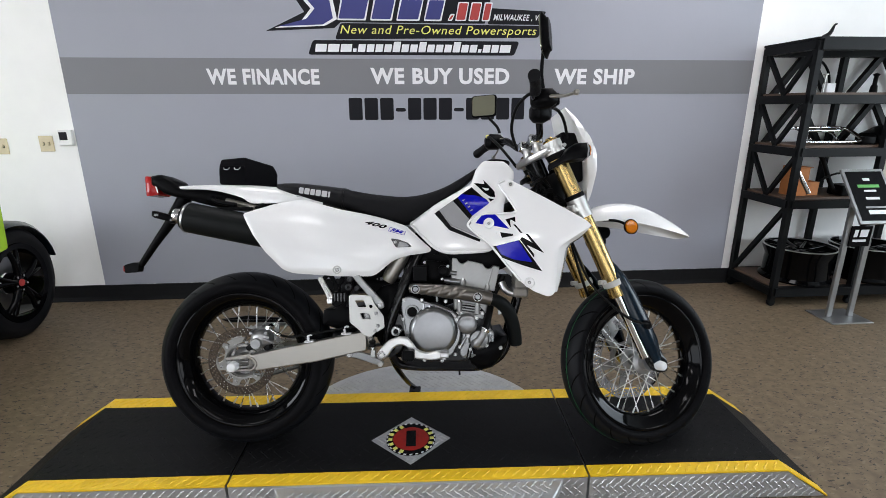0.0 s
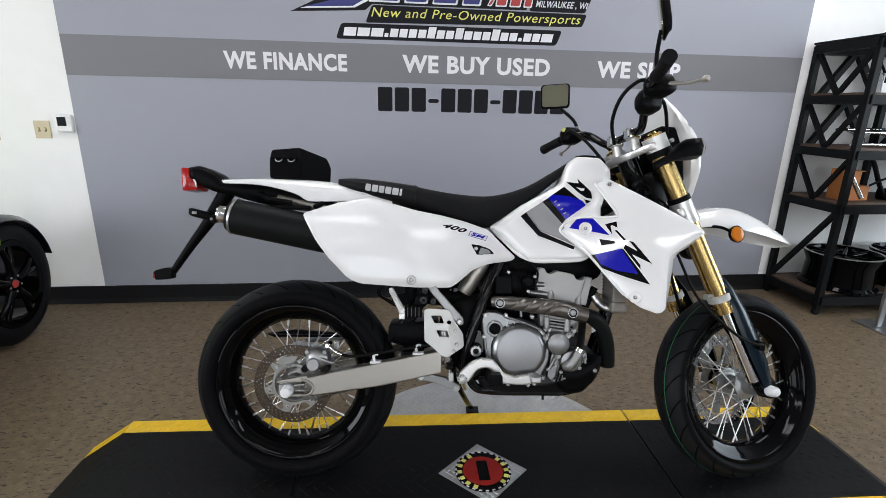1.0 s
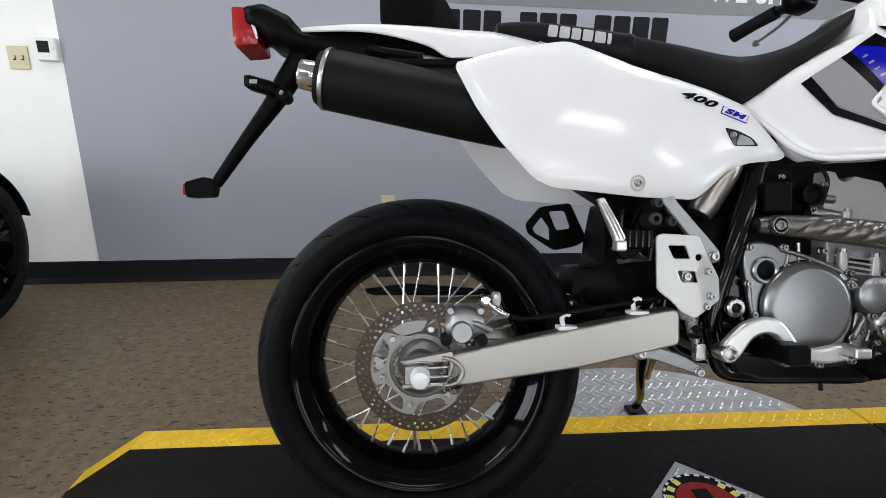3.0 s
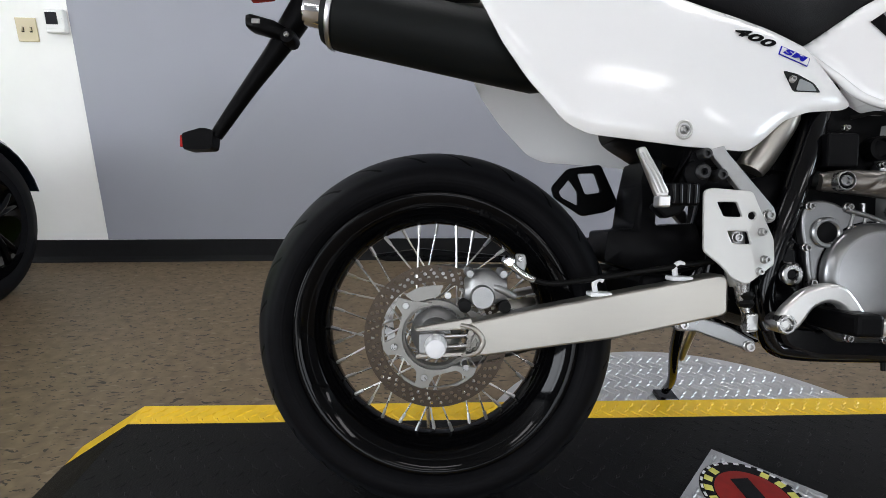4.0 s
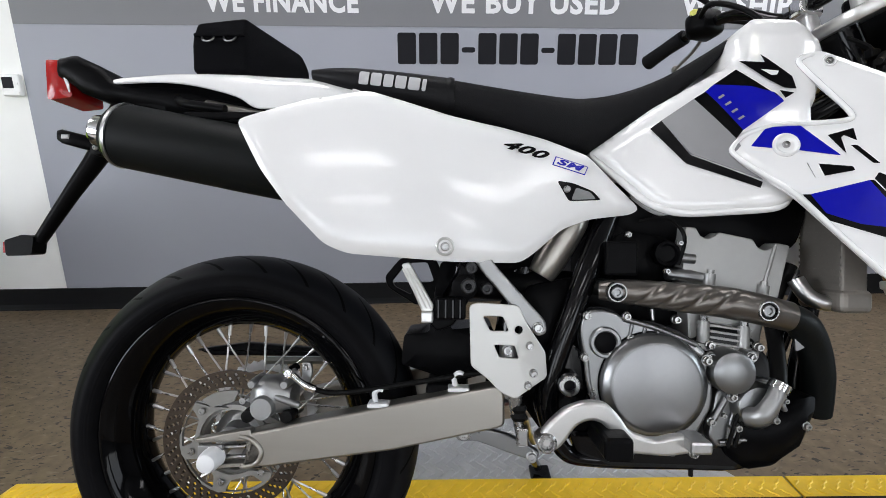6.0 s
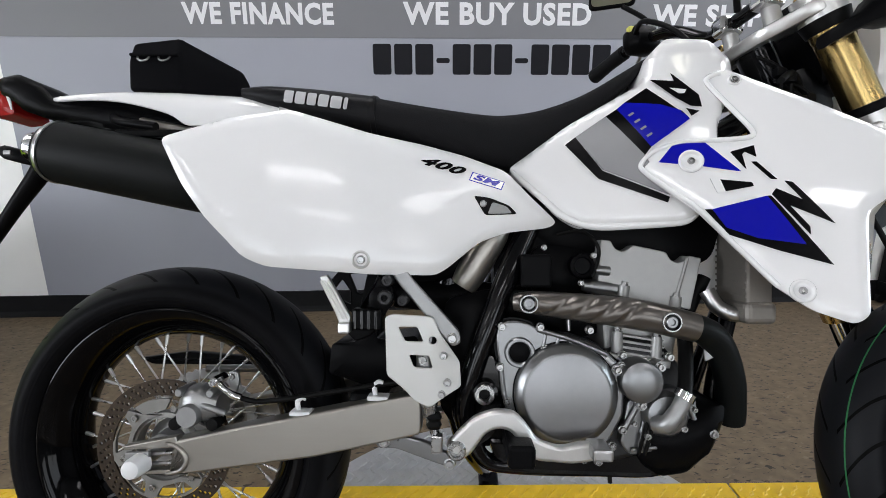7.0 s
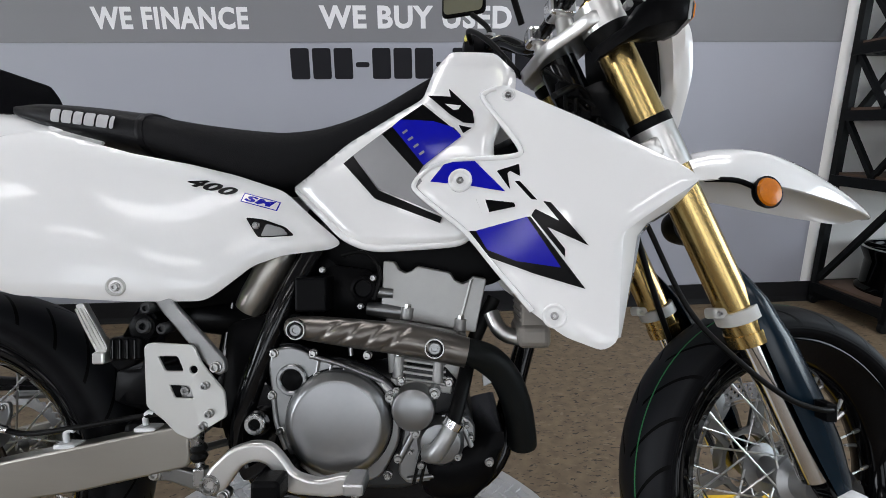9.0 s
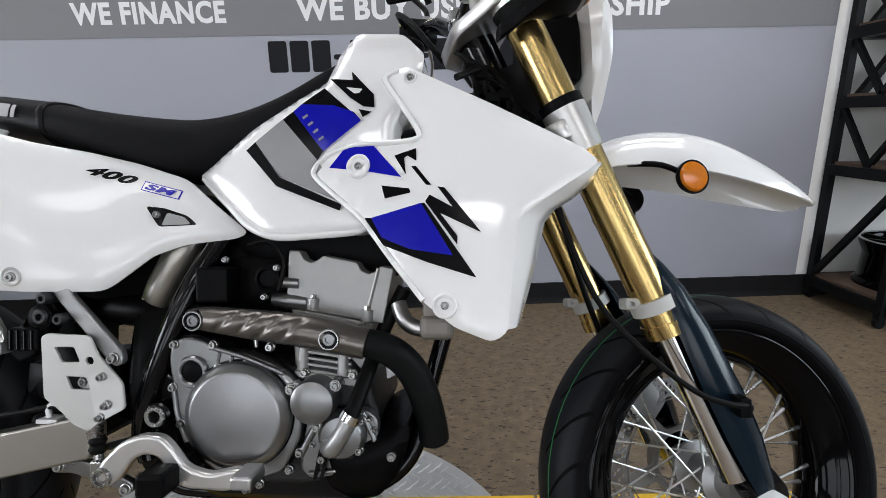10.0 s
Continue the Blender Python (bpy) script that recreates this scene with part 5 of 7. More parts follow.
for k in range(4):
    z = 0.496 + k * 0.0095
    part("fin", plate([(0.770, z), (0.770, z + 0.0040), (0.850, z - 0.0075), (0.850, z - 0.0115)], -0.096, -0.078, 0.0010), HEAD_SILVER, bl)
part("base_flange", plate(corners([(0.762, 0.486), (0.763, 0.497), (0.860, 0.484), (0.858, 0.472)], 0.002), -0.100, -0.078, 0.002), HEAD_SILVER, bl)
for x, z in ((0.774, 0.497), (0.837, 0.489)):
    part("stud_boss", tube([(x, -0.092, z), (x + 0.002, -0.092, z + 0.034)], [0.0095, 0.0085], 12, smooth=False), HEAD_SILVER, bl)
    part("stud_nut", tube([(x + 0.002, -0.092, z + 0.034), (x + 0.0025, -0.092, z + 0.042)], 0.0062, 6, smooth=False), BOLT, bl)
for x, z in ((0.780, 0.494), (0.727, 0.534), (0.855, 0.492)):
    part("bolt", bolt((x, -0.102, z), 0.0062, 0.008), BOLT, bl)
bike("oil_line", tube([(0.748, -0.108, 0.500), (0.754, -0.112, 0.488), (0.764, -0.112, 0.478)], [0.005, 0.0055, 0.0055], 10), STEEL, "short steel oil line")
bike("breather_stub", tube([(0.696, -0.085, 0.548), (0.697, -0.085, 0.530)], 0.004, 8, smooth=False), STEEL)
ec = bike("pump_casting", plate(corners([(0.786, 0.425), (0.812, 0.428), (0.850, 0.446), (0.882, 0.440), (0.896, 0.425), (0.893, 0.372), (0.862, 0.346), (0.790, 0.335), (0.774, 0.352)], 0.008), -0.112, -0.092, 0.004), CASE_GREY, "ribbed silver pump casting")
for (x0, z0), (x1, z1), r in (((0.802, 0.420), (0.776, 0.372), 0.0055), ((0.818, 0.422), (0.806, 0.372), 0.0035), ((0.872, 0.438), (0.890, 0.395), 0.0045), ((0.790, 0.345), (0.850, 0.352), 0.0035)):
    part("casting_rib", tube([(x0, -0.114, z0), (x1, -0.114, z1)], r, 8, smooth=False), CASE_GREY, ec)
for x, z in ((0.813, 0.417), (0.795, 0.388), (0.882, 0.428), (0.889, 0.412)):
    part("bolt", bolt((x, -0.114, z), 0.0042, 0.007), BOLT, ec)
bike("sensor_stub", tube([(0.722, -0.075, 0.605), (0.745, -0.075, 0.602), (0.775, -0.07, 0.598)], [0.010, 0.013, 0.016], 14), CASE_GREY)
bike("sensor_stub", tube([(0.735, -0.08, 0.632), (0.765, -0.078, 0.629)], 0.009, 12, smooth=False), CASE_GREY)
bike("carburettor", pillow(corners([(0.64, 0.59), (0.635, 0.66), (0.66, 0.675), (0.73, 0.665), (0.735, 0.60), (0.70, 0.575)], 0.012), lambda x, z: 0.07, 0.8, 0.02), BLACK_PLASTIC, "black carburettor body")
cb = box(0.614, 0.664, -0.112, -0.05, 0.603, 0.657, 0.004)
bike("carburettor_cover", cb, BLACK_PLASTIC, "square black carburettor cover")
bm = lathe([(0.020, -0.07), (0.020, -0.092), (0.015, -0.094), (0.013, -0.088), (0, -0.088)], 20, (0.718, 0, 0.638))
bike("throttle_pulley", bm, BLACK_PLASTIC)
for x, z in ((0.654, 0.668), (0.715, 0.61), (0.735, 0.655)):
    bike("bolt", bolt((x, -0.095, z), 0.0045, 0.005), BOLT)
bike("cable", tube([(0.68, -0.07, 0.69), (0.72, -0.085, 0.695), (0.745, -0.09, 0.665), (0.735, -0.09, 0.62)], 0.0035, 6), HOSE)
bike("cable", tube([(0.63, -0.08, 0.60), (0.65, -0.10, 0.57), (0.70, -0.10, 0.565), (0.74, -0.095, 0.58)], 0.004, 6), HOSE)

# -- exhaust header --
hp = bike("exhaust_header", tube([(0.60, -0.09, 0.585), (0.66, -0.112, 0.578), (0.78, -0.130, 0.565), (0.87, -0.128, 0.548), (0.915, -0.112, 0.530), (0.944, -0.094, 0.497), (0.963, -0.080, 0.450), (0.972, -0.066, 0.405), (0.975, -0.058, 0.378)], [0.014, 0.015, 0.018, 0.0205, 0.0235, 0.0240, 0.0240, 0.0240, 0.0240], 20), MATT_BLACK, "matt black exhaust header pipe")
SHIELD = [(0.604, -0.108, 0.579), (0.64, -0.118, 0.579), (0.72, -0.130, 0.572), (0.80, -0.137, 0.563), (0.882, -0.133, 0.5445)]
sh = tube(SHIELD, [0.0135, 0.019, 0.0225, 0.024, 0.0225], 48, 34)
# twisted flutes pressed into the middle of the shield
for v in sh.verts:
    if 0.645 < v.co.x < 0.820:
        cy, cz = (lerp(v.co.x, [(p[0], p[k]) for p in SHIELD]) for k in (1, 2))
        dy, dz = v.co.y - cy, v.co.z - cz
        turn = math.atan2(dz, -dy)
        if abs(turn) > 1.5:
            continue
        along = (v.co.x - 0.020 * turn - 0.672) / 0.034
        gap = abs(along - round(along))
        if -0.5 < along < 3.5:
            dent = 0.17 * math.exp(-(gap / 0.17) ** 2) * max(0.0, 1 - (turn / 1.15) ** 4)
            v.co.y -= dy * dent
            v.co.z -= dz * dent
smooth_by_angle(sh, 70)
part("heat_shield", sh, GUNMETAL, hp, "gunmetal grey fluted heat shield")
for x, y, z in ((0.624, -0.136, 0.579), (0.835, -0.160, 0.556)):
    rg = lathe([(0.0150, 0.016), (0.0150, -0.0015), (0.0142, -0.003), (0.0128, -0.003), (0.0120, -0.001), (0.0120, 0.004)], 32, (x, y, z))
    part("shield_washer", rg, BOLT, hp, "stepped steel washer")
    # black disc stands for the shade down in the washer's groove
    part("washer_gap", lathe([(0.0119, 0.002), (0.0119, 0.0008), (0, 0.0008)], 28, (x, y, z)), GRAPHIC_BLACK, hp)
    part("bolt", lathe([(0.0088, 0.003), (0.0088, -0.0018), (0.0078, -0.0028), (0.0050, -0.0028), (0.0045, 0.0002), (0, 0.0002)], 20, (x, y, z)), CASE_GREY, hp)

# -- brake pedal and skid plate --
PEDAL = [(0.497, 0.361), (0.509, 0.385), (0.538, 0.413), (0.570, 0.424), (0.599, 0.422), (0.618, 0.402), (0.633, 0.379), (0.666, 0.369), (0.704, 0.378), (0.730, 0.373), (0.728, 0.352), (0.686, 0.345), (0.628, 0.349), (0.609, 0.363), (0.597, 0.390), (0.577, 0.397), (0.556, 0.389), (0.533, 0.355), (0.512, 0.345)]
pd = bike("brake_pedal", plate(corners(PEDAL, 0.011, 4), -0.176, -0.158, 0.0055, segs=4), CLAMP_SILVER, "bare forged aluminium rear brake pedal")
part("pivot", lathe([(0.0145, -0.15), (0.0145, -0.179), (0.0125, -0.181), (0.010, -0.181), (0.009, -0.176), (0.005, -0.176), (0.0045, -0.170), (0, -0.170)], 26, (0.512, 0, 0.363)), BOLT, pd, "steel pivot bolt")
part("pedal_pad", box(0.708, 0.738, -0.200, -0.150, 0.359, 0.377, 0.004), STEEL, pd, "serrated steel pedal tip")
part("bolt", bolt((0.722, -0.175, 0.352), 0.006, 0.006), BOLT, pd)
bike("rider_peg", box(0.585, 0.625, -0.215, -0.115, 0.352, 0.385, 0.006), BLACK_PLASTIC, "black rubber rider footpeg")
bike("skid_plate", pillow(corners([(0.816, 0.392), (0.804, 0.345), (0.816, 0.312), (0.850, 0.290), (0.890, 0.298), (0.924, 0.340), (0.940, 0.398), (0.941, 0.418), (0.898, 0.408), (0.866, 0.388), (0.832, 0.376)], 0.008), lambda x, z: lerp(z, [(0.29, 0.098), (0.34, 0.116), (0.38, 0.126), (0.42, 0.126)]), 0.85, 0.02), BLACK_PLASTIC, "black plastic engine guard")
for x, z in ((0.916, 0.376),):
    bike("guard_bolt", bolt((x, -0.124, z), 0.006, 0.005), BOLT)
bike("sump", plate(corners([(0.56, 0.35), (0.578, 0.305), (0.63, 0.288), (0.84, 0.285), (0.87, 0.33)], 0.015), -0.085, 0.085, 0.010), FRAME_BLACK)
bike("drain_hose", tube([(0.775, -0.05, 0.295), (0.777, -0.05, 0.262)], 0.004, 6, smooth=False), HOSE)

# -- radiator --
rd = bike("radiator", box(0.965, 1.005, -0.125, -0.03, 0.575, 0.79, 0.004), RADIATOR, "aluminium radiator")
for k in range(18):
    part("fin", box(0.9635, 0.9655, -0.123, -0.032, 0.59 + k * 0.0105, 0.594 + k * 0.0105), RADIATOR, rd, smooth=False)
part("lower_tank", box(0.960, 1.010, -0.132, -0.03, 0.549, 0.585, 0.010, 3), RADIATOR, rd)
bike("radiator_pipe", tube([(0.978, -0.10, 0.562), (0.953, -0.10, 0.563), (0.934, -0.095, 0.574), (0.923, -0.085, 0.598)], 0.0125, 14), STEEL, "steel radiator pipe")
bike("bracket", plate(corners([(0.906, 0.520), (0.940, 0.512), (0.944, 0.504), (0.908, 0.486)], 0.004), -0.11, -0.106, 0.001), CASE_GREY)
bike("bolt", bolt((0.932, -0.11, 0.508), 0.006, 0.007), STEEL)

# -- body panels --


def cover_depth(x, z):
    u = x - 0.05
    y = -0.181 + 0.0428 * u + 0.1637 * u * u
    top = lerp(x, [(0.0, 0.82), (0.15, 0.868), (0.244, 0.884), (0.45, 0.836), (0.59, 0.796), (0.70, 0.70)])
    t = max(0.0, (z - top + 0.19) / 0.19)
    y += 0.022 * t ** 2.4 * lerp(x, [(0.0, 0.4), (0.25, 1), (0.5, 0.6), (0.70, 0.2)])
    # the one soft crease, from the seat down to the lower front corner
    c = (x - (0.285 + (0.866 - z) * 0.60)) / 0.012
    y += 0.0048 * (math.log1p(math.exp(c)) - math.log1p(math.exp(c - 11))) / 4 - 0.006
    low = max(0.0, (0.665 - z) / 0.05)
    return y + 0.006 * low * low


COVER_O = corners([(0.050, 0.834), (0.085, 0.846), (0.154, 0.868), (0.244, 0.884), (0.371, 0.850), (0.450, 0.836), (0.520, 0.819), (0.591, 0.795), (0.636, 0.751), (0.680, 0.711), (0.664, 0.701), (0.591, 0.692), (0.545, 0.675), (0.518, 0.652), (0.492, 0.631), (0.475, 0.622), (0.373, 0.624), (0.216, 0.636), (0.183, 0.650), (0.125, 0.711), (0.088, 0.762)], 0.012)
sc = bike("side_cover", shell(COVER_O, cover_depth, 0.003, 0.011, 0.014, 0.006), BODY_SATIN, "glossy white plastic side cover")
part("bolt_recess", on_panel(lathe([(0.0145, 0.003), (0.0145, -0.0005), (0.0125, -0.002), (0.0105, -0.001), (0.010, 0.001), (0, 0.001)], 24), cover_depth, 0.362, 0.647), SATIN, sc)
part("bolt", on_panel(bolt((0, 0, 0), 0.006, 0.004), cover_depth, 0.362, 0.647, 0.001), BOLT, sc)
HOLE = corners([(0.537, 0.752), (0.563, 0.749), (0.596, 0.737), (0.610, 0.723), (0.556, 0.720)], 0.005)
# no hole is cut: a black patch gives the shade inside the opening
part("cover_opening", decal(HOLE, cover_depth, 0.001, 0.012), FRAME_BLACK, sc, "black patch for the dark inside of the cover opening")
part("opening_pipe", decal(corners([(0.560, 0.722), (0.568, 0.742), (0.592, 0.735), (0.601, 0.724)], 0.004), cover_depth, 0.002, 0.012), CASE_GREY, sc)
part("bolt", bolt((0.553, cover_depth(0.553, 0.739) - 0.002, 0.739), 0.005, 0.004), BOLT, sc)


def slanted(body, p0, p1, height, depth, material, parent, bold=0.02, shear=0.35, lift=0.0014):
    """Letters along a slanted base line on a panel."""
    bm = words(body, 0, 1, 0, 1, bold, shear, 0.0004)
    a, b = Vector(p0), Vector(p1)
    d = b - a
    n = Vector((-d.y, d.x)).normalized() * height
    for v in bm.verts:
        q = a + d * v.co.x + n * v.co.z
        v.co = Vector((q.x, depth(q.x, q.y) - lift + v.co.y, q.y))
    return part("model_lettering", bm, material, parent, smooth=False)


slanted("400", (0.450, 0.802), (0.522, 0.7825), 0.0150, cover_depth, GRAPHIC_BLACK, sc, 0.040, 0.50, 0.0018)
part("model_badge", decal([(0.529, 0.777), (0.583, 0.762), (0.589, 0.776), (0.535, 0.791)], cover_depth, 0.0014, 0.006), BODY_BLUE, sc, "blue badge")
part("model_badge", decal([(0.5312, 0.7778), (0.5818, 0.7638), (0.5868, 0.7752), (0.5362, 0.7892)], cover_depth, 0.0024, 0.006), BODY_WHITE, sc)
slanted("SM", (0.5355, 0.7785), (0.5795, 0.7663), 0.0098, cover_depth, BODY_BLUE, sc, 0.045, 0.3, 0.0042)
far = shell(COVER_O, lambda x, z: cover_depth(x, z) * 0.85, 0.003, 0.03, 0.016, 0.008)
bmesh.ops.scale(far, vec=(1, -1, 1), verts=far.verts)
bike("side_cover", far, BODY_WHITE, "glossy white plastic side cover")
bm = plate(corners([(0.206, 0.905), (0.232, 0.900), (0.226, 0.880), (0.212, 0.882)], 0.004), -0.092, -0.086, 0.001)
bike("seat_clip", bm, STEEL, "small steel seat clip")

# tail
bike("rear_mudguard", channel(resample([(0.300, 0.890, 0.100, 0.030), (0.255, 0.904, 0.098, 0.036), (0.215, 0.917, 0.096, 0.042), (0.181, 0.926, 0.094, 0.050), (0.136, 0.936, 0.091, 0.060), (0.068, 0.942, 0.086, 0.067), (0.040, 0.944, 0.085, 0.066), (0.008, 0.945, 0.082, 0.048), (-0.061, 0.946, 0.076, 0.030), (-0.123, 0.946, 0.068, 0.021), (-0.201, 0.943, 0.055, 0.015), (-0.232, 0.941, 0.045, 0.012)]), 0.003, 14, 3.2), BODY_WHITE, "glossy white tail mudguard")
TAIL = [(-0.345, 0.943), (-0.342, 0.974), (-0.296, 0.981), (-0.247, 0.959), (-0.225, 0.932), (-0.081, 0.922), (0.010, 0.905), (0.044, 0.880), (0.044, 0.868), (-0.099, 0.872), (-0.175, 0.888), (-0.245, 0.900), (-0.285, 0.914), (-0.300, 0.928)]
bike("tail_housing", pillow(corners([(max(x, -0.331), z) for x, z in TAIL], 0.006), lambda x, z: 0.055, 0.75, 0.015, 0.012), BLACK_PLASTIC, "black plastic tail housing")
bike("undertray", pillow(corners([(-0.215, 0.932), (0.030, 0.936), (0.085, 0.905), (0.125, 0.862), (0.060, 0.846), (-0.040, 0.852), (-0.130, 0.872), (-0.205, 0.893)], 0.012), lambda x, z: 0.052, 0.85, 0.015, 0.02), BLACK_PLASTIC, "black plastic undertray below the tail")
tl = bike("tail_light", pillow(corners([(-0.354, 0.975), (-0.322, 0.973), (-0.309, 0.935), (-0.305, 0.908), (-0.350, 0.903)], 0.006), lambda x, z: 0.046, 0.85, 0.010, 0.012), RED_LENS, "red tail light lens")
part("clear_band", plate(corners([(-0.324, 0.962), (-0.319, 0.964), (-0.305, 0.928), (-0.303, 0.914), (-0.306, 0.914), (-0.312, 0.930)], 0.001), -0.0465, -0.0445, 0.001), NYLON, tl, "pale reflector edge")
arm = tube([(-0.222, 0, 0.915), (-0.268, 0, 0.842), (-0.292, 0, 0.803), (-0.340, 0, 0.737), (-0.398, 0, 0.652)], [0.026, 0.022, 0.018, 0.014, 0.011], 12, flat=1.0)
pb = bike("plate_bracket", arm, BLACK_PLASTIC, "black number plate bracket arm")
part("bracket_foot", pillow(corners([(-0.448, 0.624), (-0.452, 0.653), (-0.416, 0.664), (-0.396, 0.660), (-0.400, 0.627)], 0.006), lambda x, z: 0.020, 0.8, 0.01), BLACK_PLASTIC, pb)
part("foot_reflector", box(-0.455, -0.450, -0.015, 0.015, 0.630, 0.650, 0.001), RED_LENS, pb)
part("signal_stub", loft([(-0.262, -0.02, 0.823, 0.010, 0.010), (-0.283, -0.03, 0.828, 0.017, 0.013), (-0.322, -0.03, 0.838, 0.017, 0.013), (-0.330, -0.03, 0.840, 0.013, 0.010)], 16, 4), BLACK_PLASTIC, pb)
part("stub_slot", box(-0.318, -0.304, -0.0485, -0.045, 0.832, 0.840, 0.001), CAST, pb)
part("stub_joint", lathe([(0.0, -0.040), (0.012, -0.038), (0.014, -0.025), (0.012, 0.0), (0, 0.0)], 16, (-0.262, 0, 0.818)), BLACK_PLASTIC, pb)
part("bolt", bolt((-0.262, -0.040, 0.818), 0.004, 0.003), BOLT, pb)

bgm = bmesh.new()
base = [(-0.080, -0.055), (0.018, -0.058), (0.078, 0.100), (-0.058, 0.105)]
top = [(-0.077, -0.048), (0.012, -0.050), (0.066, 0.088), (-0.054, 0.094)]
vb = [bgm.verts.new((x, y, 0.944)) for x, y in base]
vm = [bgm.verts.new((x * 1.02, y * 1.02, 1.000)) for x, y in base]
vt = [bgm.verts.new((x, y, z)) for (x, y), z in zip(top, (1.034, 1.042, 1.030, 1.024))]
bgm.faces.new(vb)
bgm.faces.new(vt)
for lo, hi in ((vb, vm), (vm, vt)):
    for i in range(4):
        j = (i + 1) % 4
        bgm.faces.new((lo[i], lo[j], hi[j], hi[i]))
bmesh.ops.recalc_face_normals(bgm, faces=bgm.faces)
bmesh.ops.bevel(bgm, geom=bgm.edges[:], offset=0.008, segments=3, affect="EDGES", profile=0.5)
tb = bike("tool_bag", smooth_by_angle(bgm, 50), CORDURA, "small black nylon tail tool bag")
for x in (-0.050, -0.012):
    part("snap_ring", tube([(x - 0.011, -0.058, 1.006), (x - 0.008, -0.062, 0.998), (x, -0.064, 0.995), (x + 0.008, -0.062, 0.998), (x + 0.011, -0.058, 1.006)], 0.0017, 6), STEEL, tb, "steel snap ring")
part("bag_flap", box(-0.074, 0.014, -0.0635, -0.056, 1.004, 1.010, 0.002), CORDURA, tb)


# seat
def seat_body(stations, power=2.8):
    return loft([(x, 0, (zt + zb) / 2, w, (zt - zb) / 2) for x, zt, zb, w in resample(stations)], 28, power)


bike("seat", seat_body([(0.372, 0.927, 0.853, 0.112), (0.46, 0.911, 0.828, 0.118), (0.55, 0.902, 0.800, 0.105), (0.60, 0.903, 0.803, 0.090), (0.66, 0.914, 0.838, 0.076), (0.73, 0.940, 0.888, 0.066), (0.80, 0.981, 0.945, 0.052), (0.842, 1.008, 0.985, 0.035)]), SEAT_VINYL, "black grained vinyl seat")
rs = bike("seat_rear", seat_body([(0.135, 0.948, 0.922, 0.078), (0.19, 0.950, 0.898, 0.096), (0.28, 0.942, 0.870, 0.108), (0.366, 0.931, 0.848, 0.113)]), SEAT_SMOOTH, "smooth black seat rear with white block marks")
bike("seat_piping", seat_body([(0.362, 0.931, 0.852, 0.1135), (0.368, 0.932, 0.851, 0.1145), (0.374, 0.930, 0.851, 0.1135)]), SEAT_SMOOTH)
SEAT_SIDE = [(0.135, 0.948, 0.922, 0.078), (0.19, 0.950, 0.898, 0.096), (0.28, 0.942, 0.870, 0.108), (0.366, 0.931, 0.848, 0.113)]


def seat_depth(x, z):
    top, low, w = (lerp(x, [(q[0], q[k]) for q in SEAT_SIDE]) for k in (1, 2, 3))
    h = (top - low) / 2
    return -w * max(0.0, 1 - min(1.0, abs(z - (top + low) / 2) / h) ** 2.8) ** (1 / 2.8)


# the maker's name, as plain slanted blocks of its size
for k, w in enumerate((0.0160, 0.0175, 0.0155, 0.0175, 0.0185, 0.0065)):
    x0 = 0.2190 + (0, 0.0195, 0.0405, 0.0595, 0.0805, 0.1025)[k]
    z0 = 0.9085 - (x0 - 0.2190) * 0.150
    pts = [(x0, z0), (x0 + w, z0 - w * 0.15), (x0 + w + 0.003, z0 + 0.0205 - w * 0.15), (x0 + 0.003, z0 + 0.0205)]
    part("seat_mark", decal(corners(pts, 0.003, 2), seat_depth, 0.0030, 0.004), LETTER_GREY, rs)


# tank
def tank_half(x, z):
    w = lerp(x, [(0.61, 0.072), (0.72, 0.100), (0.82, 0.122), (0.90, 0.130), (0.97, 0.125)])
    return w * lerp(z, [(0.70, 1.0), (0.74, 0.97), (0.87, 0.95), (0.93, 0.82), (1.0, 0.58)])


TANK_O = corners([(0.596, 0.803), (0.618, 0.818), (0.693, 0.872), (0.815, 0.941), (0.834, 0.996), (0.860, 1.024), (0.934, 1.021), (0.966, 0.990), (0.964, 0.955), (0.926, 0.865), (0.930, 0.78), (0.892, 0.714), (0.868, 0.705), (0.737, 0.698), (0.712, 0.702), (0.688, 0.716), (0.640, 0.760)], 0.010)
TANK_EDGE = 0.016
tk = bike("fuel_tank", pillow(TANK_O, tank_half, 0.90, TANK_EDGE, 0.012), BODY_WHITE, "glossy white fuel tank")
lip = [(x, -tank_half(x, z) * 0.93, z) for x, z in ((0.603, 0.799), (0.625, 0.778), (0.652, 0.754), (0.690, 0.7195), (0.735, 0.7035), (0.80, 0.705), (0.866, 0.710), (0.888, 0.719))]
part("tank_lip", tube(lip, [0.003, 0.006, 0.0068, 0.0068, 0.0068, 0.0068, 0.0068, 0.004], 10), BODY_WHITE, tk)


def tank_depth(x, z):
    k = 1 - min(1.0, edge_gap(x, z, TANK_O) / TANK_EDGE)
    return -tank_half(x, z) * (0.90 + 0.10 * math.sqrt(max(0.0, 1 - k * k)))


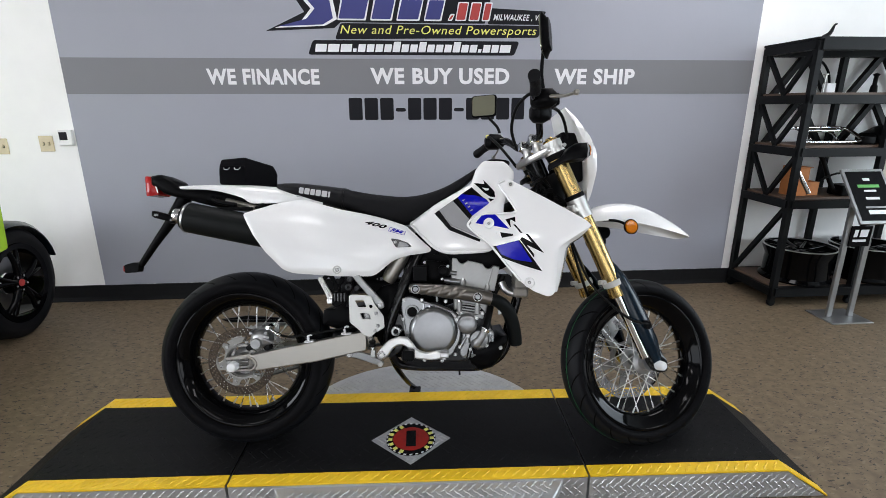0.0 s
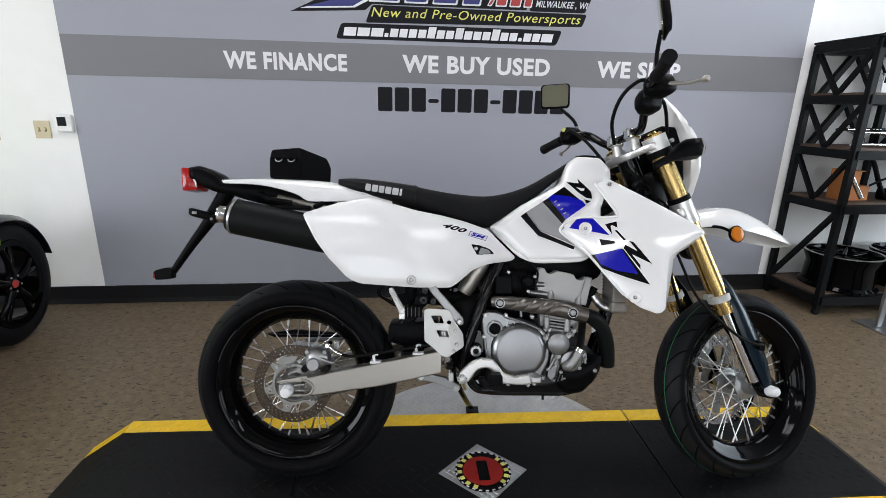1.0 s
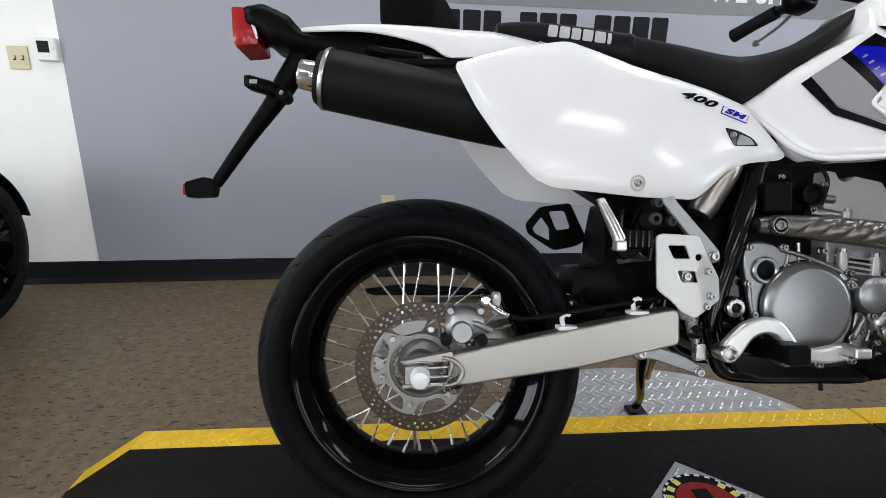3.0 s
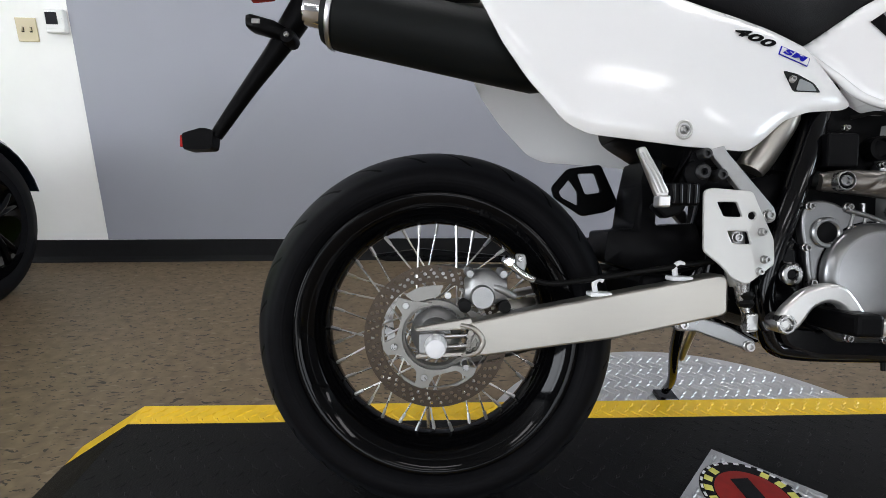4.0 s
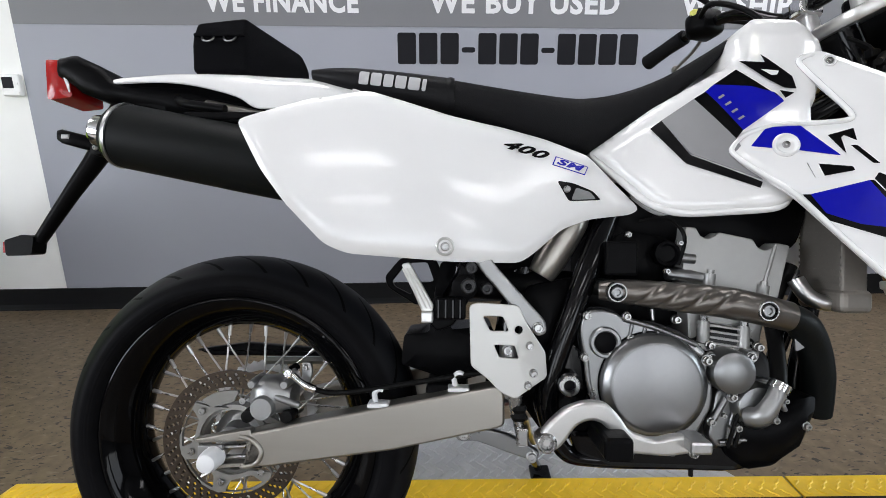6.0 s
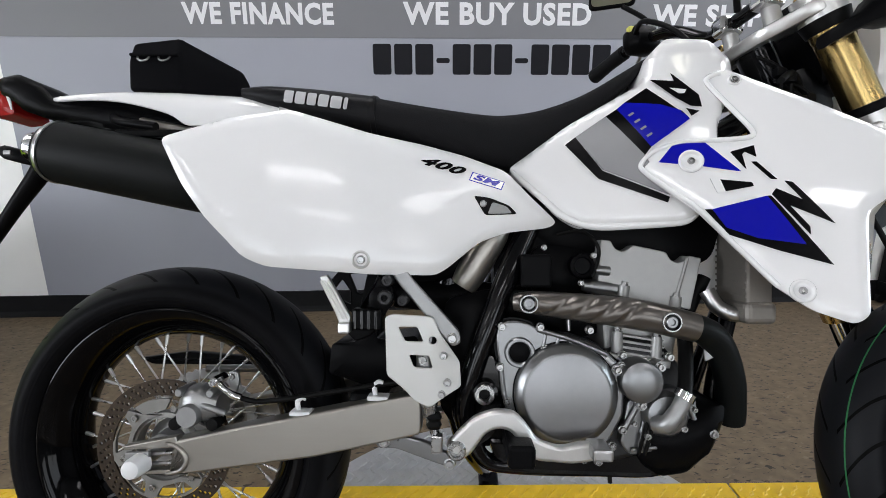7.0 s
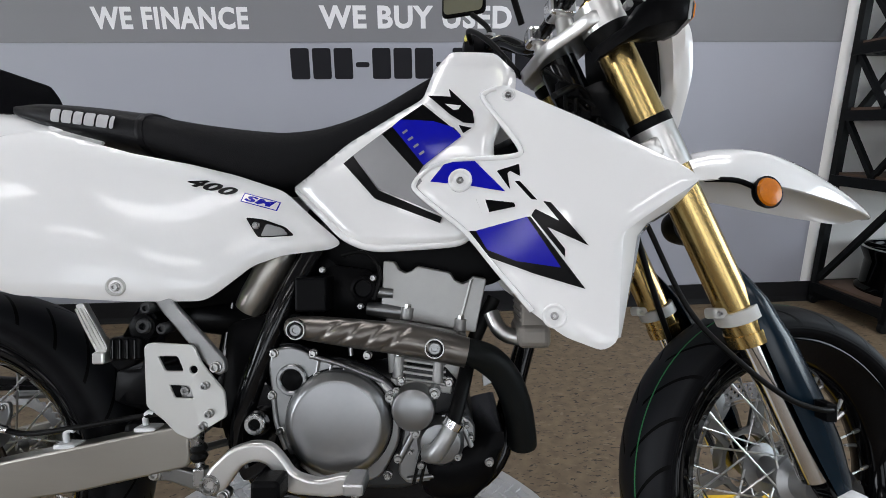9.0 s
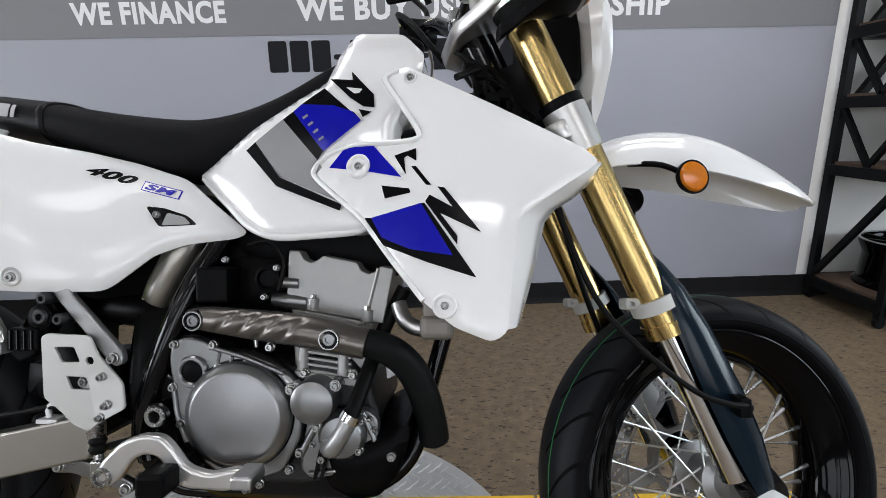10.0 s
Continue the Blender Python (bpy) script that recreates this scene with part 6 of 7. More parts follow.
for pts, mt, lf, lab in (
        ([(0.688, 0.838), (0.704, 0.850), (0.746, 0.793), (0.846, 0.749), (0.843, 0.740), (0.740, 0.780)], GRAPHIC_BLACK, 0.0022, "black graphic"),
        ([(0.704, 0.850), (0.751, 0.882), (0.809, 0.816), (0.846, 0.752), (0.746, 0.795)], GRAPHIC_GREY, 0.0022, "grey graphic"),
        ([(0.751, 0.882), (0.768, 0.893), (0.818, 0.829), (0.809, 0.816)], GRAPHIC_BLACK, 0.0022, "black graphic"),
        ([(0.768, 0.893), (0.781, 0.904), (0.833, 0.898), (0.865, 0.886), (0.876, 0.872), (0.818, 0.829)], BODY_BLUE, 0.0022, "blue graphic"),
        ([(0.781, 0.904), (0.816, 0.928), (0.876, 0.873), (0.865, 0.886), (0.833, 0.898)], GRAPHIC_BLACK, 0.0022, "black graphic"),
        ([(0.824, 0.943), (0.860, 0.939), (0.857, 0.954), (0.894, 0.913), (0.896, 0.892), (0.879, 0.894), (0.858, 0.909)], GRAPHIC_BLACK, 0.0024, "black angular graphic"),
        ([(0.851, 0.9265), (0.876, 0.9225), (0.872, 0.916), (0.864, 0.9155)], BODY_WHITE, 0.0036, "white slit"),
        ([(0.872, 0.890), (0.892, 0.885), (0.879, 0.877)], GRAPHIC_BLACK, 0.0024, "black angular graphic")):
    part("tank_graphic", decal(pts, tank_depth, lf + 0.0012, 0.008), mt, tk, lab)
for k in range(4):
    x, z = 0.784 + k * 0.0088, 0.882 - k * 0.0116
    part("graphic_mark", decal([(x, z), (x + 0.0075, z + 0.0048), (x + 0.0096, z + 0.0020), (x + 0.0021, z - 0.0028)], tank_depth, 0.0046, 0.008), GRAPHIC_GREY, tk)
cap = lathe([(0.040, 0.0), (0.042, 0.010), (0.040, 0.016), (0.030, 0.018), (0.0, 0.018)], 28, (0, 0, 0), axis="z")
cap.transform(Matrix.Translation((0.918, 0, 1.017)) @ Matrix.Rotation(radians(4), 4, "Y"))
part("filler_cap", cap, BLACK_PLASTIC, tk, "black filler cap")


# shrouds
def shroud_depth(x, z):
    return -0.116 - 0.18 * (x - 0.95) + 0.22 * (z - 0.938) - 0.012 * math.exp(-((x - 1.02) / 0.1) ** 2 - ((z - 0.78) / 0.1) ** 2)


SHROUD_O = [(0.908, 0.934), (0.912, 0.947), (0.942, 0.957), (1.060, 0.890), (1.186, 0.815), (1.206, 0.795), (1.140, 0.752), (1.098, 0.722), (1.082, 0.576), (1.062, 0.563), (1.014, 0.580), (0.970, 0.613), (0.880, 0.722), (0.806, 0.785), (0.800, 0.802), (0.822, 0.826), (0.870, 0.838), (0.960, 0.838), (0.968, 0.846)]
SHROUD = corners(SHROUD_O, 0.010)
for s in (1, -1):
    bm = shell(SHROUD, shroud_depth, 0.004, 0.012, 0.012, 0.005)
    if s < 0:
        bmesh.ops.scale(bm, vec=(1, -1, 1), verts=bm.verts)
    sr = bike("radiator_shroud", bm, BODY_WHITE, "glossy white radiator shroud")
    front_edge = [(1.202, 0.797), (1.170, 0.772), (1.140, 0.752), (1.112, 0.736), (1.098, 0.718), (1.092, 0.66), (1.084, 0.60), (1.080, 0.578)]
    bm = bmesh.new()
    rows = []
    for x, z in front_edge:
        y = shroud_depth(x, z) + 0.006
        flare = lerp(z, [(0.57, 0.002), (0.62, 0.006), (0.70, 0.014), (0.755, 0.014), (0.80, 0.0)])
        rows.append([bm.verts.new((x - 0.004 + dx, s * (y + dy), z)) for dx, dy in ((0, 0), (0.014 + flare, 0.02), (0.022 + 1.6 * flare, 0.05), (0.010 + flare, 0.085), (0.006 + flare, 0.083), (0.018 + 1.6 * flare, 0.05), (0.010 + flare, 0.022), (-0.004, 0.003))])
    for r0, r1 in zip(rows, rows[1:]):
        for k in range(8):
            bm.faces.new((r0[k], r0[(k + 1) % 8], r1[(k + 1) % 8], r1[k]))
    bm.faces.new(rows[0])
    bm.faces.new(rows[-1])
    part("shroud_return", smooth_by_angle(bm, 60), BODY_WHITE, sr)
    if s < 0:
        continue
    for x, z, r in ((0.949, 0.936, 0.010), (1.001, 0.608, 0.017), (0.874, 0.803, 0.0185)):
        part("bolt_recess", on_panel(lathe([(r, 0.003), (r, -0.0012), (r * 0.92, -0.0028), (r * 0.80, -0.0028), (r * 0.66, -0.0006), (r * 0.6, 0.0), (0, 0.0)], 32), shroud_depth, x, z, 0.0022 if r > 0.018 else 0.0004), BODY_WHITE, sr)
        part("bolt", on_panel(bolt((0, 0, 0), 0.0048, 0.002), shroud_depth, x, z, 0.0028 if r > 0.018 else 0.001), BOLT, sr)
    for pts, mt, lab in (
            ([(0.828, 0.8035), (0.852, 0.833), (0.896, 0.833), (0.9395, 0.784), (0.888, 0.795)], BODY_BLUE, "blue graphic"),
            ([(0.928, 0.816), (0.960, 0.825), (0.961, 0.806), (0.947, 0.815), (0.943, 0.811), (0.946, 0.787)], GRAPHIC_BLACK, "black angular graphic"),
            ([(0.953, 0.799), (0.960, 0.799), (0.983, 0.770), (0.975, 0.771)], GRAPHIC_BLACK, "black angular graphic"),
            ([(0.974, 0.748), (0.980, 0.757), (1.012, 0.739), (0.991, 0.768), (1.001, 0.766), (1.050, 0.704), (0.995, 0.731), (1.018, 0.700), (1.018, 0.688)], GRAPHIC_BLACK, "black angular graphic"),
            ([(0.896, 0.727), (0.968, 0.746), (1.012, 0.674), (0.952, 0.683), (0.912, 0.699)], BODY_BLUE, "blue graphic"),
            ([(0.886, 0.727), (0.896, 0.727), (0.912, 0.699), (0.952, 0.683), (1.012, 0.674), (0.968, 0.746), (0.973, 0.746), (1.043, 0.645), (0.977, 0.665), (0.915, 0.688)], GRAPHIC_BLACK, "black graphic"),
            # last one is no print: black for the shade inside the vent opening
            ([(0.897, 0.775), (0.951, 0.767), (0.953, 0.761), (0.905, 0.752)], GRAPHIC_BLACK, "black patch for the dark inside of a triangular vent")):
        part("shroud_graphic", decal(corners(pts, 0.0012, 2), shroud_depth, 0.0013, 0.02), mt, sr, lab)
    rim = [(0.930, 0.950), (0.914, 0.944), (0.911, 0.933), (0.938, 0.891), (0.963, 0.849), (0.955, 0.8385), (0.915, 0.8365), (0.870, 0.8365), (0.826, 0.824), (0.804, 0.803), (0.808, 0.788), (0.845, 0.756), (0.882, 0.7245), (0.927, 0.668), (0.972, 0.614)]
    part("shroud_rim", tube([(x, shroud_depth(x, z) + 0.0015, z) for x, z in rim], 0.0042, 8, 4), BODY_WHITE, sr, "rounded raised rim")
    # white patch for the paler inner wall within the vent
    part("vent_wall_patch", decal([(0.897, 0.7755), (0.910, 0.7735), (0.916, 0.753), (0.905, 0.7515)], shroud_depth, 0.0022, 0.02), BODY_WHITE, sr)

# -- front end, turned with the bars --
for s in (-1, 1):
    y = s * 0.10
    g = tube([leg_point(1.040, y), leg_point(0.548, y)], 0.0285, 28, smooth=False)
    fk = bike("fork_leg", g, GOLD, "gold anodised upper fork tube", steer=True)
    b = tube([leg_point(0.578, y), leg_point(0.549, y)], [0.0305, 0.0305], 28, smooth=False)
    tube([leg_point(0.562, y), leg_point(0.544, y)], 0.0325, 28, smooth=False, bm=b)
    bike("fork_collar", b, GOLD, "", fk, True)
    bike("fork_slider", tube([leg_point(0.555, y), leg_point(0.33, y)], 0.0208, 24, smooth=False), CHROME, "bright fork slider", fk, True)
    c = tube([leg_point(0.597, y), leg_point(0.579, y)], 0.035, 24, smooth=False)
    box(leg_point(0.586).x - 0.052, leg_point(0.586).x - 0.022, y - 0.012, y + 0.012, 0.579, 0.596, 0.004, bm=c)
    cl = bike("fork_clamp", c, CLAMP_GREY, "white plastic guard clamp", fk, True)
    bike("bolt", bolt((leg_point(0.586).x - 0.043, y - 0.012, 0.5875), 0.004, 0.003), STEEL, "", cl, True)
    lug_ = pillow(corners([(1.392, 0.37), (1.425, 0.375), (1.478, 0.312), (1.476, 0.278), (1.44, 0.272), (1.415, 0.305)], 0.010), lambda x, z: 0.021, 0.8, 0.015)
    lug_.transform(Matrix.Translation((0, y, 0)))
    bike("axle_lug", lug_, FRAME_BLACK, "black axle lug", fk, True)
    GUARD = [(0.668, 0.006, 0.010), (0.645, 0.018, 0.022), (0.610, 0.032, 0.034), (0.550, 0.044, 0.039), (0.460, 0.050, 0.040), (0.390, 0.046, 0.038), (0.335, 0.034, 0.032), (0.300, 0.022, 0.026)]
    bm = bmesh.new()
    rows = []
    for z, rx, ry in GUARD:
        p = leg_point(z, y) + Vector((0.024, 0, 0))
        out = [(radians(-70 + 22 * k), 0.0) for k in range(10)] + [(radians(128 - 22 * k), 0.0025) for k in range(10)]
        rows.append([bm.verts.new(p + Vector((math.cos(a) * (rx - d), math.sin(a) * s * (ry - d), 0))) for a, d in out])
    for r0, r1 in zip(rows, rows[1:]):
        n = len(r0)
        for k in range(n):
            bm.faces.new((r0[k], r0[(k + 1) % n], r1[(k + 1) % n], r1[k]))
    bm.faces.new(rows[0])
    bm.faces.new(rows[-1])
    bmesh.ops.recalc_face_normals(bm, faces=bm.faces)
    gu = bike("fork_guard", smooth_by_angle(bm, 60), BLUE_BLACK, "glossy dark blue-black fork guard", fk, True)
for s in (-1, 1):
    bm = lathe([(0.0, s * 0.152), (0.010, s * 0.152), (0.0155, s * 0.145), (0.0175, s * 0.120), (0.0, s * 0.118)], 22, (1.438, 0, 0.300))
    bike("axle_slider", bm, NYLON, "white nylon axle slider", steer=True)
bike("front_axle", lathe([(0.0, -0.12), (0.011, -0.12), (0.011, 0.12), (0.0, 0.12)], 16, (1.438, 0, 0.300)), STEEL, steer=True)
bm = pillow(corners([(1.315, 0.40), (1.33, 0.45), (1.39, 0.46), (1.41, 0.41), (1.37, 0.36)], 0.012), lambda x, z: 0.028, 0.8, 0.015)
bm.transform(Matrix.Translation((0, 0.085, 0)))
bike("front_caliper", bm, CAST, "front brake caliper", steer=True)
bike("speedometer_cable", tube([(1.150, -0.06, 0.80), (1.165, -0.10, 0.737), (1.214, -0.128, 0.61), (1.272, -0.148, 0.54), (1.342, -0.152, 0.484), (1.390, -0.150, 0.466), (1.418, -0.140, 0.462), (1.432, -0.120, 0.450)], 0.0042, 10), HOSE, "black speedometer cable")
bike("cable_bracket", box(1.404, 1.420, -0.146, -0.120, 0.445, 0.472, 0.002), BLACK_PLASTIC)
bike("front_hose", tube([(1.19, 0.03, 0.79), (1.215, 0.035, 0.70), (1.25, 0.045, 0.60), (1.30, 0.07, 0.50)], 0.0055, 10), HOSE, steer=True)


def bars(name, bm, material, label="", parent=None, steer=True):
    """A part of the handlebar group."""
    bm.transform(Matrix.Translation((0.016, 0, 0)))
    return bike(name, bm, material, label, parent, steer)


def clamp_plate(z, thick, back, mt, name, lab, front=0.036):
    """A triple clamp lying square to the fork legs."""
    out = [(front, -0.125), (front, 0.125), (-0.030, 0.130), (-0.055, 0.09), (-back, 0.055), (-back, -0.055), (-0.055, -0.09), (-0.030, -0.130)]
    b = plate(corners(out, 0.02), -thick / 2, thick / 2, 0.004)
    b.transform(Matrix.Rotation(radians(90), 4, "X"))
    b.transform(Matrix.Translation(leg_point(z)) @ Matrix.Rotation(-RAKE, 4, "Y"))
    return bike(name, b, mt, lab, steer=True)


tc = clamp_plate(1.052, 0.022, 0.086, CLAMP_SILVER, "top_clamp", "cast aluminium top triple clamp", 0.030)
lc = clamp_plate(0.852, 0.030, 0.085, CLAMP_SILVER, "lower_clamp", "cast aluminium lower triple clamp", 0.016)
for s in (-1, 1):
    t = lathe([(0.027, -0.005), (0.027, 0.018), (0.022, 0.022), (0.014, 0.022), (0.012, 0.028), (0, 0.028)], 24, axis="z")
    t.transform(Matrix.Translation(leg_point(1.062, s * 0.10)) @ Matrix.Rotation(-RAKE, 4, "Y"))
    bike("fork_cap", t, GOLD, "", tc, True)
    bike("clamp_sleeve", tube([leg_point(1.074, s * 0.10), leg_point(1.034, s * 0.10)], 0.0355, 28, smooth=False), CLAMP_SILVER, "", tc, True)
    bike("rubber_ring", tube([leg_point(1.035, s * 0.10), leg_point(1.016, s * 0.10)], [0.0375, 0.0335], 28, smooth=False), HOSE, "black rubber ring below the clamp", tc, True)
    bike("tube_shoulder", tube([leg_point(1.018, s * 0.10), leg_point(1.004, s * 0.10)], 0.0300, 28, smooth=False), GOLD, "", fk, True)
    bike("pinch_bolt", tube([leg_point(1.054, s * 0.146) + Vector((0.022, 0, 0)), leg_point(1.054, s * 0.136) + Vector((0.022, 0, 0))], 0.0065, 8, smooth=False), BOLT, "", tc, True)
    bike("clamp_sleeve", tube([leg_point(0.879, s * 0.10), leg_point(0.815, s * 0.10)], 0.0335, 24, smooth=False), CLAMP_SILVER, "", lc, True)
    bike("fork_boot_ring", tube([leg_point(0.893, s * 0.10), leg_point(0.879, s * 0.10)], 0.0335, 24, smooth=False), BLACK_PLASTIC, "", lc, True)
    bars("bar_riser", tube([(1.030, s * 0.045, 1.045), (1.022, s * 0.045, 1.085)], [0.016, 0.014], 16, smooth=False), CLAMP_SILVER, "", tc, True)
    for dx in (-0.016, 0.016):
        bars("bolt", tube([(1.018 + dx, s * 0.045, 1.104), (1.017 + dx, s * 0.045, 1.1165)], 0.005, 8, smooth=False), BOLT, "", tc, True)
    bars("bar_clamp", box(0.994, 1.042, s * 0.045 - 0.018, s * 0.045 + 0.018, 1.078, 1.114, 0.009, 3), CHROME, "", tc, True)
BAR = [(0.865, -0.395, 1.165), (0.915, -0.28, 1.168), (0.975, -0.17, 1.156), (1.012, -0.10, 1.106), (1.018, -0.06, 1.098), (1.018, 0.06, 1.098), (1.012, 0.10, 1.106), (0.985, 0.17, 1.156), (0.958, 0.28, 1.168), (0.945, 0.405, 1.165)]
hb = bars("handlebar", tube(BAR, 0.0125, 14), FRAME_BLACK, "black handlebar", steer=True)
for s in (-1, 1):
    gx = 0.0 if s > 0 else 1.0
    bars("grip", tube([(0.9445 - 0.083 * gx, s * (0.412 - 0.010 * gx), 1.165), (0.950 - 0.062 * gx, s * 0.35, 1.167), (0.956 - 0.042 * gx, s * 0.29, 1.168)], [0.0185, 0.0165, 0.0175], 16), SEAT_VINYL, "black rubber grip", hb, True)
    reach = 0.405 if s > 0 else 0.335
    lp = [(0.955, s * 0.255, 1.168), (0.99, s * 0.275, 1.165), (1.012, s * (reach * 0.5 + 0.13), 1.160), (1.022, s * reach, 1.155)]
    lv = bars("lever", tube(lp, [0.007, 0.006, 0.0048, 0.0045], 10, flat=0.7), ALLOY, "bare aluminium lever", hb, True)
    bars("lever_ball", lathe([(0.0, -0.010), (0.007, -0.008), (0.010, 0), (0.007, 0.008), (0, 0.010)], 14, (1.023, s * (reach + 0.005), 1.154)), ALLOY, "", lv, True)
    sw_ = loft([(0.925, s * 0.235, 1.166, 0.012, 0.018), (0.94, s * 0.235, 1.168, 0.030, 0.030), (0.985, s * 0.238, 1.170, 0.032, 0.030), (1.005, s * 0.24, 1.17, 0.018, 0.018)], 16, 3)
    bars("switch_housing", sw_, BLACK_PLASTIC, "", hb, True)
    bars("mirror_clamp", tube([(0.982, s * 0.225, 1.17), (0.985, s * 0.222, 1.20)], 0.012, 12, smooth=False), CAST, "", hb, True)
th = loft([(0.955, -0.165, 1.150, 0.022, 0.020), (0.968, -0.168, 1.154, 0.034, 0.036), (1.000, -0.165, 1.156, 0.034, 0.038), (1.020, -0.160, 1.152, 0.020, 0.022)], 16, 3.5)
bars("throttle_housing", th, BLACK_PLASTIC, "black throttle and switch housing", hb)
bars("throttle_cable_elbow", tube([(0.985, -0.165, 1.19), (0.992, -0.160, 1.215), (1.015, -0.145, 1.222), (1.040, -0.120, 1.20)], 0.006, 10), STEEL, "", hb)
bars("master_reservoir", box(0.985, 1.035, -0.215, -0.155, 1.165, 1.205, 0.006), BLACK_PLASTIC, "black brake fluid reservoir", steer=True)
bars("kill_switch", box(0.925, 0.945, 0.218, 0.232, 1.178, 1.192, 0.002), LETTER_YELLOW, "yellow switch", hb, True)


def mirror(stem, centre, normal, up, w, h, soft=0.016):
    bm = tube(stem, [0.0065, 0.006, 0.006], 10)
    mr = bars("mirror_stem", bm, BLACK_PLASTIC, "black mirror stem", hb, True)
    n = Vector(normal).normalized()
    u = (Vector(up) - n * Vector(up).dot(n)).normalized()
    r = u.cross(n)
    m = Matrix((r, n, u)).transposed().to_4x4()
    m.translation = Vector(centre)
    out = corners([(-w * 0.92, -h), (w, -h * 0.9), (w * 0.92, h), (-w, h * 0.92)], soft, 5)
    head = plate(out, -0.009, 0.009, 0.006, segs=3)
    for v in head.verts:
        if v.co.y > 0:
            v.co.x *= 0.72
            v.co.z *= 0.72
            v.co.y += 0.006
    head.transform(m)
    bars("mirror_shell", head, BLACK_PLASTIC, "black mirror housing", mr, True)
    gl = plate([(x * 0.88, z * 0.88) for x, z in out], -0.0125, -0.0095, 0.0)
    gl.transform(m)
    bars("mirror_glass", gl, MIRROR, "rear-view mirror glass", mr, True)


mirror([(0.985, 0.222, 1.19), (0.985, 0.25, 1.235), (0.965, 0.30, 1.292)], (0.955, 0.33, 1.352), (0.50, 0.86, 0.05), (0, 0, 1), 0.058, 0.050)
mirror([(0.975, -0.222, 1.19), (0.962, -0.235, 1.25), (0.958, -0.262, 1.315)], (0.964, -0.268, 1.362), (0.80, -0.58, 0.05), (0.14, 0.1, 1), 0.042, 0.080, 0.038)
for pts, mt in (([(0.985, -0.21, 1.185), (0.955, -0.195, 1.200), (0.925, -0.15, 1.168), (0.925, -0.10, 1.110), (0.958, -0.06, 1.055)], HOSE), ([(0.985, 0.20, 1.16), (1.02, 0.16, 1.135), (1.06, 0.10, 1.08), (1.08, 0.05, 0.98)], HOSE), ([(1.00, -0.17, 1.17), (1.09, -0.12, 1.18), (1.15, -0.06, 1.12), (1.16, -0.03, 0.95)], HOSE), ([(0.95, 0.21, 1.17), (0.93, 0.15, 1.16), (0.95, 0.08, 1.10), (1.0, 0.05, 1.02)], HOSE), ([(0.99, -0.10, 0.92), (1.05, -0.07, 0.95), (1.09, -0.05, 0.90), (1.06, -0.06, 0.85)], HOSE)):
    bike("control_cable", tube(pts, 0.0055, 8), mt, "black control cable", steer=True)
bm = pillow(corners([(1.05, 0.86), (1.06, 0.96), (1.12, 0.99), (1.17, 0.93), (1.15, 0.86), (1.10, 0.84)], 0.02), lambda x, z: 0.045, 0.8, 0.02)
bike("steering_head_cover", bm, BLACK_PLASTIC, "black steering head cover", steer=True)
for k in range(7):
    x, z = 1.00 + 0.018 * k, 0.985 - 0.016 * k + 0.012 * math.sin(k * 2.4)
    bike("wire", tube([(x, -0.05, z), (x + 0.02, -0.072, z - 0.03), (x + 0.03, -0.06, z - 0.07), (x + 0.05, -0.05, z - 0.10)], 0.0035, 6), HOSE, steer=True)
    bike("connector", box(x + 0.008, x + 0.026, -0.080, -0.066, z - 0.045, z - 0.030, 0.002), BLACK_PLASTIC, steer=True)

# headlamp mask, front mudguard, signals, reflectors
MASK = corners([(1.145, 1.225), (1.180, 1.185), (1.224, 1.105), (1.246, 1.05), (1.252, 0.985), (1.246, 0.905), (1.236, 0.875), (1.224, 0.93), (1.215, 0.99), (1.205, 1.06), (1.175, 1.15)], 0.012)
mk = bike("headlamp_mask", pillow(MASK, lambda x, z: lerp(z, [(0.89, 0.045), (1.0, 0.095), (1.1, 0.105), (1.23, 0.06)]), 0.9, 0.025, 0.025), BODY_WHITE, "white headlamp mask", steer=True)
bike("headlamp", lathe([(0.0, 0.0), (0.085, 0.0), (0.08, 0.012), (0.05, 0.022), (0, 0.026)], 32, (1.240, 0, 1.03), axis="x"), CHROME, "round headlamp", mk, True)
bike("mask_bracket", box(1.13, 1.212, -0.06, 0.06, 0.95, 1.13, 0.01), BLACK_PLASTIC, "", mk, True)
bike("front_mudguard", channel(resample([(1.175, 0.800, 0.050, 0.03), (1.23, 0.845, 0.062, 0.045), (1.29, 0.872, 0.070, 0.062), (1.36, 0.884, 0.074, 0.078), (1.43, 0.882, 0.074, 0.082), (1.50, 0.862, 0.070, 0.074), (1.565, 0.832, 0.062, 0.056), (1.615, 0.803, 0.052, 0.036), (1.660, 0.772, 0.036, 0.014), (1.672, 0.763, 0.012, 0.004)]), 0.003, 14, 2.3), BODY_WHITE, "glossy white high front mudguard", steer=True)
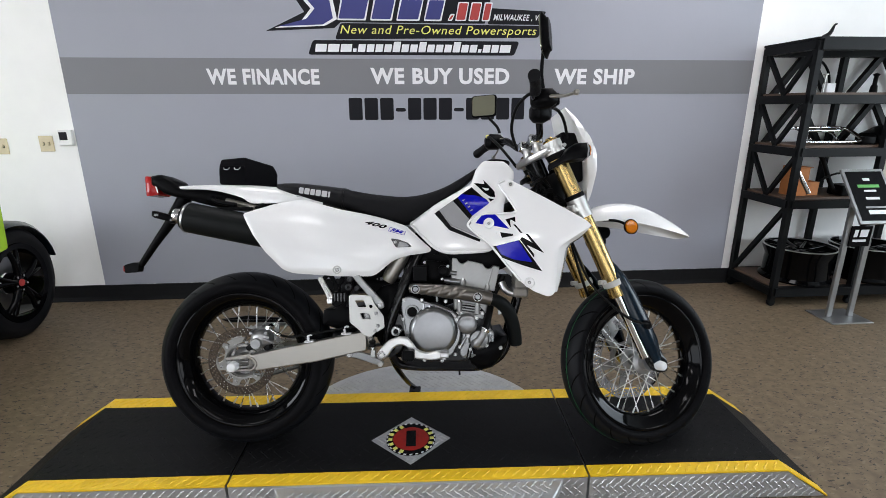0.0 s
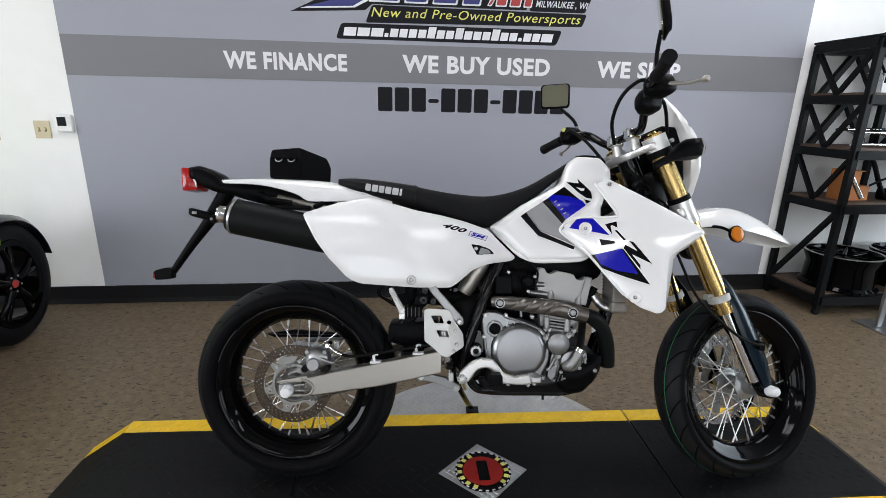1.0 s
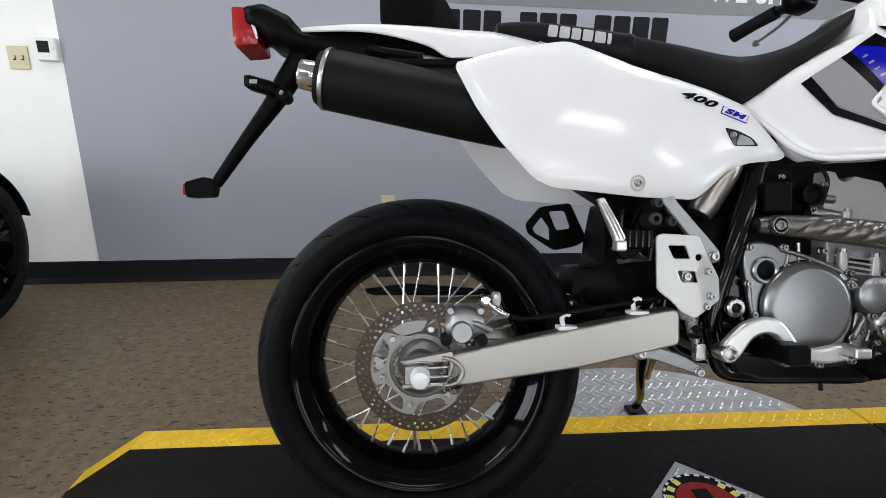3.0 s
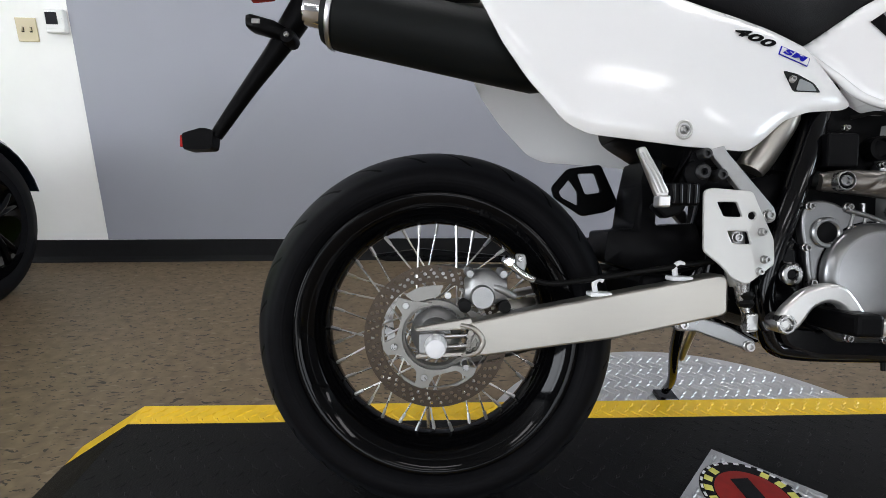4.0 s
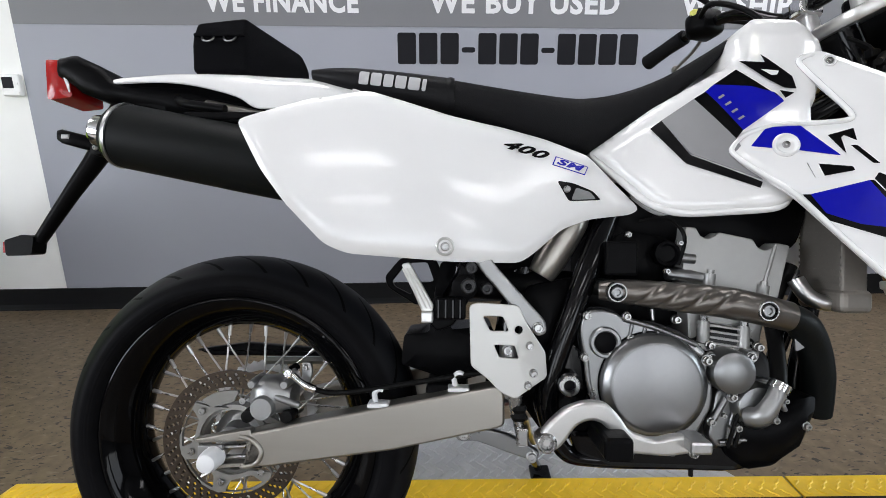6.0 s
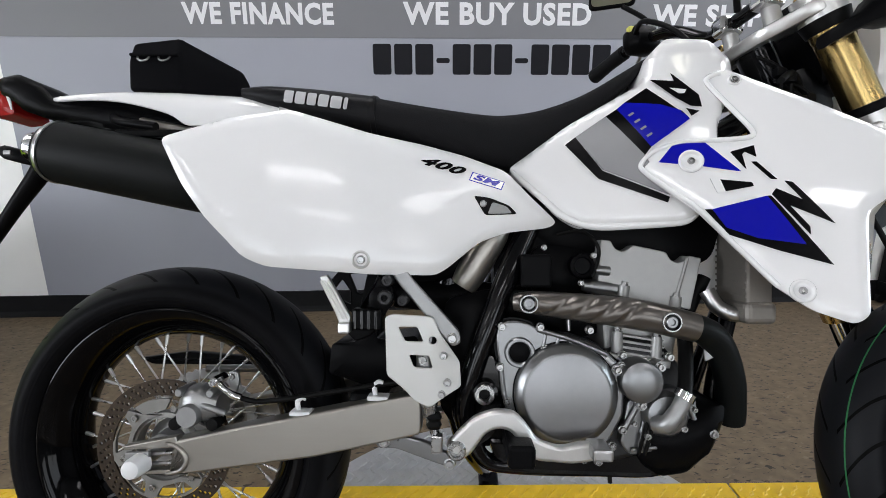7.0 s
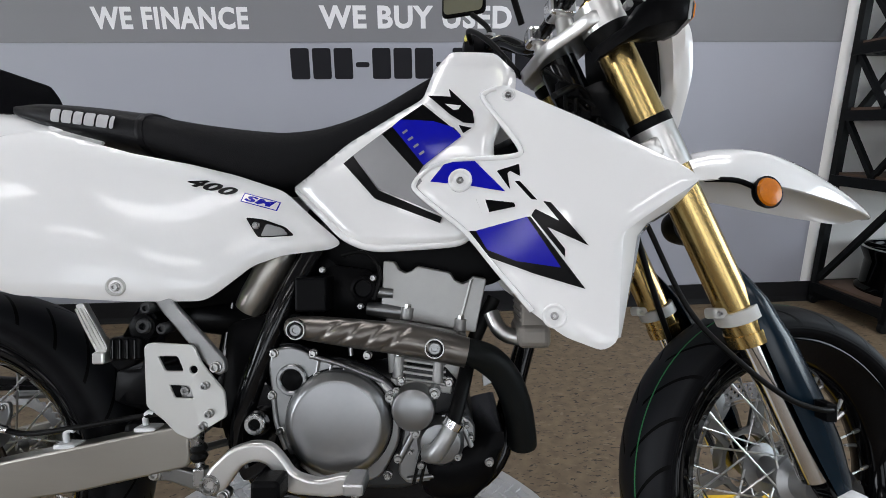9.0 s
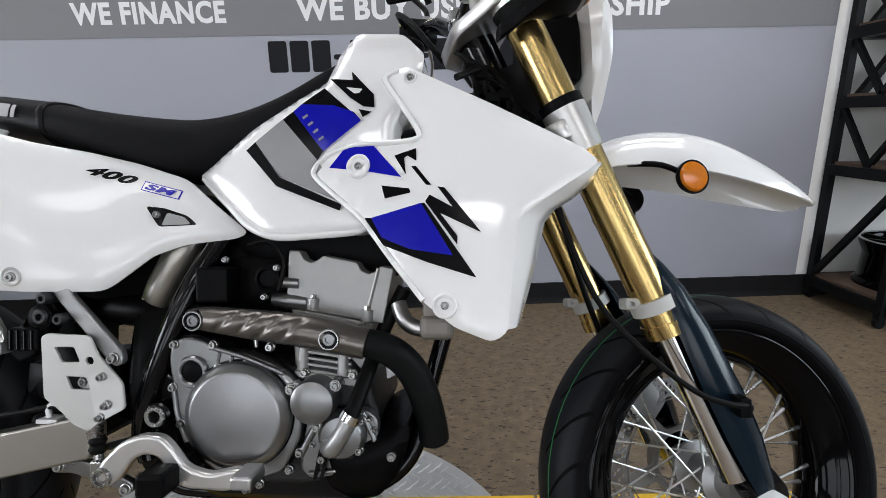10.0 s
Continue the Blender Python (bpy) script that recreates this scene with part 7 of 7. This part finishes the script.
for s in (-1, 1):
    sg = bike("turn_signal", loft([(1.048, s * 0.125, 0.978, 0.013, 0.012), (1.078, s * 0.155, 0.996, 0.014, 0.013), (1.092, s * 0.168, 1.010, 0.026, 0.024), (1.118, s * 0.176, 1.018, 0.038, 0.032), (1.146, s * 0.178, 1.022, 0.036, 0.030), (1.158, s * 0.178, 1.023, 0.028, 0.022)], 8, 3), BLACK_PLASTIC, "black faceted turn signal housing", steer=True)
    bike("signal_rim", loft([(1.144, s * 0.178, 1.022, 0.0368, 0.0308), (1.149, s * 0.178, 1.022, 0.0368, 0.0308)], 8, 3), CAST, "pale lens edge", sg, True)
    bike("signal_lens", loft([(1.156, s * 0.178, 1.023, 0.029, 0.023), (1.162, s * 0.178, 1.023, 0.026, 0.019)], 8, 3), AMBER_LENS, "amber signal lens", sg, True)
    rf = bike("side_reflector", lathe([(0.0, s * 0.098), (0.022, s * 0.0965), (0.0252, s * 0.092), (0.0255, s * 0.086), (0, s * 0.086)], 32, (1.374, 0, 0.786)), AMBER_LENS, "round amber side reflector", steer=True)
    bike("reflector_cup", lathe([(0.0, s * 0.080), (0.024, s * 0.081), (0.0275, s * 0.088), (0.0275, s * 0.093), (0.0255, s * 0.093)], 32, (1.374, 0, 0.786)), BLACK_PLASTIC, "", rf, True)
    bike("reflector_stalk", tube([(1.28, s * 0.06, 0.812), (1.33, s * 0.075, 0.808), (1.370, s * 0.082, 0.790)], 0.005, 8), BLACK_PLASTIC, "", rf, True)
bike("horn", lathe([(0.0, -0.02), (0.034, -0.02), (0.036, 0.0), (0.030, 0.02), (0, 0.02)], 24, (1.30, 0.03, 0.745)), BLACK_PLASTIC, "black round horn", steer=True)


# ---- the steel rack beside the mural ----
def bar(bm, a, b, w=0.02):
    """A square steel tube from a to b."""
    a, b = Vector(a), Vector(b)
    own = box(-w, w, -w, w, 0, (b - a).length)
    own.transform(Matrix.Translation(a) @ (b - a).to_track_quat("Z", "Y").to_matrix().to_4x4())
    return merge(bm, own)


RACK_X, RACK_F, RACK_B = 2.33, 3.20, 3.63
BAY = 0.56
LEVELS = (0.10, 0.70, 1.03, 1.35, 1.66)


def rack():
    ob = thing("storage_rack", "dark steel storage rack with braced ends and wooden shelves", "rack", m=pose(RACK_X, 0, 0))
    for i in range(3):
        for y in (RACK_F, RACK_B):
            part("post", bar(bmesh.new(), (i * BAY, y, 0.06), (i * BAY, y, 1.68), 0.018), SHELF_STEEL, ob, smooth=False)
        for y in (RACK_F, RACK_B):
            c = lathe([(0.0, -0.012), (0.024, -0.012), (0.026, -0.008), (0.026, 0.008), (0.024, 0.012), (0, 0.012)], 18, (i * BAY, y, 0.026))
            part("caster", c, SHELF_STEEL, ob)
            part("caster_fork", box(i * BAY - 0.016, i * BAY + 0.016, y - 0.016, y + 0.016, 0.04, 0.07), SHELF_STEEL, ob, smooth=False)
    for k, z in enumerate(LEVELS):
        for y in (RACK_F, RACK_B):
            part("rail", bar(bmesh.new(), (0, y, z), (2 * BAY, y, z), 0.026 if k in (1, 2, 3) else 0.030), SHELF_STEEL, ob, smooth=False)
        for i in (0, 2):
            part("end_rail", bar(bmesh.new(), (i * BAY, RACK_F, z), (i * BAY, RACK_B, z), 0.026), SHELF_STEEL, ob, smooth=False)
        if k < 4:
            part("shelf_board", box(0.0, 2 * BAY, RACK_F + 0.02, RACK_B - 0.02, z + 0.026, z + 0.040), SHELF_WOOD, ob, "brown wooden shelf board", smooth=False)
        else:
            part("top_board", box(-0.02, 2 * BAY + 0.02, RACK_F - 0.02, RACK_B + 0.02, z + 0.030, z + 0.042), SHELF_STEEL, ob, smooth=False)
    for z0, z1 in ((0.13, 0.70), (0.73, 1.03), (1.06, 1.35), (1.38, 1.66)):
        ym = (RACK_F + RACK_B) / 2
        if z0 > 0.5:
            part("brace", bar(bmesh.new(), (0, RACK_F, z1), (0, ym, z0), 0.012), SHELF_STEEL, ob, smooth=False)
            part("brace", bar(bmesh.new(), (0, RACK_B, z1), (0, ym, z0), 0.012), SHELF_STEEL, ob, smooth=False)
        else:
            part("brace", bar(bmesh.new(), (0, RACK_B, z0), (0, RACK_F, z1), 0.014), SHELF_STEEL, ob, smooth=False)
        for i in range(2):
            x0, xm, x1 = i * BAY, (i + 0.5) * BAY, (i + 1) * BAY
            if z0 > 0.9:
                part("brace", bar(bmesh.new(), (x0 + 0.08, RACK_B, z0), (xm, RACK_B, z1), 0.018), SHELF_STEEL, ob, smooth=False)
                part("brace", bar(bmesh.new(), (x1 - 0.08, RACK_B, z0), (xm, RACK_B, z1), 0.018), SHELF_STEEL, ob, smooth=False)
    for x in (0.06, 0.62):
        bm = tube([(x - 0.045, RACK_F, 1.695), (x - 0.01, RACK_F, 1.725), (x + 0.008, RACK_F, 1.765), (x + 0.022, RACK_F, 1.772)], [0.018, 0.011, 0.006, 0.004], 8)
        part("hook", bm, SHELF_STEEL, ob, "curved black steel hook")
    return ob


rack()


def on_rack(name, label, category, x, y, level, parts):
    ob = thing(name, label, category, m=pose(RACK_X + x, y, LEVELS[level] + 0.040))
    for n, bm, mt in parts:
        part(n, bm, mt, ob)
    return ob


def coil(r, pitch, turns, wire):
    n = turns * 10
    return tube([(r * math.cos(2 * math.pi * i / 10), r * math.sin(2 * math.pi * i / 10), pitch * i / 10) for i in range(n + 1)], wire, 6, 1)


on_rack("shock_absorber", "black and silver coil-over shock absorber standing on the shelf", "shock absorber", 0.74, 3.33, 3, [("spring", coil(0.038, 0.022, 9, 0.007), SHELF_STEEL), ("body", tube([(0, 0, 0), (0, 0, 0.27)], 0.022, 16, smooth=False), CHROME), ("top_eye", lathe([(0.012, -0.015), (0.026, -0.015), (0.026, 0.015), (0.012, 0.015)], 16, (0, 0, 0.285), closed=True), STEEL)])
on_rack("shifter_part", "small black lever on a pale block", "lever", 0.24, 3.35, 3, [("block", box(-0.03, 0.03, -0.02, 0.02, 0, 0.06, 0.004), NYLON), ("lever", tube([(0, 0, 0.05), (-0.02, 0, 0.12), (-0.07, 0, 0.18), (-0.12, 0, 0.20)], 0.007, 8), BLACK_PLASTIC)])
for dx in (0.03, 0.12):
    on_rack("engine_valve", "slim steel engine valve standing upright", "engine valve", dx, 3.25, 3, [("stem", lathe([(0.0, 0), (0.004, 0), (0.004, 0.10), (0.016, 0.105), (0.016, 0.109), (0, 0.109)], 14, axis="z"), STEEL)])
on_rack("bolt_set", "dark metal spare part on the shelf", "spare part", 0.50, 3.30, 3, [("body", lathe([(0, 0), (0.022, 0), (0.018, 0.04), (0.012, 0.05), (0.012, 0.10), (0.02, 0.11), (0, 0.12)], 14, axis="z"), BLACK_PLASTIC)])
_t = tube([(-0.22, -0.06, 0.02), (0.15, -0.06, 0.02), (0.24, -0.02, 0.04), (0.20, 0.10, 0.10), (-0.18, 0.10, 0.10)], 0.010, 10)
tube([(-0.20, -0.05, 0.09), (0.05, -0.05, 0.09), (0.12, 0.0, 0.10)], 0.009, 10, bm=_t)
on_rack("luggage_rack", "chromed tubular luggage rack lying on the shelf", "luggage rack", 0.24, 3.32, 2, [("tube_frame", _t, CHROME), ("cross_bar", tube([(-0.12, -0.06, 0.02), (-0.12, 0.0, 0.07), (-0.12, 0.10, 0.10)], 0.008, 8), CHROME), ("cross_bar", tube([(0.06, -0.06, 0.02), (0.06, 0.0, 0.07), (0.06, 0.10, 0.10)], 0.008, 8), CHROME), ("lock", box(0.24, 0.33, -0.05, 0.02, 0.0, 0.05, 0.008), BLACK_PLASTIC)])
on_rack("fairing_stack", "stack of black plastic fairings", "fairing", 0.84, 3.36, 2, [("fairing", loft([(-0.25, 0, 0.04, 0.08, 0.03), (-0.1, 0, 0.06, 0.14, 0.06), (0.1, 0, 0.06, 0.15, 0.06), (0.25, 0, 0.04, 0.10, 0.04)], 18, 3), BLACK_PLASTIC), ("strap", tube([(-0.22, -0.14, 0.05), (0.0, -0.155, 0.09), (0.25, -0.13, 0.06)], 0.008, 8), STEEL)])
on_rack("parts_box", "open orange cardboard parts box", "box", 0.10, 3.34, 1, [("box_body", box(-0.03, 0.07, -0.06, 0.06, 0, 0.19, 0.004), ORANGE_BOX), ("box_flap", box(-0.03, 0.068, -0.085, -0.061, 0.185, 0.189, 0.001), ORANGE_BOX), ("small_box", box(0.078, 0.16, -0.05, 0.06, 0, 0.09, 0.004), ORANGE_BOX), ("chrome_bar", tube([(-0.08, -0.10, 0.21), (0.02, -0.14, 0.03)], 0.014, 12, smooth=False), CHROME)])
on_rack("wiring_loom", "black wiring loom and hoses", "wiring", 0.36, 3.30, 1, [("hose", tube([(-0.22, 0.05, 0.30), (-0.10, 0.03, 0.26), (-0.03, 0, 0.10), (0.02, -0.02, 0.02), (0.12, 0, 0.06), (0.18, 0.03, 0.02)], 0.014, 10), HOSE), ("hose", tube([(-0.14, -0.04, 0.10), (0.0, -0.05, 0.15), (0.14, -0.04, 0.04)], 0.007, 8), HOSE), ("connector_block", box(0.02, 0.16, -0.06, 0.06, 0.0, 0.07, 0.01), BLACK_PLASTIC)])
_p = box(-0.28, 0.28, -0.006, 0.006, 0.0, 0.34, 0.002)
_pp = on_rack("perforated_panel", "beige perforated metal panel leaning on the rack", "panel", 0.84, 3.20, 1, [("panel", _p, BEIGE_PERF)])
for i in range(6):
    for j in range(4):
        part("hole", lathe([(0.0, -0.0075), (0.020, -0.0075), (0.020, -0.006), (0, -0.006)], 14, (-0.20 + i * 0.075, 0, 0.06 + j * 0.07)), SHELF_STEEL, _pp)


def loose_rim(x, y, label):
    """A bare alloy car rim lying on its side."""
    ob = thing("alloy_rim", label, "wheel rim", "loose rims", m=pose(RACK_X + x, y, LEVELS[0] + 0.040))
    part("barrel", lathe([(0.20, 0.0), (0.222, 0.0), (0.224, 0.012), (0.205, 0.03), (0.200, 0.16), (0.224, 0.215), (0.226, 0.23), (0.212, 0.23), (0.195, 0.20), (0.188, 0.03)], 48, axis="z", closed=True), RIM_BLACK, ob)
    part("rim_edge", lathe([(0.214, 0.229), (0.2265, 0.229), (0.2265, 0.2335), (0.214, 0.2335)], 48, axis="z", closed=True), STEEL, ob, "bright machined rim edge")
    for k in range(10):
        part("spoke", tube([(0.03 * math.cos(k * 0.628), 0.03 * math.sin(k * 0.628), 0.19), (0.205 * math.cos(k * 0.628 + 0.08), 0.205 * math.sin(k * 0.628 + 0.08), 0.215)], [0.020, 0.012], 8, smooth=False), RIM_BLACK, ob)
    part("hub", lathe([(0.0, 0.14), (0.06, 0.14), (0.06, 0.20), (0.035, 0.205), (0.033, 0.18), (0, 0.18)], 24, axis="z"), RIM_BLACK, ob)
    return ob


loose_rim(0.29, 3.38, "black spoked alloy rim lying on the lowest shelf")
loose_rim(0.80, 3.38, "black spoked alloy rim lying on the lowest shelf")


# ---- the sign stand in front of the rack ----
def sign_stand():
    ob = thing("sign_stand", "aluminium floor sign stand with a tilted black card", "sign stand", m=pose(2.63, 2.98, 0) @ Matrix.Diagonal((0.86, 0.86, 0.92, 1)))
    part("foot_plate", box(-0.16, 0.16, -0.13, 0.13, 0.0, 0.010, 0.003), CAST, ob)
    for dx in (-0.085, 0.085):
        part("upright", box(dx - 0.020, dx + 0.020, -0.012, 0.012, 0.010, 0.90, 0.004), CAST, ob, "brushed aluminium upright")
    part("logo_plate", box(-0.075, 0.085, -0.022, -0.014, 0.52, 0.66, 0.003), GRAPHIC_BLACK, ob, "black plate with white marks")
    for x0, x1 in ((-0.05, -0.022), (-0.005, 0.055)):
        part("logo_mark", plate([(x0, 0.585), (x1, 0.585), (x1 + 0.006, 0.635), (x0 + 0.006, 0.635)], -0.0235, -0.0215, 0), LETTER_WHITE, ob, smooth=False)
    part("logo_bar", plate([(-0.05, 0.552), (0.05, 0.552), (0.05, 0.568), (-0.05, 0.568)], -0.0235, -0.0215, 0), LETTER_WHITE, ob, smooth=False)
    tilt = pose(0, -0.03, 0.86, -38, 0, 0)
    part("card_frame", box(-0.155, 0.155, -0.008, 0.008, -0.20, 0.20, 0.003), CAST, ob, "aluminium snap frame", m=tilt)
    part("card", box(-0.135, 0.135, -0.0100, -0.008, -0.18, 0.18), GRAPHIC_BLACK, ob, "dark printed card", smooth=False, m=tilt)
    for z, w, h, mt in ((0.12, 0.05, 0.020, LETTER_WHITE), (0.07, 0.16, 0.022, GREEN_PRINT), (0.035, 0.09, 0.014, LETTER_WHITE), (-0.02, 0.10, 0.018, LETTER_WHITE), (-0.085, 0.15, 0.014, GRAPHIC_GREY), (-0.12, 0.13, 0.030, LETTER_WHITE)):
        part("card_bar", box(-w / 2, w / 2, -0.0112, -0.0100, z - h / 2, z + h / 2), mt, ob, smooth=False, m=tilt)
    return ob


sign_stand()


# ---- the parked three-wheeler by the switches ----
def parked_vehicle():
    """Only its front corner shows: wheel, wing and a lime green side panel."""
    ob = thing("three_wheeler", "parked lime green three-wheeled roadster with black wheels", "vehicle", m=pose(-2.50, 3.15, 0) @ pose(0, 0, 0, 0, 0, 4))
    wh = part("wheel", lathe([(0.20, 0.105), (0.232, 0.11), (0.236, 0.10), (0.222, 0.07), (0.222, -0.10), (0.212, -0.10), (0.212, 0.07)], 48, axis="x", closed=True), RIM_BLACK, ob, "gloss black alloy wheel", m=pose(0, 0, 0.325))
    part("tyre", lathe([(0.228, -0.10), (0.26, -0.112), (0.30, -0.108), (0.322, -0.085), (0.326, 0), (0.322, 0.085), (0.30, 0.108), (0.26, 0.112), (0.228, 0.10)], 56, axis="x", closed=True, angle=60), TYRE_PLAIN, wh, "black rubber tyre")
    for k in range(5):
        a = 2 * math.pi * k / 5 + 0.3
        for s in (-0.16, 0.16):
            part("spoke", tube([(0.092, 0.045 * math.cos(a), 0.045 * math.sin(a)), (0.098, 0.13 * math.cos(a + s * 0.6), 0.13 * math.sin(a + s * 0.6)), (0.085, 0.218 * math.cos(a + s), 0.218 * math.sin(a + s))], [0.020, 0.015, 0.014], 8), RIM_BLACK, wh)
    part("hub", lathe([(0.0, 0.04), (0.062, 0.04), (0.060, 0.095), (0.035, 0.104), (0, 0.104)], 24, axis="x"), RIM_BLACK, wh)
    part("centre_cap", lathe([(0.0, 0.104), (0.022, 0.104), (0.020, 0.110), (0, 0.111)], 20, axis="x"), SIGN_RED, wh, "dark red centre cap")
    for k in range(5):
        a = 2 * math.pi * k / 5 + 0.9
        part("lug_nut", lathe([(0.008, 0.095), (0.008, 0.108), (0, 0.110)], 8, (0, 0.045 * math.cos(a), 0.045 * math.sin(a)), axis="x"), CHROME, wh)
    part("brake_disc", lathe([(0.06, 0.01), (0.155, 0.01), (0.155, 0.025), (0.06, 0.025)], 40, axis="x", closed=True), STEEL, wh, "bright brake disc")
    bm = bmesh.new()
    rows = []
    for k in range(15):
        a = radians(12 + 10.5 * k)
        ring = []
        for x, r in ((-0.12, 0.340), (-0.10, 0.362), (0.0, 0.370), (0.10, 0.362), (0.122, 0.338), (0.119, 0.334), (0.0, 0.362), (-0.118, 0.336)):
            ring.append(bm.verts.new((x, r * math.cos(a), 0.325 + r * math.sin(a))))
        rows.append(ring)
    for r0, r1 in zip(rows, rows[1:]):
        for k in range(8):
            bm.faces.new((r0[k], r0[(k + 1) % 8], r1[(k + 1) % 8], r1[k]))
    bm.faces.new(rows[0])
    bm.faces.new(rows[-1])
    bmesh.ops.recalc_face_normals(bm, faces=bm.faces)
    part("wing", smooth_by_angle(bm, 60), WING, ob, "glossy dark blue-black wing")
    side = plate(corners([(0.03, 0), (1.3, -0.10), (1.3, 0.33), (0.5, 0.36), (0.0, 0.33)], 0.02), -0.02, 0.02, 0.010)
    part("side_panel", side, LIME, ob, "lime green side panel", m=pose(0.125, -0.06, 0.555) @ pose(0, 0, 0, 0, 0, -90))
    part("lower_body", plate(corners([(0.25, 0.0), (1.4, 0.0), (1.4, 0.62), (0.25, 0.58), (0.20, 0.30)], 0.03), -0.15, 0.0, 0.02), BLACK_PLASTIC, ob, "black lower body", m=pose(0.02, -0.16, 0.12) @ pose(0, 0, 0, 0, 0, -90))
    part("nose", loft([(-0.9, -0.6, 0.45, 0.4, 0.2), (-0.5, -0.5, 0.47, 0.5, 0.22), (-0.2, -0.45, 0.45, 0.5, 0.2), (-0.14, -0.45, 0.44, 0.45, 0.16)], 20, 3), LIME, ob, "lime green bonnet")
    return ob


WING = mat("dark_blue_wing_paint", (0.004, 0.009, 0.016), 0.2, vary=0.05, coat=0.3)
TYRE_PLAIN = mat("plain_black_tyre", (0.006, 0.006, 0.007), 0.55, vary=0.2, spec=0.1)
parked_vehicle()
